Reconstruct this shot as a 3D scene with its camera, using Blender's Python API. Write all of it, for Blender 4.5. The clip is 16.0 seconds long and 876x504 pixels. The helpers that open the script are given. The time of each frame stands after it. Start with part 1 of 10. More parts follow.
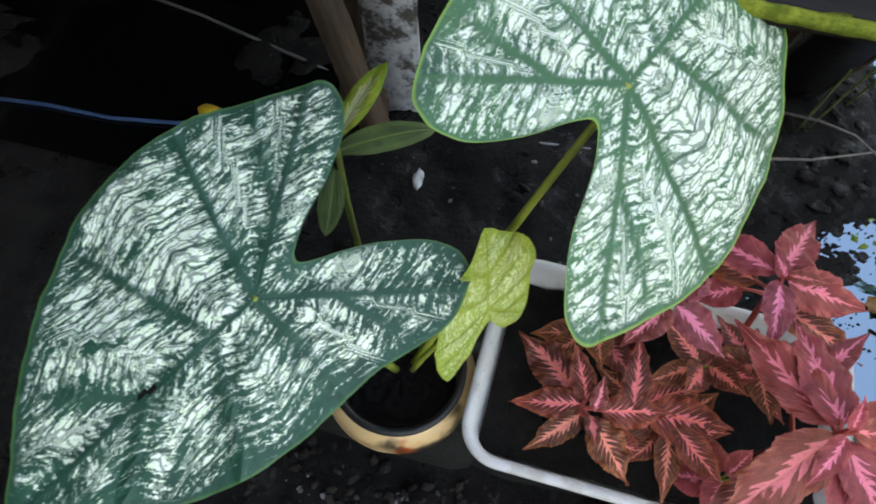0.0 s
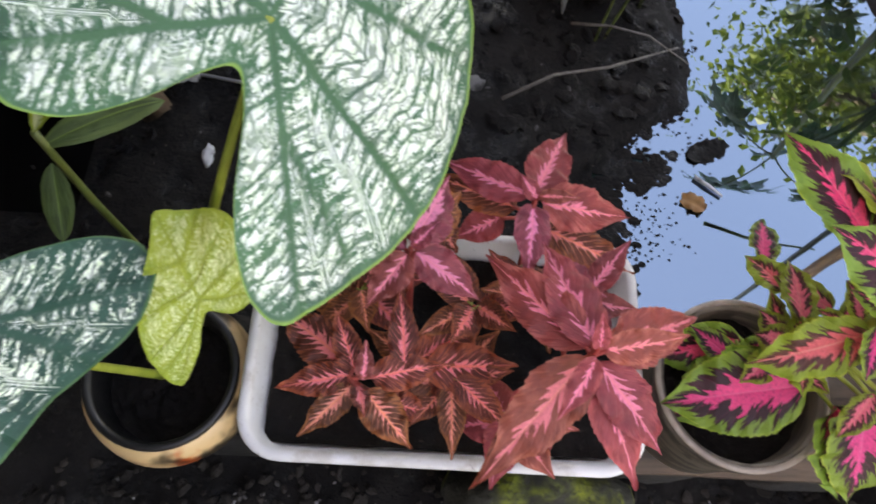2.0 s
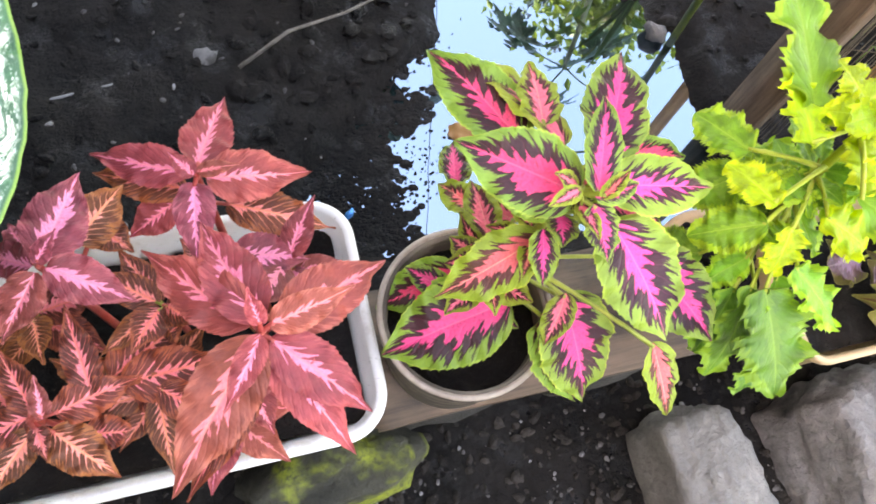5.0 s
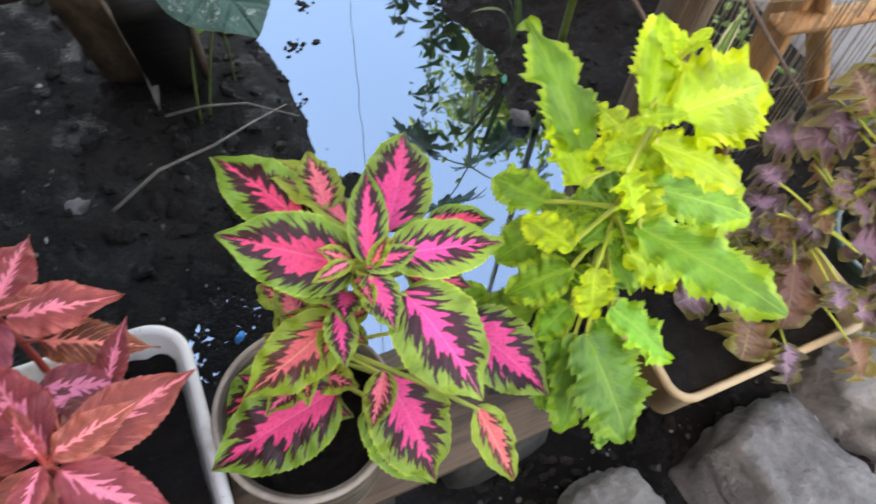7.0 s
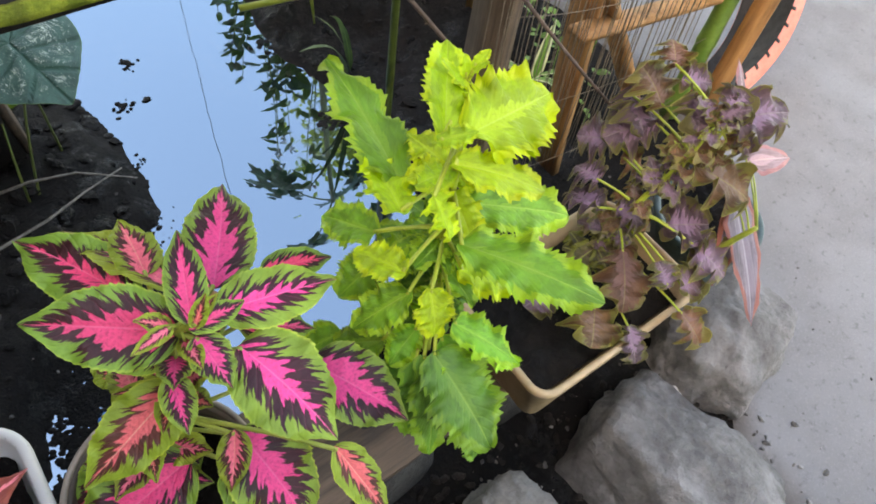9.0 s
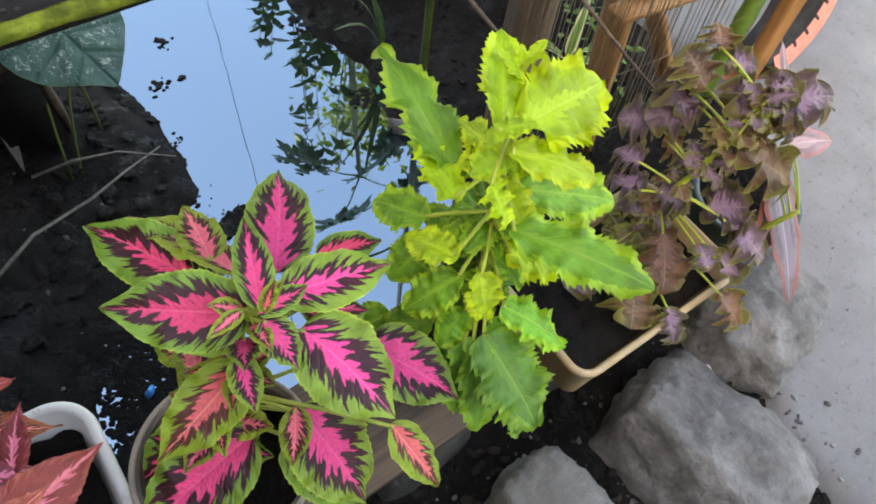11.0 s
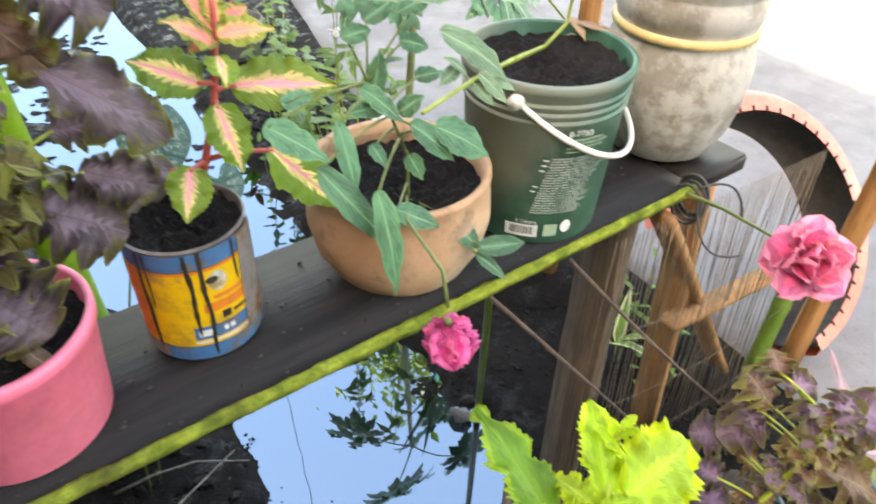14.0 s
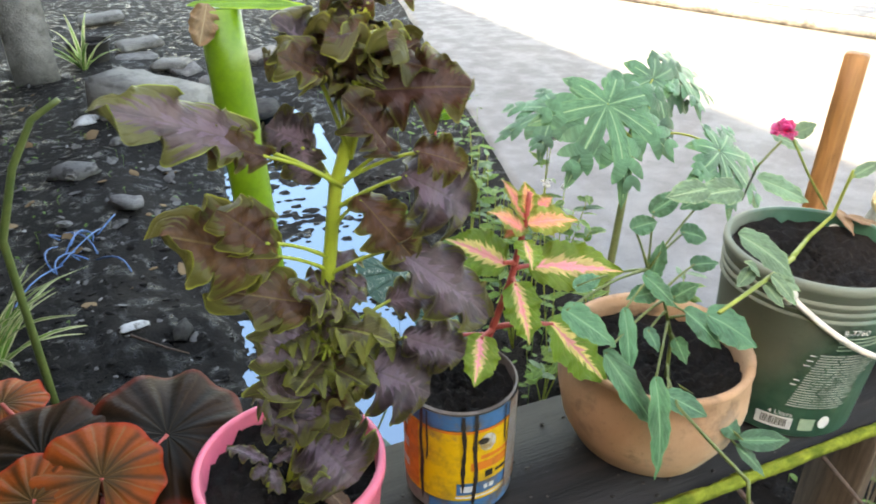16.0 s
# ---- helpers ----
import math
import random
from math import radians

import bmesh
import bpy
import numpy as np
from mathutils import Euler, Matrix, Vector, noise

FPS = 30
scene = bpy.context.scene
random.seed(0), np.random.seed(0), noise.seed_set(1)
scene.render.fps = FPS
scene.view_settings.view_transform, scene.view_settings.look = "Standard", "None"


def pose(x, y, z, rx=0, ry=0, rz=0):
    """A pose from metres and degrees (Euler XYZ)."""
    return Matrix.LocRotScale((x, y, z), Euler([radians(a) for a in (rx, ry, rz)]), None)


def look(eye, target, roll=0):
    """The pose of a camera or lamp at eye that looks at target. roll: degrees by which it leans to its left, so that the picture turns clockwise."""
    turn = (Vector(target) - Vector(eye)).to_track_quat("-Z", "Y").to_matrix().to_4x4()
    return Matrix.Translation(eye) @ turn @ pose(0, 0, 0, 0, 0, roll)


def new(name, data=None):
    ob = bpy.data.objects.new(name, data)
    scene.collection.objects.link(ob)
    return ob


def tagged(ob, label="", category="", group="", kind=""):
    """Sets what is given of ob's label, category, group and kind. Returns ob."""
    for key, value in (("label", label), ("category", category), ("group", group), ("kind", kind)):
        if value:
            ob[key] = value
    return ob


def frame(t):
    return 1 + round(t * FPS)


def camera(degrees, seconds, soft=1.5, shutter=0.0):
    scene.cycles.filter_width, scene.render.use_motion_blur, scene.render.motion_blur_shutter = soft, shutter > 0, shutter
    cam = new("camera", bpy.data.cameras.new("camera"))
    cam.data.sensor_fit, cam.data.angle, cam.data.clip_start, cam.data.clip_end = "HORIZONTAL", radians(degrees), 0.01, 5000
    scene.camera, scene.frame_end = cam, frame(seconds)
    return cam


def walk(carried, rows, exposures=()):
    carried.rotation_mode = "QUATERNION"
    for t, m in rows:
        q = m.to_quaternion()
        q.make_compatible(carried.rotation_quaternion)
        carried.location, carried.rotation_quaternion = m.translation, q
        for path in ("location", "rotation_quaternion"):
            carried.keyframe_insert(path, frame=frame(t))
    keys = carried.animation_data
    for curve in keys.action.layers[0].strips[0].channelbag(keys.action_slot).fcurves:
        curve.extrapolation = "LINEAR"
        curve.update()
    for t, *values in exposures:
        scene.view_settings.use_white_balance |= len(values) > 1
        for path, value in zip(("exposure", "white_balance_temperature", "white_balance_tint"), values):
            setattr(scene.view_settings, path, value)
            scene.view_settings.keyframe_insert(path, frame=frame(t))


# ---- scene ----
cam = camera(64.8, 16.0, 1.8, 0.3)
PATH = [
    (0, (0.1023, 0.1090, 1.2737), (-0.0217, 0.5293, 0.3748), -0.93),
    (0.5, (0.1134, 0.1263, 1.2534), (0.0499, 0.5608, 0.3550), 6.27),
    (1, (0.1312, 0.1409, 1.2496), (0.0944, 0.5592, 0.3420), 6.51),
    (1.5, (0.1735, 0.1633, 1.2382), (0.1554, 0.5734, 0.3263), 5.65),
    (2, (0.2647, 0.1747, 1.2138), (0.2845, 0.5586, 0.2906), 6.01),
    (2.5, (0.3103, 0.1885, 1.1916), (0.3940, 0.5317, 0.2561), 12.36),
    (3, (0.3620, 0.1922, 1.1688), (0.5059, 0.5099, 0.2315), 20.46),
    (3.5, (0.3887, 0.1923, 1.1664), (0.5569, 0.5000, 0.2299), 23.81),
    (4, (0.3986, 0.1952, 1.1630), (0.5682, 0.4939, 0.2238), 23.45),
    (4.5, (0.4236, 0.1890, 1.1735), (0.5941, 0.4813, 0.2325), 20.86),
    (4.7, (0.4402, 0.1851, 1.1826), (0.6134, 0.4836, 0.2440), 19.26),
    (6.8, (0.5825, 0.1130, 1.1871), (0.8039, 0.5607, 0.3207), 5.99),
    (7, (0.5984, 0.1059, 1.1850), (0.8575, 0.5527, 0.3287), 7.85),
    (7.5, (0.6135, 0.0915, 1.1839), (0.9414, 0.5359, 0.3503), 9.74),
    (8, (0.6205, 0.0817, 1.1843), (0.9695, 0.5060, 0.3488), 10.46),
    (8.5, (0.6381, 0.0821, 1.1944), (1.0237, 0.5116, 0.3778), 8.61),
    (8.7, (0.6433, 0.0811, 1.1967), (1.0562, 0.4899, 0.3829), 11.22),
    (10.8, (0.6220, 0.0955, 1.2155), (1.0274, 0.4706, 0.3819), 12.81),
    (11, (0.6156, 0.1014, 1.2171), (0.9884, 0.4854, 0.3724), 10.43),
    (11.5, (0.6010, 0.1140, 1.2313), (0.9915, 0.5260, 0.4080), 11.88),
    (12, (0.5935, 0.1177, 1.2429), (0.9743, 0.5635, 0.4328), 10.64),
    (12.5, (0.6085, 0.1053, 1.2378), (0.9990, 0.5234, 0.4176), 10.17),
    (13, (0.6143, 0.1105, 1.2421), (1.0212, 0.5243, 0.4278), 8.89),
    (13.3, (0.6246, 0.1312, 1.2749), (1.0799, 0.5837, 0.5082), 7.38),
    (13.5, (0.6197, 0.1395, 1.2947), (1.0955, 0.6280, 0.5632), 6.50),
    (13.7, (0.6069, 0.1648, 1.3230), (1.1090, 0.7156, 0.6563), 4.17),
    (14, (0.5824, 0.1868, 1.3516), (1.0541, 0.8059, 0.7238), 2.08),
    (14.5, (0.5518, 0.2147, 1.3789), (0.9955, 0.8908, 0.7907), -0.18),
    (15, (0.5232, 0.2338, 1.4012), (0.9346, 0.9658, 0.8581), -0.07),
    (15.5, (0.5002, 0.2396, 1.4089), (0.8757, 1.0159, 0.9026), -0.35),
    (16, (0.4753, 0.2460, 1.4113), (0.8092, 1.0543, 0.9265), -0.00),
]
EXPOSURES = [(0.0, 3.06, 9500, 14), (1.5, 3.04, 9900, 22), (2.5, 3.46, 10700, 26), (3.5, 4.1, 10500, 24), (4.7, 4.24, 10300, 21), (6.8, 3.56, 9900, 17), (8.7, 3.26, 9700, 14), (11.0, 3.18, 9600, 12), (12.5, 3.26, 9500, 13), (13.6, 3.46, 9700, 13), (14.1, 3.58, 9800, 14), (14.5, 3.56, 9700, 12), (16.0, 3.28, 9600, 11)]
walk(cam, [(t, look(eye, target, roll)) for t, eye, target, roll in PATH], EXPOSURES)
# ---- light ----
world = bpy.data.worlds.new("sky")
scene.world = world
world.use_nodes = True
wt = world.node_tree
SUN_EL, SUN_ROT = radians(38), radians(250)
sky = wt.nodes.new("ShaderNodeTexSky")
sky.sky_type, sky.sun_disc = "NISHITA", False
sky.sun_elevation, sky.sun_rotation = SUN_EL, SUN_ROT
sky.air_density, sky.dust_density = 1.0, 2.0
wt.nodes["Background"].inputs[1].default_value = 0.15
wt.links.new(sky.outputs[0], wt.nodes["Background"].inputs[0])
sun = new("sun", bpy.data.lights.new("sun", "SUN"))
sun.data.energy, sun.data.angle, sun.data.color = 4.0, radians(0.6), (1.0, 0.93, 0.82)
sun_way = Vector((math.sin(SUN_ROT) * math.cos(SUN_EL), math.cos(SUN_ROT) * math.cos(SUN_EL), math.sin(SUN_EL)))
sun.matrix_world = look(sun_way * 20, (0, 0, 0))


# ---- material kit ----
class Nodes:
    """A short hand for node trees."""

    def __init__(self, name):
        self.mat = bpy.data.materials.new(name)
        self.mat.use_nodes = True
        self.t = self.mat.node_tree
        self.bsdf = self.t.nodes["Principled BSDF"]

    def put(self, socket, value):
        if isinstance(value, bpy.types.NodeSocket):
            self.t.links.new(value, socket)
        elif isinstance(value, (tuple, list)):
            socket.default_value = (*value, 1.0) if len(value) == 3 and socket.type == "RGBA" else value
        else:
            socket.default_value = value

    def math(self, op, a, b=0.0, c=0.0, clamp=False):
        n = self.t.nodes.new("ShaderNodeMath")
        n.operation, n.use_clamp = op, clamp
        for i, v in enumerate((a, b, c)):
            self.put(n.inputs[i], v)
        return n.outputs[0]

    def step(self, v, lo, hi, a=0.0, b=1.0):
        n = self.t.nodes.new("ShaderNodeMapRange")
        n.interpolation_type = "SMOOTHSTEP"
        for i, x in enumerate((v, lo, hi, a, b)):
            self.put(n.inputs[i], x)
        return n.outputs[0]

    def mix(self, f, a, b):
        n = self.t.nodes.new("ShaderNodeMix")
        n.data_type = "RGBA"
        self.put(n.inputs[0], f)
        self.put(n.inputs[6], a)
        self.put(n.inputs[7], b)
        return n.outputs[2]

    def coord(self, kind="Object", scale=(1, 1, 1)):
        n = self.t.nodes.new("ShaderNodeTexCoord")
        m = self.t.nodes.new("ShaderNodeMapping")
        m.inputs["Scale"].default_value = scale
        self.t.links.new(n.outputs[kind], m.inputs[0])
        return m.outputs[0]

    def noise(self, scale, detail=4.0, rough=0.55, vec=None, out=0):
        n = self.t.nodes.new("ShaderNodeTexNoise")
        self.put(n.inputs["Scale"], scale)
        n.inputs["Detail"].default_value, n.inputs["Roughness"].default_value = detail, rough
        self.put(n.inputs["Vector"], vec if vec is not None else self.coord())
        return n.outputs[out]

    def cells(self, scale, feature="DISTANCE_TO_EDGE", vec=None):
        n = self.t.nodes.new("ShaderNodeTexVoronoi")
        n.feature = feature
        self.put(n.inputs["Scale"], scale)
        self.put(n.inputs["Vector"], vec if vec is not None else self.coord())
        return n.outputs[0]

    def uv(self, name="UVMap"):
        n = self.t.nodes.new("ShaderNodeUVMap")
        n.uv_map = name
        s = self.t.nodes.new("ShaderNodeSeparateXYZ")
        self.t.links.new(n.outputs[0], s.inputs[0])
        return s.outputs[0], s.outputs[1], n.outputs[0]

    def chance(self):
        return self.t.nodes.new("ShaderNodeObjectInfo").outputs["Random"]

    def bump(self, height, strength=0.3, dist=0.01):
        n = self.t.nodes.new("ShaderNodeBump")
        n.inputs["Strength"].default_value, n.inputs["Distance"].default_value = strength, dist
        self.put(n.inputs["Height"], height)
        self.t.links.new(n.outputs[0], self.bsdf.inputs["Normal"])

    def done(self, color, rough=0.6, metal=0.0, spec=0.5, thin=0.0):
        """thin: the share of light that shines through a leaf."""
        self.put(self.bsdf.inputs["Base Color"], color)
        self.put(self.bsdf.inputs["Roughness"], rough)
        self.put(self.bsdf.inputs["Metallic"], metal)
        self.put(self.bsdf.inputs["Specular IOR Level"], spec)
        if thin:
            tr = self.t.nodes.new("ShaderNodeBsdfTranslucent")
            self.put(tr.inputs[0], color)
            mx = self.t.nodes.new("ShaderNodeMixShader")
            mx.inputs[0].default_value = thin
            self.t.links.new(self.bsdf.outputs[0], mx.inputs[1])
            self.t.links.new(tr.outputs[0], mx.inputs[2])
            self.t.links.new(mx.outputs[0], self.t.nodes["Material Output"].inputs[0])
        return self.mat


def plain(name, a, b, scale=8.0, rough=0.6, fine=60.0, bump=0.2, dist=0.004, metal=0.0, spec=0.5):
    """Two tones in large patches, with fine grain and relief."""
    k = Nodes(name)
    big = k.step(k.noise(scale, 5.0), 0.35, 0.65)
    small = k.noise(fine, 4.0, 0.7)
    col = k.mix(big, a, b)
    col = k.mix(k.step(small, 0.3, 0.75, 0.0, 0.45), col, tuple(x * 0.55 for x in a))
    if bump:
        k.bump(small, bump, dist)
    return k.done(col, k.step(small, 0.2, 0.8, rough - 0.1, min(1.0, rough + 0.1)), metal, spec)


def mud_material(name, dark, light, wet):
    k = Nodes(name)
    big = k.noise(2.2, 6.0, 0.6)
    mid = k.noise(14.0, 6.0, 0.65)
    fine = k.noise(90.0, 5.0, 0.7)
    lum = k.math("ADD", k.math("MULTIPLY", big, 0.5), k.math("MULTIPLY", mid, 0.5))
    col = k.mix(k.step(lum, 0.38, 0.62), dark, light)
    col = k.mix(k.step(fine, 0.62, 0.72, 0.0, 0.7), col, tuple(min(1, x * 2.6 + 0.01) for x in light))
    h = k.math("ADD", k.math("MULTIPLY", mid, 1.0), k.math("MULTIPLY", fine, 0.35))
    k.bump(h, 0.9, 0.016)
    return k.done(col, k.step(mid, 0.38, 0.5, wet, 0.9), 0.0, 0.22)


MUD = mud_material("mud", (0.002, 0.0018, 0.0016), (0.013, 0.0108, 0.0094), 0.26)
SOIL = mud_material("soil", (0.0025, 0.002, 0.0017), (0.017, 0.013, 0.0105), 0.75)


DRY_SOIL = mud_material("dry_soil", (0.007, 0.006, 0.005), (0.042, 0.036, 0.031), 0.85)


def road_material():
    k = Nodes("road")
    fine = k.noise(190.0, 4.0, 0.8)
    mid = k.noise(7.0, 6.0, 0.6)
    big = k.noise(0.9, 4.0)
    col = k.mix(k.step(big, 0.3, 0.7), (0.135, 0.134, 0.134), (0.17, 0.168, 0.168))
    col = k.mix(k.step(mid, 0.42, 0.75, 0.0, 0.25), col, (0.09, 0.089, 0.088))
    col = k.mix(k.step(fine, 0.52, 0.72, 0.0, 0.5), col, (0.27, 0.265, 0.26))
    col = k.mix(k.step(k.noise(60.0, 4.0, 0.7), 0.56, 0.68, 0.0, 0.5), col, (0.07, 0.068, 0.066))
    col = k.mix(k.step(k.noise(2.4, 6.0, 0.7), 0.45, 0.75, 0.0, 0.22), col, (0.085, 0.083, 0.081))
    k.bump(k.math("ADD", fine, mid), 0.3, 0.003)
    return k.done(col, k.step(mid, 0.35, 0.65, 0.5, 0.8), 0.0, 0.4)


ROAD = road_material()


def water_material():
    k = Nodes("water")
    big = k.noise(3.0, 5.0, 0.6)
    fine = k.noise(38.0, 5.0, 0.7)
    scum = k.math("MULTIPLY", k.step(big, 0.5, 0.62), k.step(fine, 0.45, 0.6))
    k.bump(k.noise(5.0, 2.0), 0.015, 0.02)
    k.bsdf.inputs["IOR"].default_value = 3.8
    k.bsdf.inputs["Specular Tint"].default_value = (0.56, 0.79, 1.0, 1.0)
    col = k.mix(scum, (0.004, 0.005, 0.005), (0.02, 0.017, 0.013))
    return k.done(col, k.step(scum, 0.0, 1.0, 0.012, 0.05))


WATER = water_material()


def stone_material(name, a, b, moss=None):
    k = Nodes(name)
    mid = k.noise(11.0, 6.0, 0.65)
    fine = k.noise(120.0, 4.0, 0.75)
    pits = k.cells(70.0, "F1")
    col = k.mix(k.step(mid, 0.25, 0.75), a, b)
    col = k.mix(k.step(fine, 0.55, 0.8, 0.0, 0.4), col, tuple(x * 0.4 for x in a))
    col = k.mix(k.step(k.noise(5.0, 6.0, 0.7), 0.48, 0.68, 0.0, 0.75), col, tuple(0.3 * x for x in a))
    if moss:
        col = k.mix(k.math("MULTIPLY", k.step(k.noise(7.0, 4.0), 0.48, 0.58), k.step(fine, 0.75, 0.4)), col, moss)
    k.bump(k.math("ADD", k.math("MULTIPLY", mid, 1.4), k.math("ADD", fine, k.math("MULTIPLY", pits, 0.5))), 0.8, 0.009)
    return k.done(col, 0.85, 0.0, 0.3)


STONE = stone_material("stone", (0.095, 0.09, 0.086), (0.29, 0.28, 0.27))
STONE_MOSSY = stone_material("mossy_stone", (0.018, 0.018, 0.014), (0.06, 0.06, 0.045), (0.2, 0.24, 0.025))
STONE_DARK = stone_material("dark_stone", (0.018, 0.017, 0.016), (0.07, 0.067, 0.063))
CONCRETE = stone_material("concrete", (0.17, 0.16, 0.145), (0.3, 0.29, 0.265))


def wood_material(name, a, b, grain=(60.0, 3.0, 60.0), rough=0.65, dirt=0.4, spec=0.4):
    k = Nodes(name)
    v = k.coord("Object", grain)
    rings = k.noise(1.0, 6.0, 0.65, v)
    fine = k.noise(3.5, 4.0, 0.7, v)
    col = k.mix(k.step(rings, 0.3, 0.7), a, b)
    col = k.mix(k.step(fine, 0.5, 0.75, 0.0, 0.5), col, tuple(x * 0.35 for x in a))
    col = k.mix(k.step(k.noise(6.0, 5.0), 0.48, 0.66, 0.0, dirt), col, (0.02, 0.017, 0.014))
    k.bump(k.math("ADD", rings, fine), 0.5, 0.003)
    return k.done(col, rough, 0.0, spec)


WOOD_DARK = wood_material("dark_wet_wood", (0.0045, 0.0038, 0.0034), (0.019, 0.0158, 0.0142), (4.0, 70.0, 70.0), 0.5, 0.3, 0.2)
WOOD_BROWN = wood_material("brown_wood", (0.25, 0.115, 0.04), (0.43, 0.215, 0.08), (50.0, 50.0, 4.0), 0.6, 0.25)
WOOD_GREY = wood_material("grey_wood", (0.04, 0.026, 0.018), (0.12, 0.075, 0.05), (4.0, 60.0, 60.0), 0.7, 0.6)
WOOD_LEG = wood_material("weathered_leg_wood", (0.085, 0.057, 0.037), (0.2, 0.14, 0.096), (60.0, 60.0, 4.0), 0.75, 0.3)
WOOD_POST = wood_material("old_post_wood", (0.04, 0.025, 0.015), (0.12, 0.075, 0.045), (60.0, 60.0, 4.0), 0.75, 0.5)


def moss_material():
    k = Nodes("moss")
    mid = k.noise(30.0, 5.0, 0.65)
    fine = k.noise(220.0, 4.0, 0.8)
    col = k.mix(k.step(mid, 0.35, 0.68), (0.13, 0.18, 0.022), (0.4, 0.46, 0.065))
    col = k.mix(k.step(fine, 0.5, 0.75, 0.0, 0.5), col, (0.06, 0.085, 0.012))
    col = k.mix(k.step(k.noise(11.0, 5.0), 0.54, 0.7, 0.0, 0.75), col, (0.06, 0.06, 0.02))
    k.bump(fine, 0.9, 0.006)
    return k.done(col, 0.95, 0.0, 0.15)


MOSS = moss_material()


def tub_material():
    """White plastic, yellowed and splashed with soil."""
    k = Nodes("white_plastic")
    fine = k.noise(120.0, 4.0, 0.75)
    col = k.mix(k.step(k.noise(6.0, 4.0), 0.35, 0.65), (0.58, 0.57, 0.54), (0.72, 0.72, 0.71))
    col = k.mix(k.step(k.noise(14.0, 6.0, 0.7), 0.52, 0.68, 0.0, 0.55), col, (0.36, 0.31, 0.24))
    col = k.mix(k.step(fine, 0.62, 0.72, 0.0, 0.7), col, (0.12, 0.1, 0.08))
    k.bump(fine, 0.12, 0.001)
    return k.done(col, k.step(fine, 0.3, 0.7, 0.35, 0.6), 0.0, 0.45)


WHITE_PLASTIC = tub_material()
BROWN_PLASTIC = plain("tan_plastic", (0.42, 0.29, 0.16), (0.52, 0.38, 0.23), 7.0, 0.45, 30.0, 0.08)
PINK_PLASTIC = plain("pink_plastic", (0.86, 0.16, 0.25), (0.9, 0.21, 0.29), 6.0, 0.4, 20.0, 0.04)


def clay_material():
    k = Nodes("terracotta")
    fine = k.noise(160.0, 4.0, 0.75)
    mid = k.noise(16.0, 5.0, 0.65)
    col = k.mix(k.step(k.noise(7.0, 4.0), 0.35, 0.65), (0.4, 0.22, 0.12), (0.52, 0.33, 0.2))
    col = k.mix(k.step(mid, 0.52, 0.68, 0.0, 0.7), col, (0.13, 0.085, 0.055))
    col = k.mix(k.step(k.noise(4.0, 5.0, 0.6), 0.55, 0.66, 0.0, 0.6), col, (0.52, 0.42, 0.33))
    col = k.mix(k.step(fine, 0.55, 0.75, 0.0, 0.5), col, (0.2, 0.12, 0.07))
    k.bump(k.math("ADD", fine, mid), 0.4, 0.002)
    return k.done(col, 0.85, 0.0, 0.3)


TERRACOTTA = clay_material()


# ---- shape kit ----
def part(name, bm, material, parent=None, label="", smooth=True):
    me = bpy.data.meshes.new(name)
    bm.normal_update()
    bm.to_mesh(me)
    bm.free()
    for m in material if isinstance(material, (list, tuple)) else (material,):
        me.materials.append(m)
    if smooth:
        me.polygons.foreach_set("use_smooth", [True] * len(me.polygons))
    ob = new(name, me)
    if parent is not None:
        ob.parent = parent
    if label:
        ob["label"] = label
    return ob


def thing(name, place, label, category, group="", kind=""):
    e = new(name)
    e.location = place
    e.empty_display_size = 0.05
    return tagged(e, label, category, group, kind)


def inset(bm, ob):
    """Moves world-space geometry into the frame of the thing that holds it."""
    bmesh.ops.translate(bm, verts=bm.verts, vec=-ob.location)
    return bm


def lathe(profile, seg=40, wobble=0.0, seed=0, floor=True):
    bm = bmesh.new()
    rings = []
    for i, (r, z) in enumerate(profile):
        ring = []
        for j in range(seg):
            a = 2 * math.pi * j / seg
            rr = r * (1 + wobble * noise.noise(Vector((math.cos(a) * 1.5 + seed, math.sin(a) * 1.5, z * 9))))
            ring.append(bm.verts.new((rr * math.cos(a), rr * math.sin(a), z)))
        rings.append(ring)
    for p, q in zip(rings, rings[1:]):
        for j in range(seg):
            bm.faces.new((p[j], p[(j + 1) % seg], q[(j + 1) % seg], q[j]))
    if floor:
        bm.faces.new(rings[0][::-1])
    return bm


def tube(points, radii, seg=8, bm=None, cap=True):
    """A round limb along points, with a radius at each."""
    bm = bm or bmesh.new()
    pts = [Vector(p) for p in points]
    if not isinstance(radii, (list, tuple)):
        radii = [radii] * len(pts)
    side = None
    rings = []
    for i, p in enumerate(pts):
        way = (pts[min(i + 1, len(pts) - 1)] - pts[max(i - 1, 0)]).normalized()
        if side is None:
            side = way.orthogonal().normalized()
        side = (side - way * side.dot(way)).normalized()
        up = way.cross(side)
        rings.append([bm.verts.new(p + radii[i] * (math.cos(a) * side + math.sin(a) * up)) for a in (2 * math.pi * j / seg for j in range(seg))])
    for p, q in zip(rings, rings[1:]):
        for j in range(seg):
            bm.faces.new((p[j], p[(j + 1) % seg], q[(j + 1) % seg], q[j]))
    if cap:
        bm.faces.new(rings[0][::-1])
        bm.faces.new(rings[-1])
    return bm


def curve_points(a, b, sag=(0, 0, 0), n=8):
    """Points from a to b that bow by sag in the middle."""
    a, b, sag = Vector(a), Vector(b), Vector(sag)
    return [a.lerp(b, i / n) + sag * (4 * (i / n) * (1 - i / n)) for i in range(n + 1)]


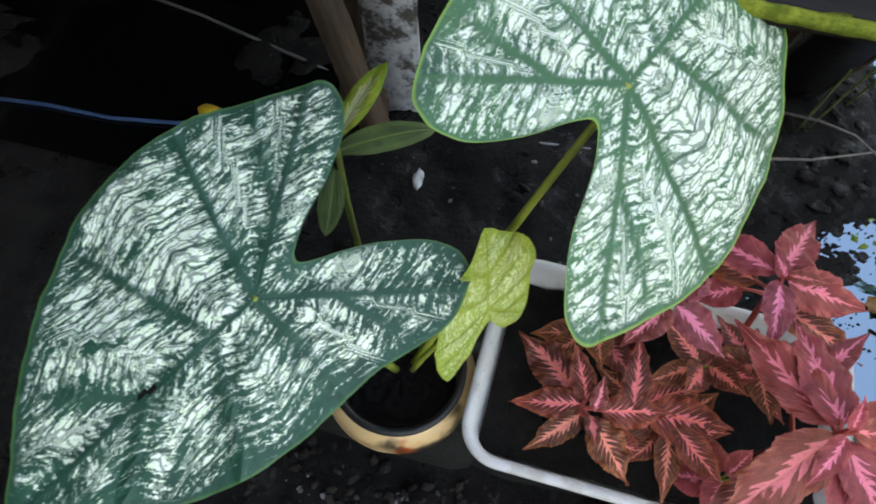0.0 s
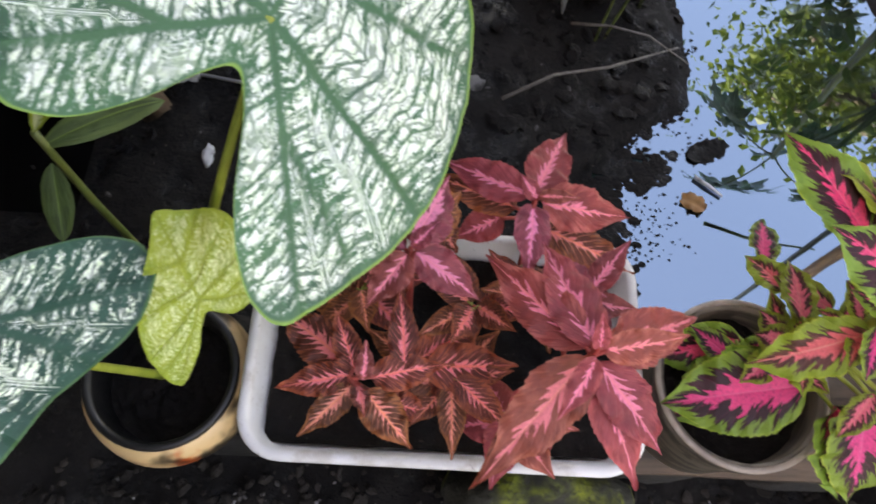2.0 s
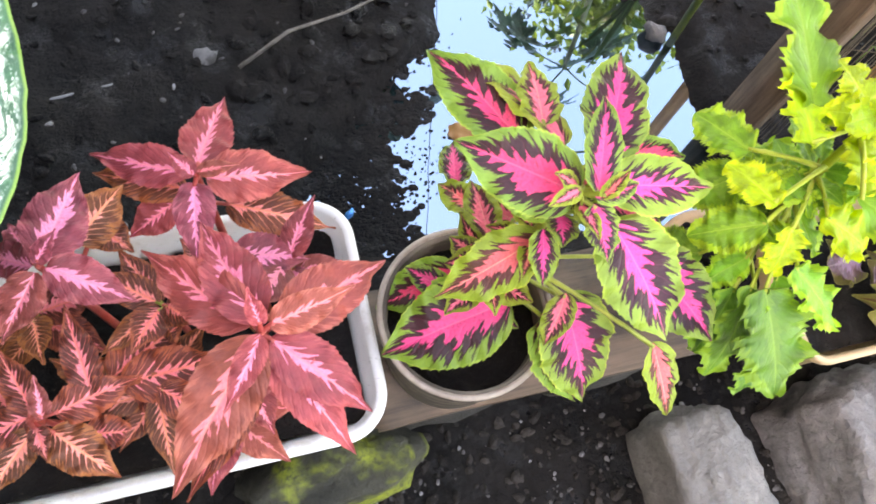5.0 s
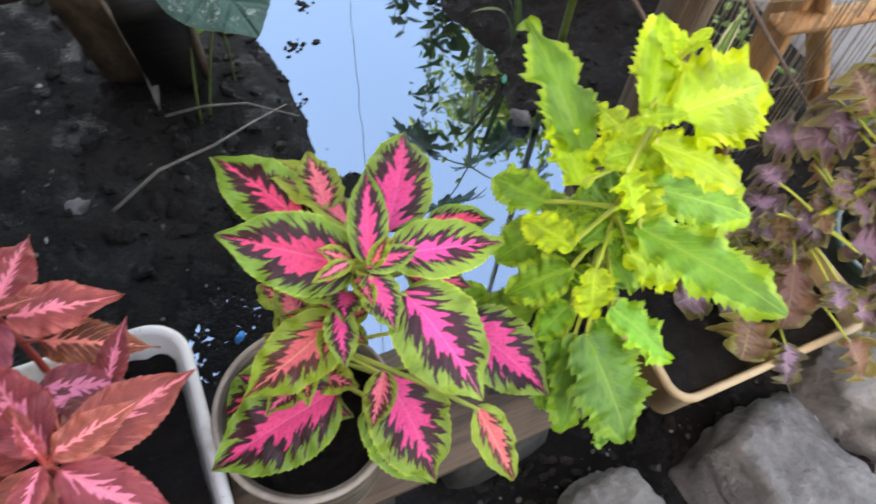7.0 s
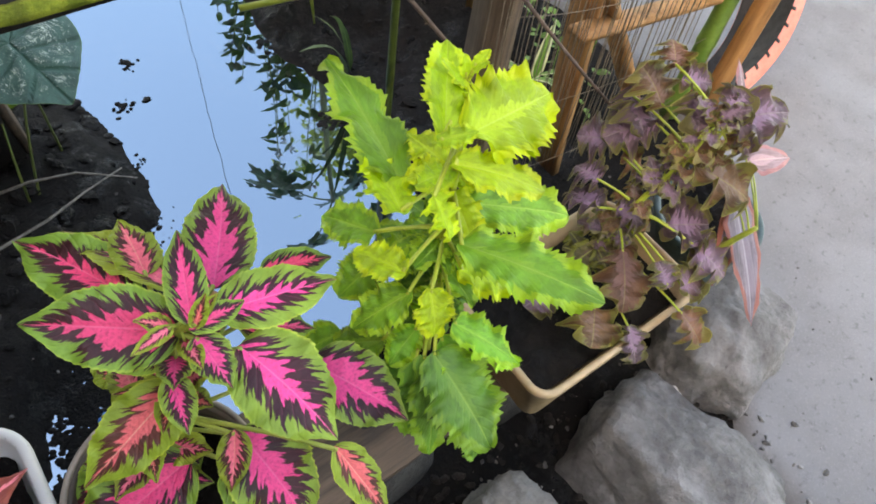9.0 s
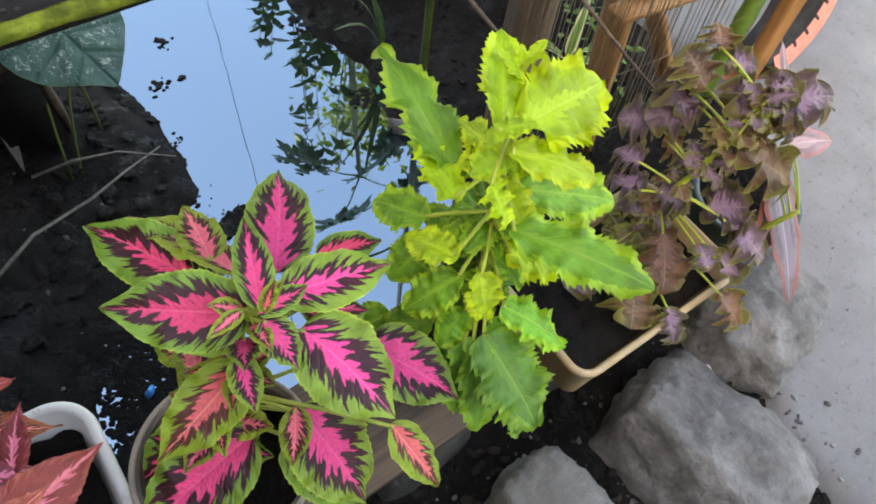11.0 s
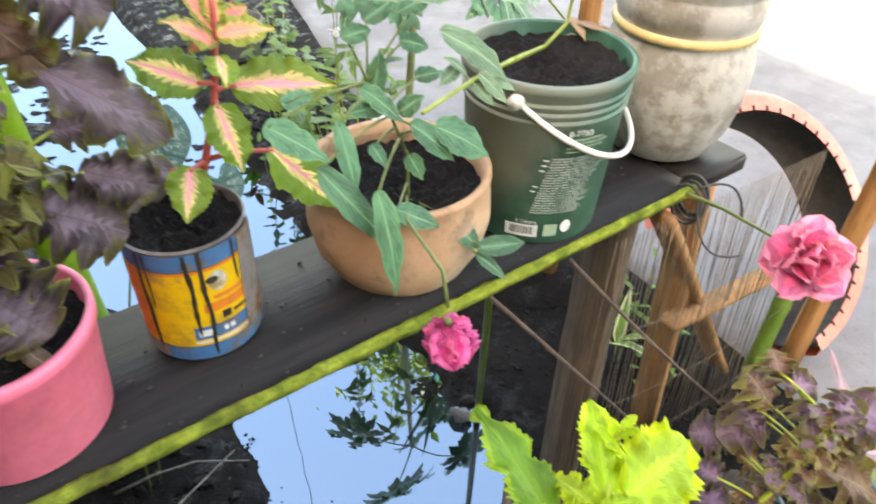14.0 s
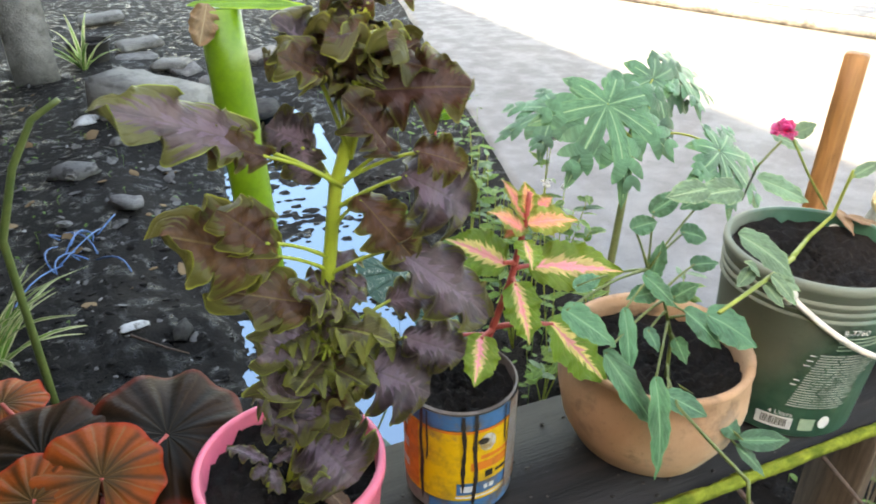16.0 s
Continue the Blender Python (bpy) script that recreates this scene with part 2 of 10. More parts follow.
def box(x0, y0, z0, x1, y1, z1, bevel=0.003, cuts=0, rough=0.0, seed=0):
    """A board with eased, uneven edges."""
    bm = bmesh.new()
    bmesh.ops.create_cube(bm, size=1)
    bmesh.ops.transform(bm, matrix=Matrix.Translation(((x0 + x1) / 2, (y0 + y1) / 2, (z0 + z1) / 2)) @ Matrix.Diagonal((x1 - x0, y1 - y0, z1 - z0, 1)), verts=bm.verts)
    if cuts:
        long = max((x1 - x0, 0), (y1 - y0, 1), (z1 - z0, 2))[1]
        es = [e for e in bm.edges if abs((e.verts[1].co - e.verts[0].co)[long]) > 1e-6]
        bmesh.ops.subdivide_edges(bm, edges=es, cuts=cuts)
    bmesh.ops.bevel(bm, geom=[e for e in bm.edges if len(e.link_faces) == 2 and e.calc_face_angle() > 0.5], offset=bevel, segments=2, affect="EDGES")
    if rough:
        for v in bm.verts:
            v.co += rough * noise.noise_vector(v.co * 9 + Vector((seed, 0, 0)))
    return bm


def rock(size, seed, bumps=0.25, level=3, square=0.0):
    bm = bmesh.new()
    bmesh.ops.create_icosphere(bm, subdivisions=level, radius=1.0)
    for v in bm.verts:
        p = v.co.copy()
        if square:
            m = max(abs(p.x), abs(p.y), abs(p.z))
            p = p.lerp(p / m, square)
        n = noise.fractal(p * 1.3 + Vector((seed, seed * 2, 0)), 1.0, 2.0, 4)
        p *= 1 + bumps * n + 0.035 * noise.fractal(p * 6 + Vector((seed, 0, 3)), 0.8, 2.0, 3)
        v.co = Vector((p.x * size[0], p.y * size[1], p.z * size[2]))
    return bm


def solo(name, bm, material, label, category, group="", kind="", at=None, turn=(0, 0, 0)):
    """A thing of one mesh."""
    ob = part(name, bm, material)
    if at is not None:
        ob.matrix_basis = pose(*at, *turn)
    return tagged(ob, label, category, group, kind)


# ---- ground, water, road ----
def channel(x, y):
    """How far a place lies inside the water's edge (outside: minus)."""
    wob = 0.035 * noise.noise(Vector((x * 4, y * 4, 0))) + 0.018 * noise.noise(Vector((x * 13, y * 13, 3)))
    left = 0.80 - 0.36 * max(0.0, min(1.0, (1.05 - y) / 0.3)) - 0.22 * max(0.0, min(1.0, (y - 1.65) / 0.35)) * max(0.4, min(1.0, (3.5 - y) / 0.9))
    right = 1.29 + 0.03 * max(0.0, y - 1.6)
    return min(x - left, right - x, y - 0.56 - 0.04 * max(0.0, min(1.0, (0.85 - x) / 0.2)), 4.9 - y) + wob


def smooth(v, lo, hi):
    v = max(0.0, min(1.0, (v - lo) / (hi - lo)))
    return v * v * (3 - 2 * v)


def road_edge(y):
    return 1.52 + max(0.0, y - 1.4) * 0.25 + 0.3 * smooth(y, 0.35, 0.55) * smooth(y, 1.5, 1.1) - 0.2 * smooth(y, 0.25, 0.0)


def ground_height(x, y):
    d = channel(x, y)
    n = noise.fractal(Vector((x * 3.1, y * 3.1, 0)), 0.9, 2.0, 4)
    f = noise.fractal(Vector((x * 17, y * 17, 5)), 0.8, 2.0, 3)
    near = smooth(max(abs(x - 0.8) - 2, abs(y - 2) - 5), 2.0, 0.0)
    if d > 0:
        z = -0.09 * smooth(d, 0.0, 0.12)
    else:
        z = 0.035 * smooth(-d, 0.0, 0.05) + 0.05 * smooth(-d, 0.04, 0.5)
    z += near * (0.024 * n + 0.008 * f)
    z += (0.04 if y > 0.45 else 0.0) * smooth(y, 1.4, 3.0) * smooth(x, 0.7, 0.2)
    e = road_edge(y)
    r = smooth(x, e - 0.3, e + 0.02)
    z = z * (1 - r) + 0.185 * r
    front = smooth(y, 0.42, 0.3)
    z = z * (1 - front) + front * (0.06 + 0.125 * smooth(x, 0.9, 1.45) + near * (0.012 * n + 0.012 * f) * (1 - r))
    return z


def spaced(lo, hi, fine, far):
    """Places that lie close between lo and hi and ever further apart outside."""
    mid = list(np.arange(lo, hi + fine / 2, fine))
    out, gap = [], fine
    while not out or out[-1] < far:
        gap *= 1.35
        out.append((out[-1] if out else 0.0) + gap)
    return [lo - o for o in out[::-1]] + mid + [hi + o for o in out]


def sheet(name, xs, ys, height, material, label, category):
    verts = [(x, y, height(x, y)) for y in ys for x in xs]
    nx = len(xs)
    faces = [(j * nx + i, j * nx + i + 1, (j + 1) * nx + i + 1, (j + 1) * nx + i) for j in range(len(ys) - 1) for i in range(nx - 1)]
    me = bpy.data.meshes.new(name)
    me.from_pydata(verts, [], faces)
    me.materials.append(material)
    me.polygons.foreach_set("use_smooth", [True] * len(faces))
    return tagged(new(name, me), label, category, kind="structure")


sheet("ground", spaced(-0.9, 1.9, 0.016, 300), spaced(-0.1, 2.6, 0.018, 300), ground_height, MUD, "black wet mud bank littered with scraps", "ground")
bm = bmesh.new()
bmesh.ops.create_grid(bm, x_segments=8, y_segments=40, size=1)
bmesh.ops.transform(bm, matrix=pose(0.95, 4.33, 0) @ Matrix.Diagonal((0.75, 4.0, 1, 1)), verts=bm.verts)
tagged(part("water", bm, WATER), "still dark ditch water with a film that mirrors the sky", "water", kind="structure")


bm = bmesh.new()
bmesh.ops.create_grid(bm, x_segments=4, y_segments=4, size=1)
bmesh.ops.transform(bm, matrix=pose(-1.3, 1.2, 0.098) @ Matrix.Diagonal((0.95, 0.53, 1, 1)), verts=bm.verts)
tagged(part("water", bm, plain("black_puddle_water", (0.002, 0.002, 0.002), (0.004, 0.004, 0.004), 5.0, 0.12, 30.0, 0.02)), "black stagnant puddle in the shade under the added table", "water", kind="structure")


def road_build():
    bm = bmesh.new()
    ys = [-6 + 0.25 * i for i in range(57)] + [9, 12, 18, 30, 60, 120]
    cols = []
    for y in ys:
        e = road_edge(y) + 0.03 * noise.noise(Vector((0, y * 3, 0)))
        cols.append([bm.verts.new((e + dx, y, z)) for dx, z in ((0.0, 0.16), (0.02, 0.196), (0.06, 0.2), (0.5, 0.2), (1.5, 0.2), (4.0, 0.2), (12.0, 0.2), (40.0, 0.2))])
    for p, q in zip(cols, cols[1:]):
        for i in range(len(p) - 1):
            bm.faces.new((p[i], p[i + 1], q[i + 1], q[i]))
    return bm


tagged(part("road", road_build(), ROAD), "worn grey concrete road, sunlit further off", "road", kind="structure")

# ---- unseen house walls and roofs, added to shade the place ----
HOUSE_WALL = plain("house_plaster", (0.45, 0.43, 0.4), (0.55, 0.53, 0.5), 2.0, 0.8, 30.0, 0.2)
house = thing("house", (-3.6, 2.0, 0.08), "unseen plain walls and roofs added to shade the ditch", "house")
part("wall", inset(box(-3.9, -6.0, 0.05, -3.6, 11.0, 5.6, 0.01), house), HOUSE_WALL, house, smooth=False)
# Return wall added to block the low sky from the front.
part("wall", inset(box(-3.6, -2.5, 0.03, 0.7, -2.2, 3.0, 0.01), house), HOUSE_WALL, house, smooth=False)
shade_porch = box(-3.6, -6.0, 2.9, -0.35, 11.0, 2.96, 0.01)
for v in shade_porch.verts:
    v.co.z -= 0.12 * (v.co.x + 3.6)
part("porch_roof", inset(shade_porch, house), WOOD_GREY, house, smooth=False)
part("roof", inset(box(-4.6, -6.4, 5.6, -3.2, 11.4, 5.75, 0.02), house), WOOD_GREY, house, smooth=False)

# ---- overhead cable, seen only as a line in the water ----
solo("cable", tube(curve_points((4.2, 12.0, 4.3), (0.36, -1.5, 3.85), (0, 0, -0.12), 30), 0.0035, 6), plain("cable_rubber", (0.01, 0.01, 0.01), (0.02, 0.02, 0.02), 8.0, 0.6), "thin black cable strung high over the ditch", "cable")

# ---- the upper plank and its supports ----
PLANK_Z, PLANK_Y = 0.83, 0.617
bench = thing("plank_shelf", (0.45, 0.72, 0.8), "long dark wet plank shelf with a mossy green front edge", "shelf")
part("plank", inset(box(-0.62, PLANK_Y + 0.004, 0.806, 1.36, 0.815, PLANK_Z, 0.004, 60, 0.002), bench), WOOD_DARK, bench)


def moss_strip():
    bm = box(-0.62, PLANK_Y - 0.002, 0.816, 1.362, PLANK_Y + 0.008, PLANK_Z + 0.002, 0.0025, 260)
    for v in bm.verts:
        n = noise.noise_vector(v.co * 45) * 0.0013 + noise.noise_vector(v.co * 150) * 0.0008
        v.co += n
        if v.co.y > PLANK_Y + 0.006:
            v.co.y += 0.006 * noise.noise(Vector((v.co.x * 30, 0, 7)))
    return bm


part("moss_edge", inset(moss_strip(), bench), MOSS, bench, "bright green moss along the plank's edge")


def leg(parent, a, b, w, d, material, name="leg", seed=0):
    """A squared timber from a to b."""
    a, b = Vector(a), Vector(b)
    bm = box(-w / 2, -d / 2, 0, w / 2, d / 2, (b - a).length, 0.002, 8, 0.0025, seed)
    bmesh.ops.transform(bm, matrix=Matrix.Translation(a) @ (b - a).to_track_quat("Z", "Y").to_matrix().to_4x4(), verts=bm.verts)
    return part(name, inset(bm, parent), material, parent)


leg(bench, (1.31, 0.70, 0.02), (1.295, 0.70, 0.8), 0.08, 0.03, WOOD_LEG, seed=1)

trestle = thing("trestle", (1.45, 0.63, 0.15), "reddish-brown wooden trestle with crossed braces", "trestle")
leg(trestle, (1.515, 0.66, 0.12), (1.43, 0.66, 0.80), 0.056, 0.02, WOOD_BROWN, "post", 5)
leg(trestle, (1.325, 0.640, 0.785), (1.73, 0.640, 0.20), 0.046, 0.016, WOOD_BROWN, "brace", 6)
leg(trestle, (1.40, 0.618, 0.535), (1.93, 0.618, 0.46), 0.036, 0.016, WOOD_BROWN, "brace", 7)

solo("wooden_post", box(-0.03, -0.02, 0, 0.03, 0.02, 1.35, 0.003, 8, 0.003, 2), WOOD_BROWN, "upright reddish-brown squared wooden post", "post", "garden posts", at=(1.84, 0.55, 0.18), turn=(0, 0, 20))
solo("wooden_post", box(-0.02, -0.02, 0, 0.02, 0.02, 1.0, 0.003, 8, 0.003, 3), WOOD_BROWN, "upright reddish-brown squared wooden post", "post", "garden posts", at=(1.70, 1.15, 0.12), turn=(0, -2, 30))

# ---- the lower board and its stones ----
solo("low_board", box(0.5, 0.262, 0.315, 1.42, 0.43, 0.345, 0.006, 40, 0.006), WOOD_GREY, "weathered dark brown board that carries the lower pots", "board")
solo("stone", rock((0.1, 0.155, 0.125), 1, 0.12, 5, 0.55), STONE, "large grey boulder beside the board", "stone", "edging stones", at=(1.222, 0.045, 0.13), turn=(0, 14, 8))
solo("stone", rock((0.125, 0.1, 0.13), 2, 0.14, 5, 0.5), STONE, "large grey boulder beside the road", "stone", "edging stones", at=(1.455, 0.165, 0.15), turn=(0, 0, 14))
solo("stone", rock((0.07, 0.14, 0.12), 3, 0.07, 5, 0.6), CONCRETE, "pale worn lump of concrete in the soil", "stone", "edging stones", at=(0.975, 0.07, 0.09), turn=(0, 0, 4))
solo("stone", rock((0.12, 0.06, 0.14), 4, 0.2, 4, 0.3), STONE_MOSSY, "dark stone with a mossy green face", "stone", "edging stones", at=(0.44, 0.24, 0.17))
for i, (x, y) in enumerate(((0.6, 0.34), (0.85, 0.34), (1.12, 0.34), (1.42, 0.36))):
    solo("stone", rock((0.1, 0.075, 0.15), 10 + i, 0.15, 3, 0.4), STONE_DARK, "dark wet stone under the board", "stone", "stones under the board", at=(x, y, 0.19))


# Blocks under the pots: the shade there is put into a near-black stone colour.
SHADE_STONE = stone_material("shade_dark_stone", (0.006, 0.006, 0.0055), (0.022, 0.021, 0.02))
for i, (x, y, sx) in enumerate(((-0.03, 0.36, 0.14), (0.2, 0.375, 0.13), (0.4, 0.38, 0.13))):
    solo("slab", rock((sx, 0.085, 0.155), 20 + i, 0.06, 3, 0.75), SHADE_STONE, "stone block under the pots, coloured near black for the shade there", "stone", "stone blocks", at=(x, y, 0.195))


# ---- pots ----
def pot(name, at, profile, material, label, group="", soil_z=None, soil_r=None, seg=48, wobble=0.0, category="pot"):
    p = thing(name, at, label, category, group)
    part("body", lathe(profile, seg, wobble), material, p)
    if soil_z:
        part("soil", soil_disc(soil_r, soil_z), SOIL, p, "dark crumbly potting soil")
    return p


def soil_disc(r, z, seed=0, ry=None):
    bm = bmesh.new()
    rings = 26
    last = [bm.verts.new((0, 0, z))]
    for i in range(1, rings + 1):
        n = 64
        ring = []
        for j in range(n):
            a = 2 * math.pi * j / n
            x, y = r * i / rings * math.cos(a), (ry or r) * i / rings * math.sin(a)
            h = 0.009 * noise.fractal(Vector((x * 95 + seed, y * 95, 0)), 0.7, 2, 4) + 0.005 * noise.noise(Vector((x * 18, y * 18, 2)))
            ring.append(bm.verts.new((x, y, z + h)))
        for j in range(n):
            if len(last) == 1:
                bm.faces.new((last[0], ring[j], ring[(j + 1) % n]))
            else:
                bm.faces.new((last[j], ring[j], ring[(j + 1) % n], last[(j + 1) % n]))
        last = ring
    return bm


def pot_profile(r0, r1, h, wall=0.004, lip=0.006, lip_h=0.014):
    return [(r0 * 0.4, 0.0), (r0, 0.0), (r0 + 0.002, 0.003), (r1, h - lip_h), (r1 + lip, h - lip_h + 0.002), (r1 + lip, h - 0.002), (r1 + lip - 0.002, h), (r1 - wall + 0.001, h), (r1 - wall, h - 0.003), (r0 - wall, 0.008), (0.001, 0.008)]


def swirl_material():
    """Tan, brown and orange paint drawn out in level bands."""
    k = Nodes("swirled_pot_paint")
    v = k.coord("Object", (5.0, 5.0, 38.0))
    n = k.noise(1.0, 4.0, 0.6, v)
    col = k.mix(k.step(n, 0.3, 0.5), (0.3, 0.15, 0.06), (0.66, 0.44, 0.22))
    col = k.mix(k.step(k.noise(14.0, 3.0), 0.58, 0.66), col, (0.5, 0.09, 0.02))
    col = k.mix(k.step(k.noise(9.0, 4.0), 0.5, 0.62), col, (0.012, 0.01, 0.008))
    return k.done(col, 0.35)


def banded_material():
    k = Nodes("stained_banded_pot")
    v = k.coord("Object", (7.0, 7.0, 60.0))
    n = k.noise(1.0, 4.0, 0.6, v)
    col = k.mix(k.step(n, 0.4, 0.62), (0.06, 0.048, 0.038), (0.23, 0.19, 0.15))
    col = k.mix(k.step(k.noise(22.0, 5.0), 0.5, 0.62), col, (0.075, 0.058, 0.044))
    return k.done(col, 0.6)


POT_SWIRL, POT_BANDED = swirl_material(), banded_material()
pot("pink_pot", (0.525, 0.712, PLANK_Z + 0.003), pot_profile(0.07, 0.082, 0.118, 0.004, 0.003), PINK_PLASTIC, "pink plastic flower pot filled with soil on the plank", soil_z=0.098, soil_r=0.079)
pot("clay_pot", (0.933, 0.722, PLANK_Z + 0.003), [(0.03, 0.0), (0.074, 0.0), (0.08, 0.004), (0.096, 0.035), (0.104, 0.07), (0.102, 0.098), (0.097, 0.114), (0.101, 0.119), (0.1, 0.126), (0.093, 0.124), (0.09, 0.112), (0.095, 0.08), (0.07, 0.012), (0.001, 0.01)], TERRACOTTA, "round pale terracotta bowl on the plank", soil_z=0.1, soil_r=0.092, wobble=0.03)
can = pot("paint_can", (0.703, 0.74, PLANK_Z + 0.003), pot_profile(0.0544, 0.0564, 0.138, 0.0015, 0.0015, 0.004), plain("can_metal", (0.1, 0.08, 0.07), (0.24, 0.2, 0.17), 14, 0.55, metal=0.3), "old yellow paint can with black drips, reused as a planter", soil_z=0.125, soil_r=0.054, category="can")
bucket = pot("green_bucket", (1.13, 0.712, PLANK_Z + 0.003), pot_profile(0.082, 0.096, 0.212, 0.003, 0.004, 0.012), plain("green_plastic", (0.02, 0.085, 0.05), (0.03, 0.11, 0.065), 6, 0.4), "dark green paint bucket with a white wire handle", soil_z=0.195, soil_r=0.092, category="bucket")
swirl_pot = pot("pot", (-0.016, 0.33, 0.348), [(0.03, 0.0), (0.068, 0.0), (0.08, 0.008), (0.092, 0.035), (0.097, 0.06), (0.094, 0.082), (0.086, 0.095), (0.082, 0.098), (0.078, 0.098), (0.075, 0.09), (0.07, 0.02), (0.001, 0.018)], POT_SWIRL, "brown pot with a painted wood pattern", soil_z=0.055, soil_r=0.075)
# Black rim; the lining below it is added to make the pot's inside dark.
part("rim", lathe([(0.0825, 0.0985), (0.0845, 0.1), (0.0845, 0.106), (0.083, 0.108), (0.077, 0.108), (0.0745, 0.1), (0.0695, 0.02)], 48, floor=False), plain("black_rim_and_lining", (0.006, 0.006, 0.006), (0.012, 0.011, 0.01), 8.0, 0.4), swirl_pot, "black rim with an added lining that darkens the inside")
banded_pot = pot("pot", (0.608, 0.342, 0.348), pot_profile(0.078, 0.086, 0.15), POT_BANDED, "old brown banded pot with a stained rim", soil_z=0.115, soil_r=0.08)
part("rim", lathe([(0.0925, 0.1505), (0.0925, 0.153), (0.0895, 0.1545), (0.0865, 0.153), (0.0865, 0.151)], 48, floor=False), plain("pale_pot_rim", (0.26, 0.21, 0.17), (0.4, 0.34, 0.28), 20.0, 0.6), banded_pot, "pale worn rim")
pot("pot", (0.925, 0.345, 0.348), pot_profile(0.055, 0.07, 0.10), TERRACOTTA, "brown pot half hidden by leaves", soil_z=0.085, soil_r=0.066)

pot("pot", (1.420, 0.293, 0.33), pot_profile(0.063, 0.078, 0.1), plain("teal_pot_plastic", (0.02, 0.05, 0.05), (0.03, 0.075, 0.075), 6, 0.4), "small dark teal pot behind the planter box", soil_z=0.085, soil_r=0.074)


def tub_shape(x0, y0, x1, y1, z0, z1, corner, taper, wall, lip):
    """A rectangular tub with rounded corners, thin walls and a rolled rim."""
    bm = bmesh.new()
    cx, cy = (x0 + x1) / 2, (y0 + y1) / 2

    def ring(grow, z):
        hx, hy, r = (x1 - x0) / 2 + grow, (y1 - y0) / 2 + grow, max(0.004, corner + grow)
        out = []
        for qx, qy, a0 in ((1, 1, 0), (-1, 1, 90), (-1, -1, 180), (1, -1, 270)):
            for k in range(9):
                a = radians(a0 + 90 * k / 8)
                out.append(bm.verts.new((cx + qx * (hx - r) + r * math.cos(a), cy + qy * (hy - r) + r * math.sin(a), z)))
        return out

    rows = [ring(-taper - 0.006, z0), ring(-taper, z0 + 0.004), ring(-lip - 0.002, z1 - 0.012), ring(-0.001, z1 - 0.013), ring(0, z1 - 0.009), ring(0, z1 - 0.003), ring(-0.003, z1), ring(-lip, z1), ring(-lip - 0.003, z1 - 0.003), ring(-taper - wall, z0 + 0.01)]
    for p, q in zip(rows, rows[1:]):
        n = len(p)
        for j in range(n):
            bm.faces.new((p[j], p[(j + 1) % n], q[(j + 1) % n], q[j]))
    bm.faces.new(rows[0][::-1])
    bm.faces.new(rows[-1])
    return bm


def soil_bed(x0, y0, x1, y1, z, seed=0):
    bm = bmesh.new()
    bmesh.ops.create_grid(bm, x_segments=40, y_segments=30, size=0.5)
    for v in bm.verts:
        v.co = Vector((x0 + (v.co.x + 0.5) * (x1 - x0), y0 + (v.co.y + 0.5) * (y1 - y0), z))
        v.co.z += 0.008 * noise.fractal(v.co * 45 + Vector((seed, 0, 0)), 0.8, 2, 3)
    return bm


tub = thing("white_tub", (0.3, 0.367, 0.348), "white plastic tub with a rolled rim, planted with coleus", "tub")
part("body", inset(tub_shape(0.076, 0.242, 0.514, 0.512, 0.351, 0.468, 0.05, 0.03, 0.003, 0.009), tub), WHITE_PLASTIC, tub)
part("soil", inset(soil_bed(0.1, 0.264, 0.49, 0.49, 0.432), tub), SOIL, tub)
tray = thing("planter_box", (1.13, 0.3, 0.348), "tan plastic planter box half filled with soil", "planter")
part("body", inset(tub_shape(1.0, 0.205, 1.30, 0.40, 0.349, 0.442, 0.03, 0.012, 0.003, 0.006), tray), BROWN_PLASTIC, tray)
part("soil", inset(soil_bed(1.018, 0.222, 1.282, 0.382, 0.412, 3), tray), SOIL, tray)

# Table top and closing boards added only to keep light off the mud below.
table = thing("table", (-0.8, 1.25, 0.06), "rough dark table top and boards added to shade the mud beside the plank", "table")
part("top", inset(box(-1.7, 0.85, 0.78, 0.0, 1.75, 0.81, 0.004, 10, 0.003), table), WOOD_DARK, table)
part("back_board", inset(box(-1.7, 1.745, 0.03, 0.0, 1.77, 0.775, 0.004, 10, 0.003), table), WOOD_DARK, table)
part("side_board", inset(box(-1.73, 0.85, 0.03, -1.705, 1.74, 0.775, 0.004, 10, 0.003), table), WOOD_DARK, table)
for x, y in ((-1.6, 0.95), (-1.6, 1.65), (-0.08, 1.65)):
    leg(table, (x, y, 0.03), (x, y, 0.78), 0.05, 0.05, WOOD_POST, seed=7)


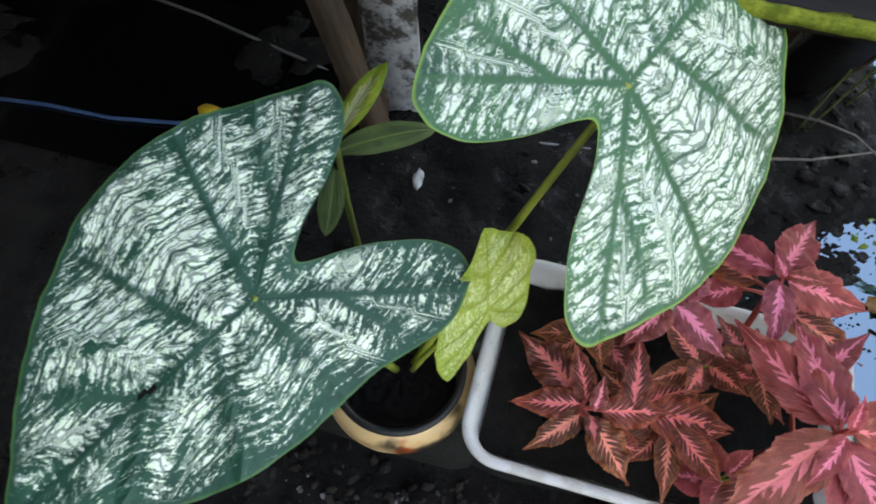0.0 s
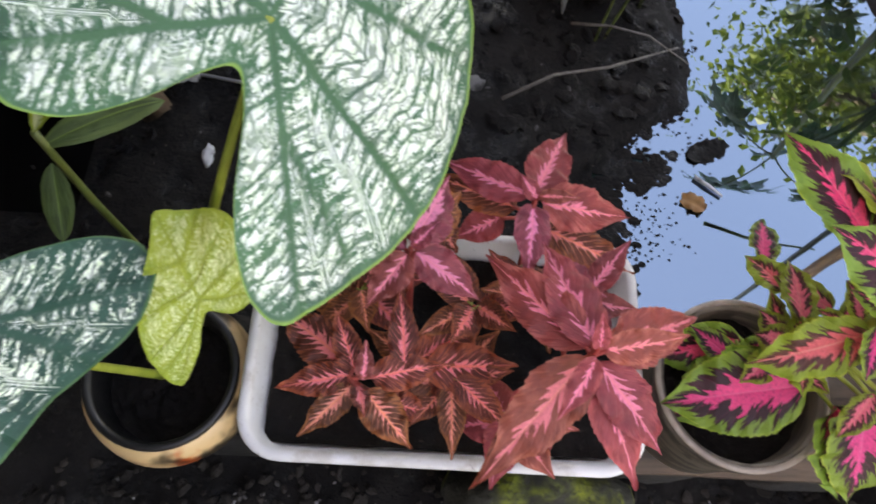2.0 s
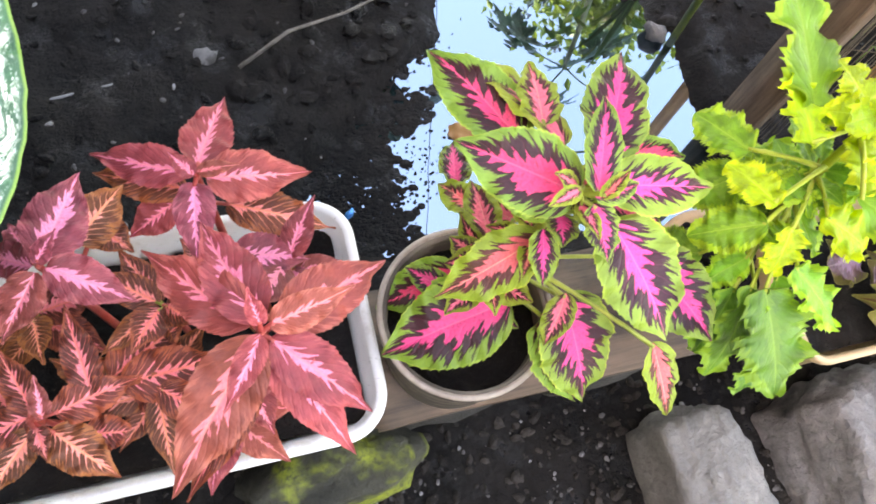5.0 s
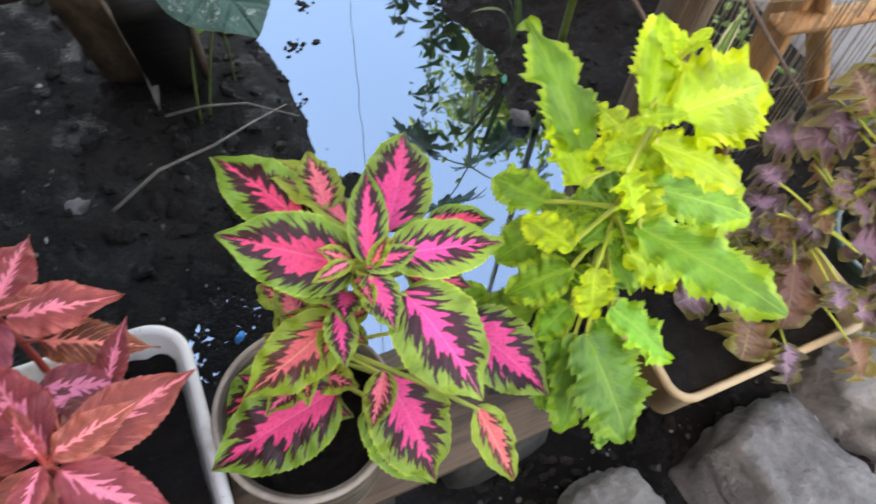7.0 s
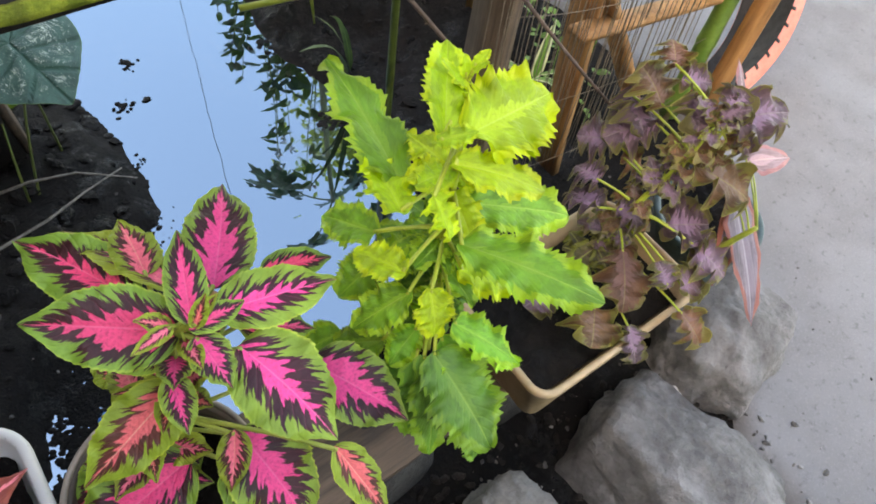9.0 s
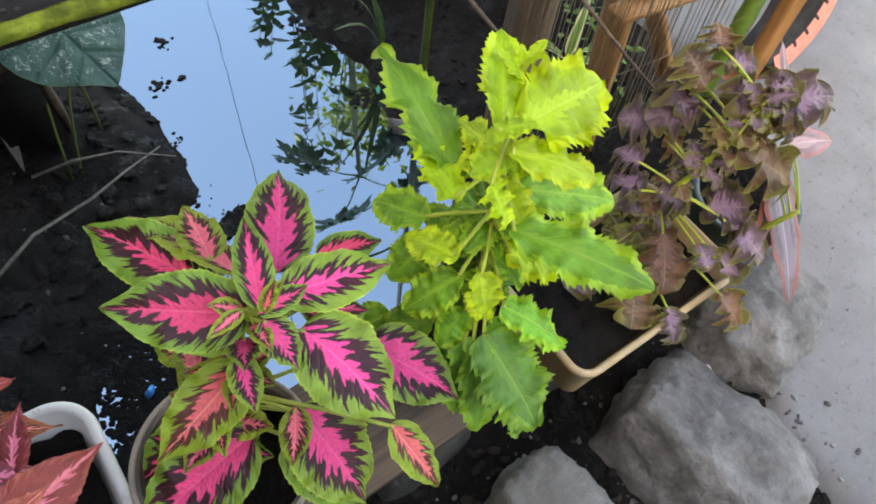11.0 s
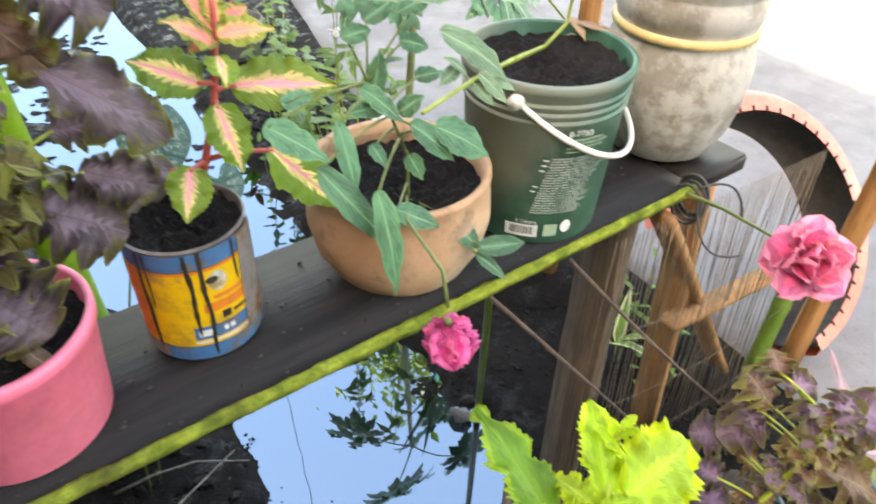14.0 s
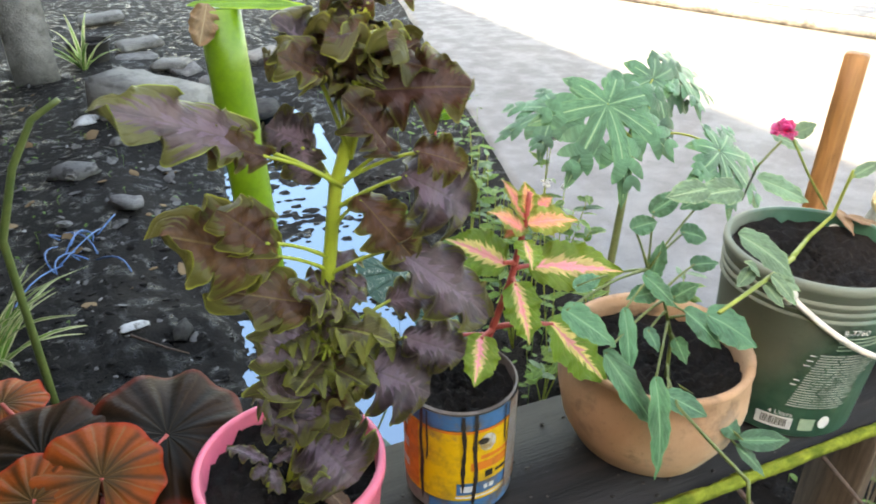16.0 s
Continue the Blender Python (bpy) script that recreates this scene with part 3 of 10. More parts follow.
# ---- leaf materials ----
def coleus_material(name, heart, body, edge, t_heart, t_edge, jag, veins, rough=0.5, thin=0.18, vein_share=0.5, n_veins=9.0, tip=0.86, rib_width=0.05, margin=None, low_tone=0.6):
    """Heart along the midrib, body, edge; uneven fingers run out along the side veins."""
    k = Nodes(name)
    ux, v, _ = k.uv()
    u = k.math("ABSOLUTE", k.math("MULTIPLY_ADD", ux, 2.0, -1.0))
    vec = k.coord("Object")
    wob = k.noise(45.0, 3.0, 0.6, vec)
    fine = k.noise(300.0, 3.0, 0.7, vec)
    low = k.noise(13.0, 2.0, 0.5, vec)
    rnd = k.chance()
    side = k.math("SIGN", k.math("ADD", ux, -0.5))
    ph = k.math("ADD", k.math("SUBTRACT", k.math("MULTIPLY", v, n_veins), k.math("MULTIPLY", u, 3.0)), k.math("ADD", k.math("MULTIPLY", wob, 0.7), k.math("MULTIPLY", side, 0.21)))
    saw = k.math("ABSOLUTE", k.math("MULTIPLY_ADD", k.math("FRACT", ph), 2.0, -1.0))
    ph2 = k.math("ADD", k.math("MULTIPLY", ph, 3.0), k.math("MULTIPLY", u, 6.0))
    saw2 = k.math("ABSOLUTE", k.math("MULTIPLY_ADD", k.math("FRACT", ph2), 2.0, -1.0))

    def along(freq, across, shift):
        c = k.t.nodes.new("ShaderNodeCombineXYZ")
        k.put(c.inputs[0], k.math("MULTIPLY", ph, freq))
        k.put(c.inputs[1], k.math("MULTIPLY", u, across))
        k.put(c.inputs[2], k.math("ADD", k.math("MULTIPLY", rnd, 60.0), k.math("MULTIPLY_ADD", side, 7.0, shift)))
        return k.noise(1.0, 3.0, 0.6, c.outputs[0])

    fingers = k.math("MULTIPLY", k.math("ADD", along(1.1, 1.5, 0.0), -0.5), jag * 2.6)
    fingers = k.math("ADD", fingers, k.math("MULTIPLY", k.math("ADD", saw, -0.5), jag * 0.45))
    d = k.math("ADD", u, k.math("MULTIPLY_ADD", low, 0.4, -0.2))
    d = k.math("ADD", d, k.math("MULTIPLY_ADD", rnd, 0.16, -0.08))
    reach = k.math("MULTIPLY", k.step(v, tip, 0.3, 0.0, t_heart), k.step(v, -0.05, 0.16, 0.55, 1.0))
    m_heart = k.step(k.math("SUBTRACT", d, fingers), k.math("ADD", reach, -0.04), k.math("ADD", reach, 0.03), 1.0, 0.0)
    m_heart = k.math("MULTIPLY", m_heart, k.step(v, tip + 0.02, tip - 0.15))
    lim = k.step(v, 1.0, 0.55, t_edge * 0.45, t_edge)
    out = k.math("MULTIPLY", k.math("ADD", along(2.8, 1.2, 20.0), -0.5), jag * 3.0)
    out = k.math("ADD", out, k.math("MULTIPLY", k.math("ADD", saw, -0.5), jag * -0.35))
    m_edge = k.step(k.math("ADD", d, out), k.math("ADD", lim, -0.045), k.math("ADD", lim, 0.045))
    tone = k.step(k.math("ADD", k.math("MULTIPLY", low, 0.6), k.math("MULTIPLY", along(0.6, 3.0, 40.0), 0.4)), 0.36, 0.64)
    col = k.mix(tone, tuple(x * low_tone for x in body), tuple(min(1.0, x * (1.65 - 0.65 * low_tone)) for x in body))
    rim = k.mix(tone, tuple(x * 0.78 for x in edge), tuple(min(1.0, x * 1.15) for x in edge))
    if margin:
        rim = k.mix(k.math("MULTIPLY", k.step(u, 0.93, 0.99), k.step(low, 0.38, 0.6, 0.15, 0.9)), rim, margin)
    col = k.mix(k.step(wob, 0.46, 0.66, 0.0, 0.4), col, tuple(x * 0.45 for x in body))
    col = k.mix(m_edge, col, rim)
    line = k.math("MULTIPLY", k.step(saw, 0.8, 0.97), k.step(u, 0.98, 0.2, 0.0, vein_share))
    line = k.math("MULTIPLY", line, k.step(along(0.9, 4.0, 80.0), 0.35, 0.6, 0.35, 1.0))
    col = k.mix(line, col, veins)
    col = k.mix(k.math("MULTIPLY", m_heart, k.step(fine, 0.75, 0.35, 0.75, 1.0)), col, heart)
    rib = k.step(u, rib_width * 0.5, rib_width * 1.5, 1.0, 0.0)
    col = k.mix(k.math("MULTIPLY", rib, 0.85), col, veins)
    col = k.mix(k.step(fine, 0.52, 0.8, 0.0, 0.3), col, tuple(x * 0.4 for x in body))
    shade = k.t.nodes.new("ShaderNodeHueSaturation")
    k.put(shade.inputs["Value"], k.step(rnd, 0.0, 1.0, 0.82, 1.12))
    k.put(shade.inputs["Hue"], k.step(k.math("FRACT", k.math("MULTIPLY", rnd, 7.3)), 0.0, 1.0, 0.49, 0.51))
    k.put(shade.inputs["Color"], col)
    col = shade.outputs[0]
    h = k.math("ADD", k.math("MULTIPLY", k.step(saw, 0.6, 1.0), k.math("MULTIPLY_ADD", u, -0.9, -0.5)), k.math("ADD", k.math("MULTIPLY", saw2, -0.25), k.math("ADD", k.math("MULTIPLY", wob, 1.2), k.math("MULTIPLY", fine, 0.5))))
    h = k.math("ADD", h, k.math("MULTIPLY", k.step(u, 0.0, 0.12, 1.0, 0.0), -1.5))
    k.bump(h, 0.3, 0.002)
    return k.done(col, k.step(fine, 0.2, 0.8, rough - 0.1, rough + 0.12), 0.0, 0.32, thin)


PINK_LEAF = coleus_material("pink_coleus_leaf", (0.92, 0.065, 0.215), (0.045, 0.009, 0.013), (0.17, 0.29, 0.035), 0.36, 0.68, 0.5, (0.88, 0.12, 0.26), 0.46, 0.15, 0.06, 9.0, 0.95, 0.02, (0.38, 0.5, 0.06))
SALMON_LEAF = coleus_material("salmon_coleus_leaf", (0.88, 0.15, 0.2), (0.1, 0.02, 0.018), (0.24, 0.32, 0.03), 0.34, 0.55, 0.48, (0.85, 0.3, 0.25), 0.48, 0.2, 0.08, 9.0, 0.95, 0.02, (0.45, 0.5, 0.05))
RED_LEAF = coleus_material("red_coleus_leaf", (0.95, 0.23, 0.3), (0.32, 0.053, 0.046), (0.43, 0.09, 0.072), 0.15, 0.86, 0.5, (0.93, 0.24, 0.25), 0.52, 0.12, 0.05, 9.0, 1.1, 0.045, (0.42, 0.1, 0.07), 0.75)
RED_VEINED = coleus_material("veined_red_coleus_leaf", (0.95, 0.24, 0.22), (0.15, 0.036, 0.018), (0.33, 0.085, 0.032), 0.19, 0.86, 0.6, (0.93, 0.25, 0.16), 0.5, 0.12, 0.9, 11.0, 1.05, 0.06)
MAUVE_LEAF = coleus_material("mauve_coleus_leaf", (0.93, 0.25, 0.37), (0.27, 0.045, 0.05), (0.37, 0.078, 0.08), 0.2, 0.9, 0.5, (0.92, 0.25, 0.32), 0.5, 0.12, 0.06, 9.0, 1.1, 0.05)
LIME_LEAF = coleus_material("lime_coleus_leaf", (0.42, 0.6, 0.03), (0.37, 0.56, 0.025), (0.52, 0.66, 0.03), 0.2, 0.8, 0.2, (0.46, 0.64, 0.07), 0.4, 0.32, 0.1, rib_width=0.025, low_tone=0.72)
# Lowest leaves of the lime coleus: their shade is mixed into this darker green.
SHADED_GREEN_LEAF = coleus_material("shaded_green_coleus_leaf", (0.12, 0.28, 0.035), (0.09, 0.24, 0.03), (0.17, 0.34, 0.03), 0.2, 0.8, 0.2, (0.2, 0.38, 0.06), 0.4, 0.22, 0.1, rib_width=0.03, low_tone=0.65)
GREEN_LEAF = coleus_material("green_coleus_leaf", (0.2, 0.42, 0.035), (0.155, 0.37, 0.03), (0.3, 0.5, 0.035), 0.2, 0.8, 0.2, (0.28, 0.48, 0.07), 0.4, 0.28, 0.1, rib_width=0.025, low_tone=0.68)
PALE_PLUM_LEAF = coleus_material("pale_plum_coleus_leaf", (0.27, 0.16, 0.23), (0.17, 0.105, 0.125), (0.17, 0.15, 0.06), 0.36, 0.78, 0.5, (0.26, 0.19, 0.2), 0.42, 0.25, 0.1, margin=(0.4, 0.4, 0.12), rib_width=0.025, low_tone=0.5)
TAN_BRONZE_LEAF = coleus_material("tan_bronze_coleus_leaf", (0.22, 0.12, 0.09), (0.2, 0.1, 0.05), (0.2, 0.17, 0.05), 0.3, 0.76, 0.5, (0.28, 0.2, 0.09), 0.42, 0.3, 0.1, margin=(0.42, 0.4, 0.1), rib_width=0.025, low_tone=0.5)
PLUM_LEAF = coleus_material("plum_coleus_leaf", (0.165, 0.11, 0.14), (0.11, 0.074, 0.078), (0.1, 0.09, 0.03), 0.34, 0.8, 0.5, (0.12, 0.085, 0.09), 0.42, 0.2, 0.1, rib_width=0.025, margin=(0.32, 0.36, 0.06), low_tone=0.42)
BRONZE_LEAF = coleus_material("bronze_coleus_leaf", (0.1, 0.05, 0.042), (0.1, 0.046, 0.022), (0.105, 0.092, 0.022), 0.3, 0.76, 0.5, (0.15, 0.1, 0.04), 0.42, 0.3, 0.1, rib_width=0.025, margin=(0.32, 0.33, 0.05), low_tone=0.45)
PEACH_LEAF = coleus_material("peach_coleus_leaf", (0.92, 0.33, 0.36), (0.78, 0.6, 0.22), (0.14, 0.23, 0.022), 0.13, 0.33, 0.26, (0.85, 0.3, 0.32), 0.45, 0.25, 0.1, 9.0, 0.95, 0.05, (0.22, 0.32, 0.04))
CORAL_LEAF = coleus_material("coral_coleus_leaf", (0.85, 0.25, 0.2), (0.7, 0.3, 0.14), (0.2, 0.22, 0.03), 0.3, 0.6, 0.4, (0.8, 0.3, 0.25), 0.45, 0.25, 0.1)
ROSE_LEAF = coleus_material("rose_leaf", (0.09, 0.23, 0.115), (0.075, 0.2, 0.1), (0.095, 0.235, 0.11), 0.2, 0.9, 0.2, (0.2, 0.38, 0.2), 0.42, 0.22, 0.3, 8.0)
PAPAYA_LEAF = coleus_material("papaya_leaf", (0.085, 0.21, 0.1), (0.07, 0.185, 0.085), (0.09, 0.21, 0.09), 0.2, 0.9, 0.2, (0.26, 0.4, 0.2), 0.36, 0.14, 0.0, 7.0, rib_width=0.06)
GRASS_LEAF = coleus_material("strap_leaf", (0.14, 0.3, 0.05), (0.12, 0.27, 0.04), (0.65, 0.65, 0.35), 0.3, 0.6, 0.05, (0.35, 0.42, 0.12), 0.5, 0.2, 0.1, 2.0)
DRY_LEAF = coleus_material("dry_leaf", (0.3, 0.2, 0.11), (0.26, 0.17, 0.1), (0.22, 0.13, 0.07), 0.2, 0.8, 0.3, (0.38, 0.28, 0.17), 0.7, 0.15, 0.4)
STEM_GREEN = plain("green_stem", (0.2, 0.26, 0.03), (0.3, 0.34, 0.05), 30.0, 0.5, 120.0, 0.2, 0.001)
STEM_BRIGHT = plain("bright_green_stem", (0.32, 0.4, 0.035), (0.44, 0.5, 0.06), 30.0, 0.45, 120.0, 0.15, 0.001)
STEM_DARK = plain("dull_green_stem", (0.09, 0.13, 0.03), (0.14, 0.17, 0.04), 30.0, 0.5, 120.0, 0.2, 0.001)
STEM_RED = plain("red_stem", (0.4, 0.05, 0.04), (0.5, 0.1, 0.08), 30.0, 0.5, 120.0, 0.2, 0.001)


def caladium_material(name, green, deep, white, share, edge, lean=0.05, laterals=15.0):
    """Dark veins and margin; between the side veins white streaks, broken by a fine net."""
    k = Nodes(name)
    s, off, vec = k.uv("flow")
    dist, rim, _ = k.uv("zones")
    plane = k.uv("UVMap")[2]
    patch = k.noise(2.6, 3.0, 0.6, plane)
    speck = k.noise(60.0, 3.0, 0.7, plane)
    sway = k.noise(4.0, 2.0, 0.5, plane)
    crumbs = k.noise(26.0, 4.0, 0.7, plane)
    raw = k.math("MULTIPLY_ADD", sway, 1.1, k.math("SUBTRACT", k.math("MULTIPLY", s, laterals), k.math("MULTIPLY", off, laterals * 0.34)))
    raw = k.math("MULTIPLY_ADD", crumbs, 0.35, raw)
    lat = k.math("ABSOLUTE", k.math("MULTIPLY_ADD", k.math("FRACT", raw), 2.0, -1.0))

    def drawn(across, along, shift):
        c = k.t.nodes.new("ShaderNodeCombineXYZ")
        k.put(c.inputs[0], k.math("MULTIPLY_ADD", raw, across, shift))
        k.put(c.inputs[1], k.math("MULTIPLY_ADD", speck, 0.5, k.math("MULTIPLY", off, along)))
        return c.outputs[0]

    fleck = k.noise(1.0, 5.0, 0.7, drawn(2.9, 11.0, 0.0))
    blot = k.noise(1.0, 3.0, 0.6, drawn(0.9, 5.0, 31.0))
    net = k.cells(1.0, "DISTANCE_TO_EDGE", drawn(2.6, 13.0, 9.0))
    cover = k.math("ADD", k.math("MULTIPLY", fleck, 0.44), k.math("ADD", k.math("MULTIPLY", patch, 0.16), k.math("ADD", k.math("MULTIPLY", blot, 0.2), k.math("MULTIPLY", speck, 0.2))))
    sep = k.t.nodes.new("ShaderNodeSeparateXYZ")
    k.put(sep.inputs[0], plane)
    cover = k.math("MULTIPLY_ADD", sep.outputs[0], lean, cover)
    cover = k.math("MULTIPLY_ADD", k.step(dist, 0.02, 0.14), 0.03, cover)
    cover = k.math("MULTIPLY_ADD", k.step(rim, 0.22, 0.05), -0.035, cover)
    gap = k.step(k.math("MULTIPLY_ADD", crumbs, 0.5, k.math("MULTIPLY_ADD", blot, 0.3, lat)), 1.34, 1.16, 0.08, 1.0)
    m = k.math("MULTIPLY", k.step(cover, share - 0.012, share + 0.04), gap)
    m = k.math("MULTIPLY", m, k.step(k.math("MULTIPLY_ADD", blot, -0.12, net), -0.03, 0.05, 0.3, 1.0))
    m = k.math("MULTIPLY", m, k.step(k.math("MULTIPLY_ADD", crumbs, 0.04, dist), 0.028, 0.05))
    m = k.math("MULTIPLY", m, k.step(k.math("MULTIPLY_ADD", crumbs, 0.07, rim), 0.055, 0.1))
    base = k.mix(k.step(patch, 0.35, 0.65), green, deep)
    base = k.mix(k.step(crumbs, 0.5, 0.75, 0.0, 0.5), base, tuple(1.7 * x for x in green))
    base = k.mix(k.step(dist, 0.024, 0.008), base, tuple(0.9 * x for x in green))
    base = k.mix(k.step(rim, 0.022, 0.004), base, edge)
    pale = k.mix(k.step(crumbs, 0.35, 0.65), tuple(x * y for x, y in zip(white, (0.8, 0.92, 0.72))), white)
    col = k.mix(m, base, pale)
    h = k.math("ADD", k.step(dist, 0.0, 0.05, -2.0, 0.0), k.math("ADD", k.math("MULTIPLY", patch, 2.0), k.math("MULTIPLY", crumbs, 0.8)))
    k.bump(h, 0.45, 0.004)
    return k.done(col, k.step(speck, 0.3, 0.7, 0.3, 0.46), 0.0, 0.36, 0.1)


CALADIUM = caladium_material("caladium_leaf", (0.014, 0.085, 0.05), (0.007, 0.05, 0.032), (0.9, 0.96, 0.84), 0.503, (0.05, 0.14, 0.04), 0.012, 10.0)
CALADIUM_PALE = caladium_material("pale_caladium_leaf", (0.04, 0.14, 0.06), (0.022, 0.085, 0.045), (0.74, 0.79, 0.72), 0.484, (0.16, 0.3, 0.05), 0.012, 9.0)
CALADIUM_YOUNG = caladium_material("pale_young_caladium_leaf", (0.3, 0.38, 0.05), (0.2, 0.3, 0.03), (0.7, 0.74, 0.42), 0.5, (0.3, 0.38, 0.05), 0.0, 8.0)
CALADIUM_DIM = caladium_material("speckled_caladium_leaf", (0.028, 0.09, 0.065), (0.018, 0.06, 0.045), (0.5, 0.55, 0.5), 0.548, (0.05, 0.12, 0.05), 0.0, 10.0)
YOUNG_LEAF = coleus_material("young_caladium_leaf", (0.55, 0.58, 0.3), (0.34, 0.39, 0.04), (0.2, 0.3, 0.03), 0.45, 0.85, 0.6, (0.1, 0.2, 0.03), 0.35, 0.3, 0.7, 9.0, 1.1, 0.03)


# ---- leaf shapes ----
FACE = Vector((0.1, -0.3, 1.0)).normalized()


def leaf_outline(kind, v):
    if kind == "coleus":
        return (v ** 0.62) * ((1 - v) ** 1.12) / 0.405 * (1 - 0.35 * smooth(v, 0.62, 0.92))
    if kind == "oak":
        return (v ** 0.6) * ((1 - v) ** 0.42) / 0.54
    if kind == "ovate":
        return (v ** 0.55) * ((1 - v) ** 0.8) / 0.508 * (1 - 0.36 * smooth(v, 0.74, 0.95))
    if kind == "broad":
        return (v ** 0.5) * ((1 - v) ** 0.55) / 0.59
    if kind == "round":
        return math.sin(math.pi * min(1, 0.06 + 0.94 * v)) ** 0.45
    if kind == "strap":
        return min(1.0, v * 5) ** 0.5 * (1 - v ** 3)
    return (v ** 0.7) * ((1 - v) ** 0.7) / 0.38


def leaf_mesh(length, width, kind="coleus", teeth=16, tooth=0.06, arch=0.12, fold=0.25, wave=0.03, lobes=0.0, seed=0, rows=0, cols=10, pucker=0.005):
    """A leaf along +y with its face to +z: outline, teeth, fold along the midrib, arch, twist and waves."""
    rows = rows or max(56 if lobes else 14, teeth * 4)
    rnd = random.Random(seed)
    shift = rnd.uniform(0, 50)
    bend = rnd.uniform(-0.08, 0.08)
    turn = rnd.uniform(-0.35, 0.35) if teeth else rnd.uniform(-0.1, 0.1)
    halves = (fold * rnd.uniform(0.6, 1.4), fold * rnd.uniform(0.6, 1.4))
    curl = rnd.uniform(0.0, 0.9)
    bm = bmesh.new()
    uv = bm.loops.layers.uv.new("UVMap")
    grid = []
    for i in range(rows + 1):
        v = i / rows
        w = width / 2 * max(0.0, leaf_outline(kind, v)) + 0.0006
        saw = (v * teeth) % 1.0
        edge = tooth * saw ** 1.7 * math.sin(math.pi * min(1, v * 1.02)) ** 0.3 * rnd.uniform(0.7, 1.25) if teeth else 0.0
        line = []
        for j in range(-cols // 2, cols // 2 + 1):
            u = j / (cols // 2)
            a = abs(u)
            x = u * w * (1 + (edge * (1 if a > 0.99 else 0)))
            if lobes:
                ph = v * 3.9 + shift + (0.37 if u > 0 else 0.0)
                x *= 1 - lobes * a * a * (1 - abs(math.sin(math.pi * ph)) ** 0.6) - 0.05 * a ** 4 * (1 - abs(math.sin(math.pi * (ph * 3.0 + 0.2))))
            y = length * v - (0.12 * w * a * a) + (edge * w * 0.5 if a > 0.99 else 0)
            x += bend * length * v * v
            f = halves[1 if u > 0 else 0]
            z = f * abs(x) - f * 0.9 * x * x / max(width / 2, 1e-6)
            if lobes:
                ripple = 0.8 * math.cos(2 * math.pi * ph) + 0.6 * math.sin(v * 13 + shift + u)
            else:
                ripple = math.sin(v * 19 + shift + (2.0 if u > 0 else 0)) + 0.6 * math.sin(v * 37 + shift * 3 + u)
            z += wave * width * a * a * ripple + pucker * width * math.sin((v * 9 - a * 3.0) * 2 * math.pi) * math.sin(math.pi * a) * (1 if kind != "strap" else 0)
            t = turn * v
            x, z = x * math.cos(t) - z * math.sin(t), x * math.sin(t) + z * math.cos(t)
            z += arch * length * v * 0.5 - arch * length * (v * v) * 1.2 - arch * curl * length * max(0.0, v - 0.65) ** 2 * 3
            line.append((bm.verts.new((x, y, z)), u * 0.5 + 0.5, v))
        grid.append(line)
    for p, q in zip(grid, grid[1:]):
        for k in range(len(p) - 1):
            quad = (p[k], p[k + 1], q[k + 1], q[k])
            f = bm.faces.new([c[0] for c in quad])
            for loop, c in zip(f.loops, quad):
                loop[uv].uv = (c[1], c[2])
    return bm


leaf_count = [0]


def leaf(plant, material, base, tip, width, kind="coleus", name="leaf", stalk=None, stalk_material=None, twist=0.0, face=None, label="", stalk_r=0.0022, **shape):
    """A leaf of a plant from base to tip, in metres, with its stalk from the point given."""
    base, tip = Vector(base), Vector(tip)
    way = (tip - base).normalized()
    up = Vector(face).normalized() if face else FACE
    up = (up - way * up.dot(way)).normalized()
    side = way.cross(up)
    leaf_count[0] += 1
    bm = leaf_mesh((tip - base).length, width, kind, seed=leaf_count[0], **shape)
    turn = Matrix((side, way, up)).transposed().to_4x4() @ pose(0, 0, 0, 0, twist, 0)
    bmesh.ops.transform(bm, matrix=Matrix.Translation(base) @ turn, verts=bm.verts)
    ob = part(name, inset(bm, plant), material, plant, label)
    if stalk is not None:
        s = Vector(stalk)
        sag = (base - s).length * 0.05
        part("petiole", inset(tube(curve_points(s, base + way * 0.004, (0, 0, sag), 5), [stalk_r * 1.3] * 2 + [stalk_r] * 4, 6), plant), stalk_material or STEM_GREEN, ob)
    return ob


def stem(plant, points, radius, material, taper=0.6, seg=8, name="stem"):
    n = len(points)
    dense = []
    for a, b in zip(points, points[1:]):
        dense += [Vector(a).lerp(Vector(b), k / 4) for k in range(4)]
    dense.append(Vector(points[-1]))
    m = len(dense)
    return part(name, inset(tube(dense, [radius * (1 - (1 - taper) * i / (m - 1)) for i in range(m)], seg), plant), material, plant)


HEART = ((0.0, -1.14), (0.17, -1.05), (0.45, -0.86), (0.73, -0.62), (0.93, -0.36), (1.0, -0.06), (0.98, 0.26), (0.93, 0.52), (0.82, 0.71), (0.66, 0.76), (0.46, 0.69), (0.27, 0.52), (0.1, 0.29), (0.0, 0.21))


def heart_outline(n):
    """Points round a heart-shaped leaf, its stalk at the origin, the tip at -y."""
    right = [Vector(p) for p in HEART]
    full = right + [Vector((-p.x, p.y)) for p in right[-2:0:-1]]
    m = len(full)
    out = []
    for i in range(n):
        t = i / n * m
        k, f = int(t) % m, t - int(t)
        a, b, c, d = full[(k - 1) % m], full[k], full[(k + 1) % m], full[(k + 2) % m]
        out.append(0.5 * ((2 * b) + (c - a) * f + (2 * a - 5 * b + 4 * c - d) * f * f + (3 * b - a - 3 * c + d) * f ** 3))
    return out


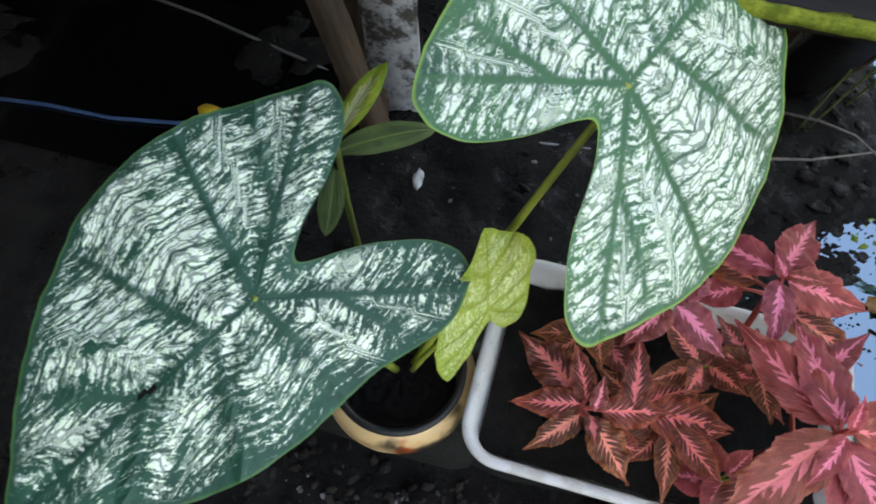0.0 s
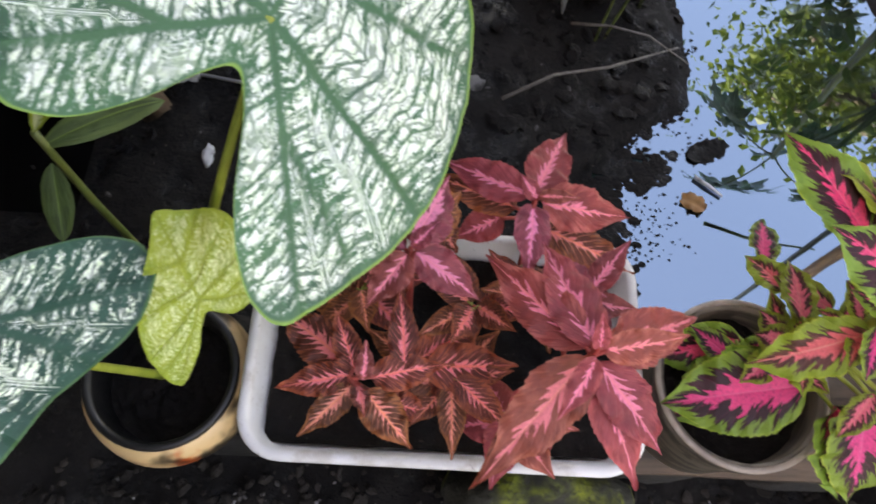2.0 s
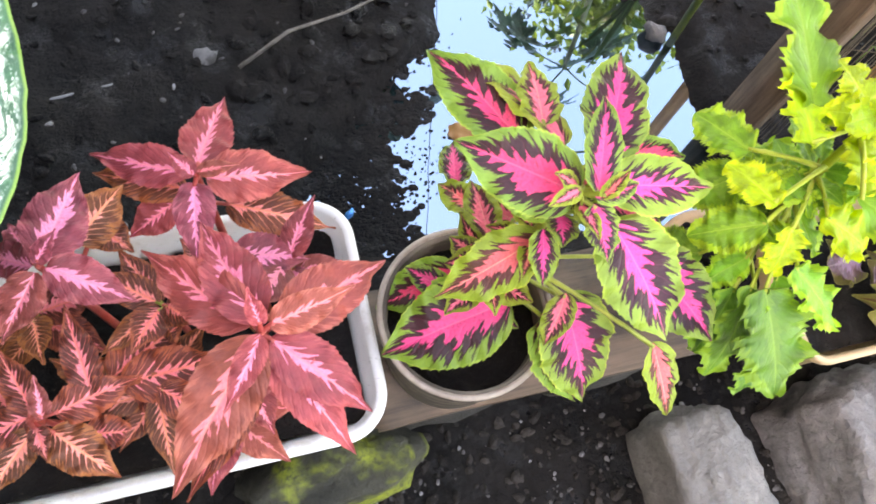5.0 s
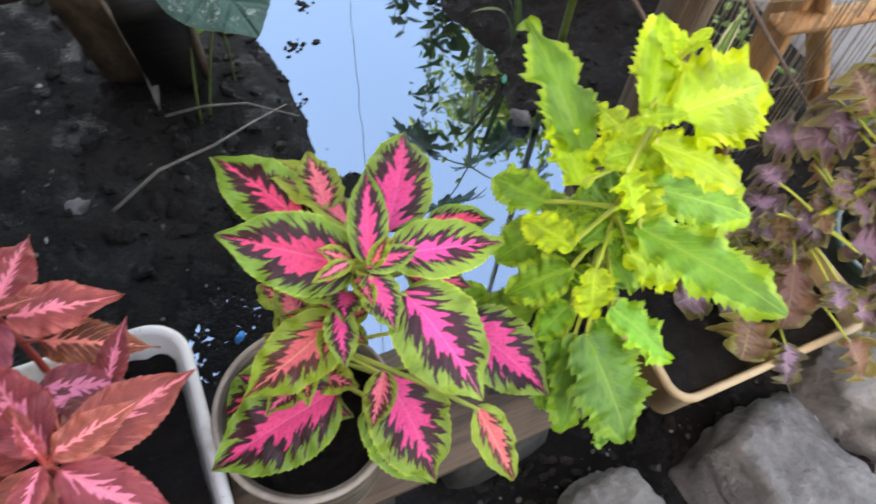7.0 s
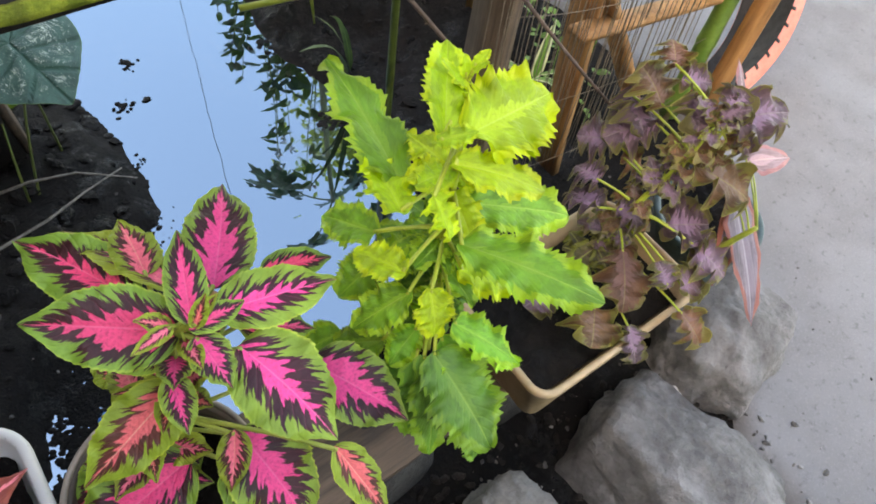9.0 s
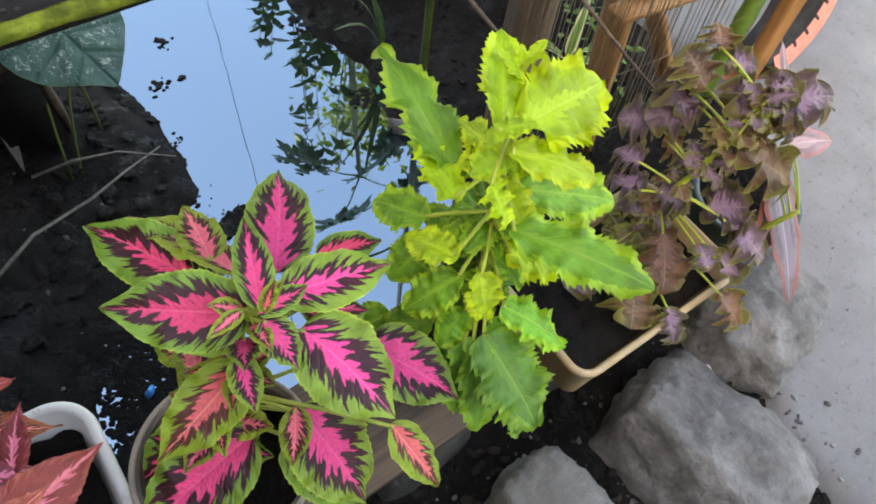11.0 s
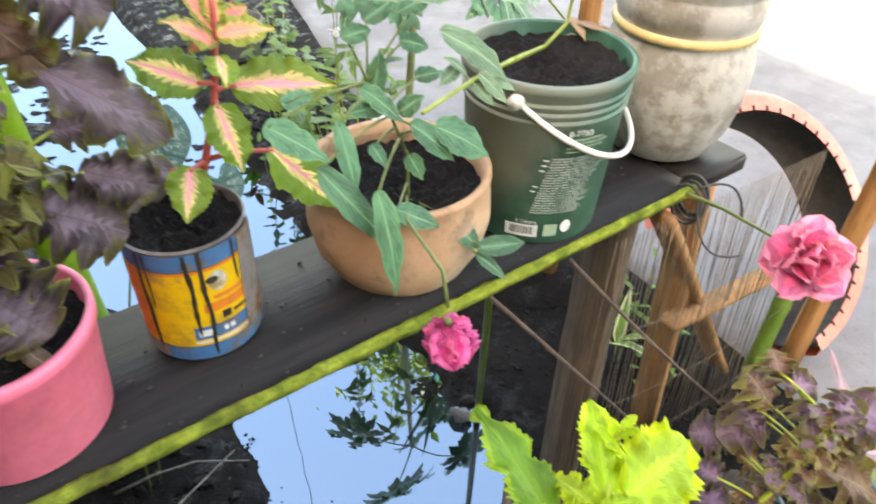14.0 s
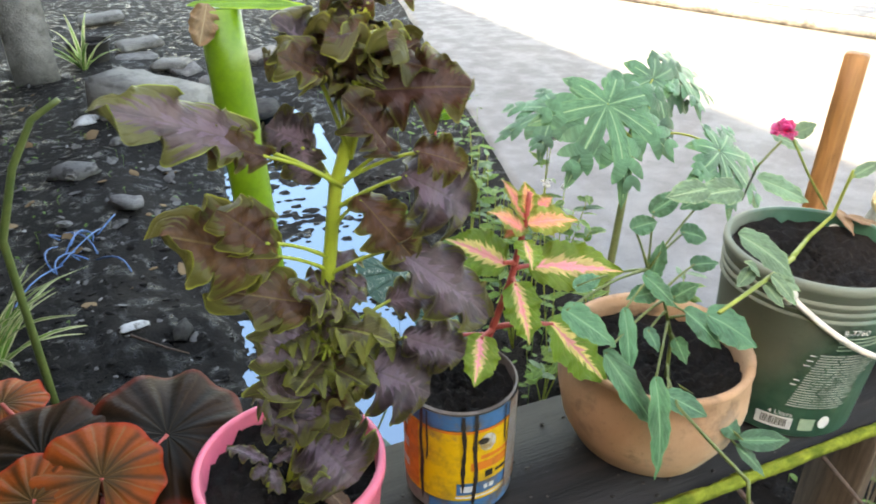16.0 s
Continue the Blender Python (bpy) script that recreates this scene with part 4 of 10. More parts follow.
MAIN_VEINS = (((0, 0), (0, -1.08)), ((0, 0), (0.8, 0.66)), ((0, 0), (-0.8, 0.66)), ((0, 0), (0.98, 0.1)), ((0, 0), (-0.98, 0.1)), ((0, -0.2), (0.84, -0.42)), ((0, -0.2), (-0.84, -0.42)), ((0, -0.52), (0.46, -0.84)), ((0, -0.52), (-0.46, -0.84)), ((0.3, 0.25), (0.93, 0.42)), ((-0.3, 0.25), (-0.93, 0.42)))


def caladium_leaf(plant, material, centre, lobe_a, lobe_b, stalk, label="", cup=0.1, ripple=0.02, hole=None, name="leaf", stretch=1.0, r=0.004, foot=None, wide=(1.0, 1.0), stalk_material=None):
    """A heart-shaped leaf: the place of its stalk, the tips of its two lobes."""
    c, a, b = Vector(centre), Vector(lobe_a), Vector(lobe_b)
    ex = (b - a) / 1.6
    ey = ((a + b) / 2 - c) / 0.7 * stretch
    n = ex.cross(ey).normalized()
    if n.z < 0:
        n = -n
    size = ey.length
    ring_n, rings = 150, 26
    outline = [Vector((o.x * (1 + ((wide[1] if o.x > 0 else wide[0]) - 1) * smooth(o.y, 0.65, 0.1)), o.y)) for o in heart_outline(ring_n)]
    bm = bmesh.new()
    uv, flow, zones = (bm.loops.layers.uv.new(s) for s in ("UVMap", "flow", "zones"))
    data = {}

    def vert(p, rim):
        best = None
        for q0, q1 in MAIN_VEINS:
            q0, q1 = Vector(q0), Vector(q1)
            ln = (q1 - q0).length
            t = max(0.0, (p - q0).dot(q1 - q0) / ln ** 2)
            d = (p - q0.lerp(q1, t)).length
            if best is None or d < best[0]:
                best = (d, t * ln, d)
        g = p.length
        h = -cup * g * g + 0.012 * math.exp(-best[0] / 0.03) * -1 + ripple * g * math.sin(math.atan2(p.y, p.x) * 7 + c.x * 40) + 0.02 * noise.noise(Vector((p.x * 5, p.y * 5, c.x * 9)))
        v = bm.verts.new(c + ex * p.x + ey * p.y + n * (h * size))
        data[v] = (p, (best[1], best[2]), (best[0], rim))
        return v

    rows = []
    for i in range(1, rings + 1):
        k = (i / rings) ** 0.85
        row = []
        for o in outline:
            jag = 1 + 0.012 * noise.noise(Vector((o.x * 11, o.y * 11, 4))) * k
            row.append(vert(o * k * jag, (1 - k) * o.length))
        rows.append(row)
    mid = vert(Vector((0, 0)), 0.5)
    faces = [(mid, rows[0][j], rows[0][(j + 1) % ring_n]) for j in range(ring_n)]
    for p, q in zip(rows, rows[1:]):
        for j in range(ring_n):
            quad = (p[j], q[j], q[(j + 1) % ring_n], p[(j + 1) % ring_n])
            if hole and (sum((data[w][0] for w in quad), Vector((0, 0))) / 4 - Vector(hole)).length < 0.028:
                continue
            faces.append(quad)
    for f in faces:
        face = bm.faces.new(f)
        for loop in face.loops:
            d = data[loop.vert]
            loop[uv].uv, loop[flow].uv, loop[zones].uv = d[0], d[1], d[2]
    ob = part(name, inset(bm, plant), material, plant, label)
    s = Vector(stalk)
    part("petiole", inset(tube(curve_points(s, c - n * 0.002, (Vector(foot) if foot else Vector((0, 0, 0.02))), 14), [r * (1.25 - 0.5 * i / 14) for i in range(15)], 10), plant), stalk_material or STEM_GREEN, ob)
    return ob


def small_leaves(plant, material, centre, n, size, width, a0, a1, tilt, seed, kind="coleus", **shape):
    """Small leaves in a rosette round a centre."""
    rnd = random.Random(seed)
    c = Vector(centre)
    for i in range(n):
        a = radians(a0 + (a1 - a0) * (i + rnd.uniform(-0.3, 0.3)) / n)
        t = radians(tilt + rnd.uniform(-18, 18))
        ln = size * rnd.uniform(0.7, 1.2)
        way = Vector((math.cos(a) * math.cos(t), math.sin(a) * math.cos(t), math.sin(t)))
        base = c + way * 0.006 + Vector((0, 0, rnd.uniform(-0.02, 0.02)))
        leaf(plant, material, base, base + way * ln, width * rnd.uniform(0.8, 1.2), kind, face=(way.x * -0.5 * math.sin(t), -0.2, 1.0), stalk=c, stalk_r=0.0014, **shape)


OLIVE_LEAF = coleus_material("olive_coleus_leaf", (0.12, 0.08, 0.045), (0.1, 0.085, 0.03), (0.16, 0.16, 0.03), 0.3, 0.7, 0.3, (0.3, 0.3, 0.08), 0.5, 0.25, 0.25)
STRAP_PURPLE = coleus_material("grey_purple_strap_leaf", (0.22, 0.18, 0.22), (0.19, 0.155, 0.19), (0.28, 0.1, 0.075), 0.4, 0.75, 0.1, (0.36, 0.32, 0.36), 0.4, 0.2, 0.2, 2.0)
STRAP_PINK = coleus_material("pink_strap_leaf", (0.5, 0.33, 0.33), (0.4, 0.27, 0.27), (0.45, 0.22, 0.2), 0.4, 0.75, 0.1, (0.6, 0.45, 0.42), 0.4, 0.25, 0.2, 2.0)

# ---- caladiums ----
caladium = thing("caladium", (-0.012, 0.335, 0.43), "caladium with large white-flecked green heart leaves", "caladium")
caladium_leaf(caladium, CALADIUM, (-0.108, 0.276, 0.741), (0.060, 0.346, 0.728), (-0.121, 0.478, 0.783), (-0.02, 0.33, 0.435), "large deep green leaf with white flecks and a small hole", 0.07, 0.012, (0.02, -0.5), wide=(0.8, 1.22))
caladium_leaf(caladium, CALADIUM_PALE, (0.150, 0.502, 0.833), (0.0, 0.423, 0.878), (0.178, 0.312, 0.745), (0.0, 0.345, 0.435), "large pale leaf, mostly white between green veins", 0.05, 0.012, r=0.0045, wide=(1.0, 1.14))
caladium_leaf(caladium, CALADIUM_YOUNG, (0.080, 0.350, 0.660), (0.060, 0.284, 0.584), (0.116, 0.364, 0.604), (0.0, 0.335, 0.435), "young pale yellow-green leaf, still half folded", 0.06, 0.03, r=0.003, stretch=0.8)
ditch_caladium = thing("caladium", (0.55, 1.15, 0.03), "speckled green caladium growing on the mud bank", "caladium")
caladium_leaf(ditch_caladium, CALADIUM_DIM, (0.692, 1.150, 0.410), (0.592, 1.212, 0.415), (0.745, 1.252, 0.435), (0.70, 1.27, 0.02), cup=0.1, r=0.0022, stalk_material=STEM_DARK)
caladium_leaf(ditch_caladium, CALADIUM_DIM, (0.816, 1.30, 0.755), (0.765, 1.33, 0.785), (0.862, 1.34, 0.785), (0.60, 1.17, 0.02), cup=0.1, r=0.0022, stalk_material=STEM_DARK, foot=(-0.03, 0.0, 0.06))
caladium_leaf(ditch_caladium, CALADIUM_DIM, (0.906, 1.29, 0.632), (0.868, 1.315, 0.652), (0.942, 1.322, 0.652), (0.62, 1.18, 0.02), cup=0.1, r=0.0022, stalk_material=STEM_DARK, foot=(-0.03, 0.0, 0.06))


# ---- the coleus in the white tub ----
big_red = thing("coleus", (0.410, 0.335, 0.432), "tall brick-red coleus with bright pink midribs", "coleus", "coleus in the tub")
stem(big_red, [(0.410, 0.335, 0.432), (0.408, 0.332, 0.560), (0.414, 0.326, 0.640)], 0.005, STEM_RED, 0.6)
leaf(big_red, RED_LEAF, (0.410, 0.334, 0.637), (0.317, 0.422, 0.615), 0.061, stalk=(0.414, 0.326, 0.636), stalk_material=STEM_RED, tooth=0.09, teeth=18, fold=0.42, wave=0.05)
leaf(big_red, RED_LEAF, (0.416, 0.335, 0.640), (0.368, 0.437, 0.630), 0.060, stalk=(0.414, 0.326, 0.640), stalk_material=STEM_RED, tooth=0.09, teeth=18, fold=0.42, wave=0.05)
leaf(big_red, RED_LEAF, (0.428, 0.334, 0.628), (0.531, 0.381, 0.600), 0.064, stalk=(0.413, 0.327, 0.628), stalk_material=STEM_RED, tooth=0.09, teeth=18, fold=0.42, wave=0.05)
leaf(big_red, RED_LEAF, (0.422, 0.328, 0.648), (0.494, 0.338, 0.660), 0.036, stalk=(0.414, 0.326, 0.640), stalk_material=STEM_RED, tooth=0.09, teeth=18, fold=0.42, wave=0.05)
leaf(big_red, RED_LEAF, (0.420, 0.320, 0.635), (0.495, 0.252, 0.585), 0.056, stalk=(0.413, 0.327, 0.632), stalk_material=STEM_RED, tooth=0.09, teeth=18, fold=0.42, wave=0.05)
leaf(big_red, RED_LEAF, (0.417, 0.317, 0.630), (0.477, 0.221, 0.570), 0.052, stalk=(0.413, 0.327, 0.628), stalk_material=STEM_RED, tooth=0.09, teeth=18, fold=0.42, wave=0.05)
leaf(big_red, RED_LEAF, (0.410, 0.323, 0.638), (0.316, 0.221, 0.600), 0.070, stalk_material=STEM_RED, tooth=0.09, teeth=18, fold=0.42, wave=0.05)
leaf(big_red, RED_LEAF, (0.414, 0.321, 0.650), (0.385, 0.265, 0.655), 0.028, stalk=(0.414, 0.326, 0.640), stalk_material=STEM_RED, tooth=0.09, teeth=18, fold=0.42, wave=0.05)
leaf(big_red, RED_VEINED, (0.403, 0.316, 0.580), (0.318, 0.216, 0.540), 0.049, stalk=(0.409, 0.331, 0.580), stalk_material=STEM_RED, tooth=0.09, teeth=18, fold=0.42, wave=0.05)
leaf(big_red, RED_LEAF, (0.389, 0.314, 0.550), (0.400, 0.258, 0.520), 0.038, stalk=(0.408, 0.332, 0.548), stalk_material=STEM_RED, tooth=0.09, teeth=18, fold=0.42, wave=0.05)
leaf(big_red, RED_LEAF, (0.416, 0.327, 0.655), (0.413, 0.347, 0.685), 0.018, stalk=(0.414, 0.326, 0.640), stalk_material=STEM_RED, tooth=0.09, teeth=18, fold=0.42, wave=0.05)
leaf(big_red, MAUVE_LEAF, (0.393, 0.428, 0.560), (0.465, 0.421, 0.530), 0.052, stalk=(0.408, 0.332, 0.556), stalk_material=STEM_RED, tooth=0.09, teeth=18, fold=0.42, wave=0.05)
rear_red = thing("coleus", (0.380, 0.470, 0.432), "brick-red coleus at the back of the tub", "coleus", "coleus in the tub")
stem(rear_red, [(0.380, 0.470, 0.432), (0.376, 0.495, 0.550), (0.375, 0.499, 0.588)], 0.0045, STEM_RED, 0.6)
leaf(rear_red, RED_LEAF, (0.376, 0.509, 0.588), (0.409, 0.587, 0.585), 0.058, stalk=(0.375, 0.499, 0.588), stalk_material=STEM_RED, tooth=0.09, teeth=16, fold=0.4, wave=0.05)
leaf(rear_red, RED_LEAF, (0.368, 0.504, 0.588), (0.274, 0.547, 0.575), 0.050, stalk=(0.375, 0.499, 0.588), stalk_material=STEM_RED, tooth=0.09, teeth=16, fold=0.4, wave=0.05)
leaf(rear_red, RED_LEAF, (0.382, 0.498, 0.585), (0.480, 0.489, 0.565), 0.064, stalk_material=STEM_RED, tooth=0.09, teeth=16, fold=0.4, wave=0.05)
leaf(rear_red, MAUVE_LEAF, (0.372, 0.490, 0.592), (0.366, 0.409, 0.600), 0.045, stalk=(0.375, 0.499, 0.588), stalk_material=STEM_RED, tooth=0.09, teeth=16, fold=0.4, wave=0.05)
leaf(rear_red, RED_VEINED, (0.392, 0.487, 0.545), (0.495, 0.451, 0.530), 0.058, stalk=(0.376, 0.492, 0.543), stalk_material=STEM_RED, tooth=0.09, teeth=16, fold=0.4, wave=0.05)
leaf(rear_red, RED_VEINED, (0.359, 0.502, 0.560), (0.267, 0.542, 0.550), 0.048, stalk=(0.376, 0.496, 0.559), stalk_material=STEM_RED, tooth=0.09, teeth=16, fold=0.4, wave=0.05)
leaf(rear_red, RED_LEAF, (0.374, 0.494, 0.600), (0.356, 0.512, 0.615), 0.022, stalk=(0.375, 0.499, 0.588), stalk_material=STEM_RED, tooth=0.09, teeth=16, fold=0.4, wave=0.05)
leaf(rear_red, RED_LEAF, (0.377, 0.497, 0.600), (0.415, 0.494, 0.610), 0.018, stalk=(0.375, 0.499, 0.588), stalk_material=STEM_RED, tooth=0.09, teeth=16, fold=0.4, wave=0.05)
leaf(rear_red, RED_LEAF, (0.346, 0.496, 0.550), (0.294, 0.474, 0.530), 0.045, stalk=(0.376, 0.495, 0.550), stalk_material=STEM_RED, tooth=0.09, teeth=16, fold=0.4, wave=0.05)
left_red = thing("coleus", (0.250, 0.420, 0.432), "mauve-red coleus with pink ribs beside the caladium", "coleus", "coleus in the tub")
stem(left_red, [(0.250, 0.420, 0.432), (0.252, 0.418, 0.560), (0.252, 0.417, 0.635)], 0.0045, STEM_RED, 0.6)
leaf(left_red, MAUVE_LEAF, (0.254, 0.423, 0.637), (0.290, 0.498, 0.630), 0.060, stalk_material=STEM_RED, tooth=0.08, teeth=16, fold=0.4, wave=0.05)
leaf(left_red, MAUVE_LEAF, (0.247, 0.417, 0.635), (0.200, 0.445, 0.615), 0.040, stalk_material=STEM_RED, tooth=0.08, teeth=16, fold=0.4, wave=0.05)
leaf(left_red, MAUVE_LEAF, (0.249, 0.412, 0.635), (0.217, 0.361, 0.620), 0.042, stalk_material=STEM_RED, tooth=0.08, teeth=16, fold=0.4, wave=0.05)
leaf(left_red, MAUVE_LEAF, (0.257, 0.414, 0.635), (0.322, 0.382, 0.615), 0.047, stalk_material=STEM_RED, tooth=0.08, teeth=16, fold=0.4, wave=0.05)
leaf(left_red, RED_VEINED, (0.259, 0.455, 0.580), (0.306, 0.519, 0.560), 0.056, stalk=(0.252, 0.418, 0.579), stalk_material=STEM_RED, tooth=0.08, teeth=16, fold=0.4, wave=0.05)
leaf(left_red, MAUVE_LEAF, (0.254, 0.415, 0.645), (0.275, 0.432, 0.665), 0.020, stalk=(0.252, 0.417, 0.635), stalk_material=STEM_RED, tooth=0.08, teeth=16, fold=0.4, wave=0.05)
leaf(left_red, MAUVE_LEAF, (0.242, 0.426, 0.620), (0.209, 0.492, 0.585), 0.039, stalk=(0.252, 0.417, 0.620), stalk_material=STEM_RED, tooth=0.08, teeth=16, fold=0.4, wave=0.05)
leaf(left_red, RED_VEINED, (0.272, 0.484, 0.560), (0.300, 0.454, 0.540), 0.044, stalk=(0.252, 0.418, 0.560), stalk_material=STEM_RED, tooth=0.08, teeth=16, fold=0.4, wave=0.05)
veined_red = thing("coleus", (0.200, 0.325, 0.432), "low coleus with orange-veined dark red leaves", "coleus", "coleus in the tub")
stem(veined_red, [(0.200, 0.325, 0.432), (0.199, 0.320, 0.510), (0.198, 0.317, 0.532)], 0.004, STEM_RED, 0.6)
leaf(veined_red, RED_VEINED, (0.200, 0.322, 0.530), (0.121, 0.307, 0.525), 0.040, stalk_material=STEM_RED, tooth=0.1, teeth=15, fold=0.4, wave=0.07)
leaf(veined_red, RED_VEINED, (0.193, 0.334, 0.525), (0.118, 0.394, 0.520), 0.060, stalk=(0.198, 0.318, 0.523), stalk_material=STEM_RED, tooth=0.1, teeth=15, fold=0.4, wave=0.07)
leaf(veined_red, RED_VEINED, (0.203, 0.324, 0.535), (0.180, 0.387, 0.545), 0.034, stalk=(0.198, 0.317, 0.532), stalk_material=STEM_RED, tooth=0.1, teeth=15, fold=0.4, wave=0.07)
leaf(veined_red, RED_VEINED, (0.200, 0.312, 0.525), (0.151, 0.259, 0.515), 0.037, stalk_material=STEM_RED, tooth=0.1, teeth=15, fold=0.4, wave=0.07)
leaf(veined_red, RED_VEINED, (0.215, 0.306, 0.530), (0.264, 0.254, 0.515), 0.051, stalk=(0.198, 0.317, 0.530), stalk_material=STEM_RED, tooth=0.1, teeth=15, fold=0.4, wave=0.07)
leaf(veined_red, RED_VEINED, (0.220, 0.319, 0.535), (0.294, 0.339, 0.535), 0.044, stalk=(0.198, 0.317, 0.532), stalk_material=STEM_RED, tooth=0.1, teeth=15, fold=0.4, wave=0.07)
leaf(veined_red, RED_VEINED, (0.208, 0.308, 0.545), (0.219, 0.279, 0.550), 0.022, stalk=(0.198, 0.317, 0.532), stalk_material=STEM_RED, tooth=0.1, teeth=15, fold=0.4, wave=0.07)
leaf(veined_red, MAUVE_LEAF, (0.212, 0.315, 0.540), (0.216, 0.349, 0.560), 0.022, stalk=(0.198, 0.317, 0.532), stalk_material=STEM_RED, tooth=0.1, teeth=15, fold=0.4, wave=0.07)
leaf(veined_red, RED_VEINED, (0.234, 0.301, 0.505), (0.280, 0.294, 0.495), 0.040, stalk=(0.199, 0.321, 0.504), stalk_material=STEM_RED, tooth=0.1, teeth=15, fold=0.4, wave=0.07)
dark_veined = thing("coleus", (0.245, 0.345, 0.432), "small dark coleus with red veins", "coleus", "coleus in the tub")
stem(dark_veined, [(0.245, 0.345, 0.432), (0.246, 0.345, 0.520)], 0.004, STEM_RED, 0.6)
leaf(dark_veined, RED_VEINED, (0.252, 0.329, 0.535), (0.244, 0.407, 0.565), 0.037, stalk=(0.246, 0.345, 0.520), stalk_material=STEM_RED, tooth=0.1, teeth=15, fold=0.4, wave=0.07)
leaf(dark_veined, RED_VEINED, (0.263, 0.342, 0.520), (0.334, 0.394, 0.510), 0.054, stalk=(0.246, 0.345, 0.520), stalk_material=STEM_RED, tooth=0.1, teeth=15, fold=0.4, wave=0.07)
leaf(dark_veined, RED_VEINED, (0.272, 0.338, 0.515), (0.372, 0.344, 0.500), 0.061, stalk=(0.246, 0.345, 0.514), stalk_material=STEM_RED, tooth=0.1, teeth=15, fold=0.4, wave=0.07)
leaf(dark_veined, RED_VEINED, (0.260, 0.339, 0.520), (0.211, 0.379, 0.515), 0.036, stalk=(0.246, 0.345, 0.520), stalk_material=STEM_RED, tooth=0.1, teeth=15, fold=0.4, wave=0.07)
leaf(dark_veined, RED_VEINED, (0.271, 0.347, 0.515), (0.330, 0.378, 0.500), 0.041, stalk=(0.246, 0.345, 0.514), stalk_material=STEM_RED, tooth=0.1, teeth=15, fold=0.4, wave=0.07)
leaf(dark_veined, RED_VEINED, (0.278, 0.333, 0.500), (0.338, 0.311, 0.495), 0.047, stalk=(0.245, 0.345, 0.499), stalk_material=STEM_RED, tooth=0.1, teeth=15, fold=0.4, wave=0.07)
hidden_red = thing("coleus", (0.320, 0.400, 0.432), "dark red coleus leaves between taller plants", "coleus", "coleus in the tub")
stem(hidden_red, [(0.320, 0.400, 0.432), (0.320, 0.400, 0.530)], 0.004, STEM_RED, 0.6)
small_leaves(hidden_red, RED_VEINED, (0.320, 0.400, 0.525), 7, 0.06, 0.036, 0, 360, 20, 3)
small_leaves(hidden_red, MAUVE_LEAF, (0.440, 0.420, 0.520), 6, 0.06, 0.042, 0, 360, 20, 4)
small_leaves(hidden_red, RED_VEINED, (0.200, 0.420, 0.500), 8, 0.06, 0.04, 0, 360, 5, 5)
small_leaves(hidden_red, RED_VEINED, (0.300, 0.330, 0.500), 8, 0.065, 0.042, 0, 360, 5, 6)
small_leaves(hidden_red, RED_LEAF, (0.360, 0.290, 0.500), 6, 0.06, 0.042, 0, 360, 5, 13)
small_leaves(hidden_red, RED_VEINED, (0.380, 0.420, 0.510), 8, 0.06, 0.042, 0, 360, 5, 14)


# ---- the pink coleus in the banded pot ----
pink_coleus = thing("coleus", (0.600, 0.352, 0.468), "coleus with hot pink, maroon and green-edged leaves", "coleus")
stem(pink_coleus, [(0.600, 0.352, 0.468), (0.620, 0.360, 0.560), (0.655, 0.365, 0.640), (0.672, 0.368, 0.705)], 0.006, STEM_GREEN, 0.6)
leaf(pink_coleus, PINK_LEAF, (0.660, 0.436, 0.665), (0.605, 0.547, 0.680), 0.077, "ovate", stalk=(0.661, 0.366, 0.663), tooth=0.07, teeth=19, fold=0.35, wave=0.035)
leaf(pink_coleus, PINK_LEAF, (0.676, 0.367, 0.705), (0.584, 0.411, 0.742), 0.080, "ovate", tooth=0.07, teeth=19, fold=0.35, wave=0.035)
leaf(pink_coleus, SALMON_LEAF, (0.689, 0.422, 0.680), (0.648, 0.548, 0.665), 0.059, "ovate", stalk=(0.665, 0.367, 0.679), tooth=0.07, teeth=19, fold=0.35, wave=0.035, twist=25)
leaf(pink_coleus, PINK_LEAF, (0.717, 0.403, 0.680), (0.787, 0.509, 0.678), 0.079, "ovate", stalk=(0.665, 0.367, 0.679), tooth=0.07, teeth=19, fold=0.35, wave=0.035)
leaf(pink_coleus, PINK_LEAF, (0.684, 0.357, 0.722), (0.710, 0.430, 0.745), 0.039, "ovate", stalk=(0.672, 0.368, 0.705), tooth=0.07, teeth=19, fold=0.35, wave=0.035)
leaf(pink_coleus, PINK_LEAF, (0.708, 0.376, 0.690), (0.816, 0.362, 0.675), 0.065, "ovate", stalk=(0.668, 0.367, 0.689), tooth=0.07, teeth=19, fold=0.35, wave=0.035)
leaf(pink_coleus, PINK_LEAF, (0.681, 0.355, 0.722), (0.732, 0.363, 0.705), 0.025, "ovate", stalk=(0.672, 0.368, 0.705), tooth=0.07, teeth=19, fold=0.35, wave=0.035)
leaf(pink_coleus, PINK_LEAF, (0.684, 0.354, 0.710), (0.690, 0.309, 0.690), 0.042, "ovate", stalk=(0.672, 0.368, 0.705), tooth=0.07, teeth=19, fold=0.35, wave=0.035)
leaf(pink_coleus, PINK_LEAF, (0.712, 0.350, 0.670), (0.754, 0.250, 0.635), 0.099, "ovate", stalk=(0.663, 0.366, 0.669), tooth=0.07, teeth=19, fold=0.35, wave=0.035)
leaf(pink_coleus, PINK_LEAF, (0.769, 0.339, 0.590), (0.828, 0.249, 0.570), 0.090, "ovate", stalk=(0.632, 0.362, 0.588), tooth=0.07, teeth=19, fold=0.35, wave=0.035)
leaf(pink_coleus, PINK_LEAF, (0.684, 0.319, 0.580), (0.711, 0.222, 0.505), 0.101, "ovate", stalk=(0.629, 0.361, 0.580), tooth=0.07, teeth=19, fold=0.35, wave=0.035)
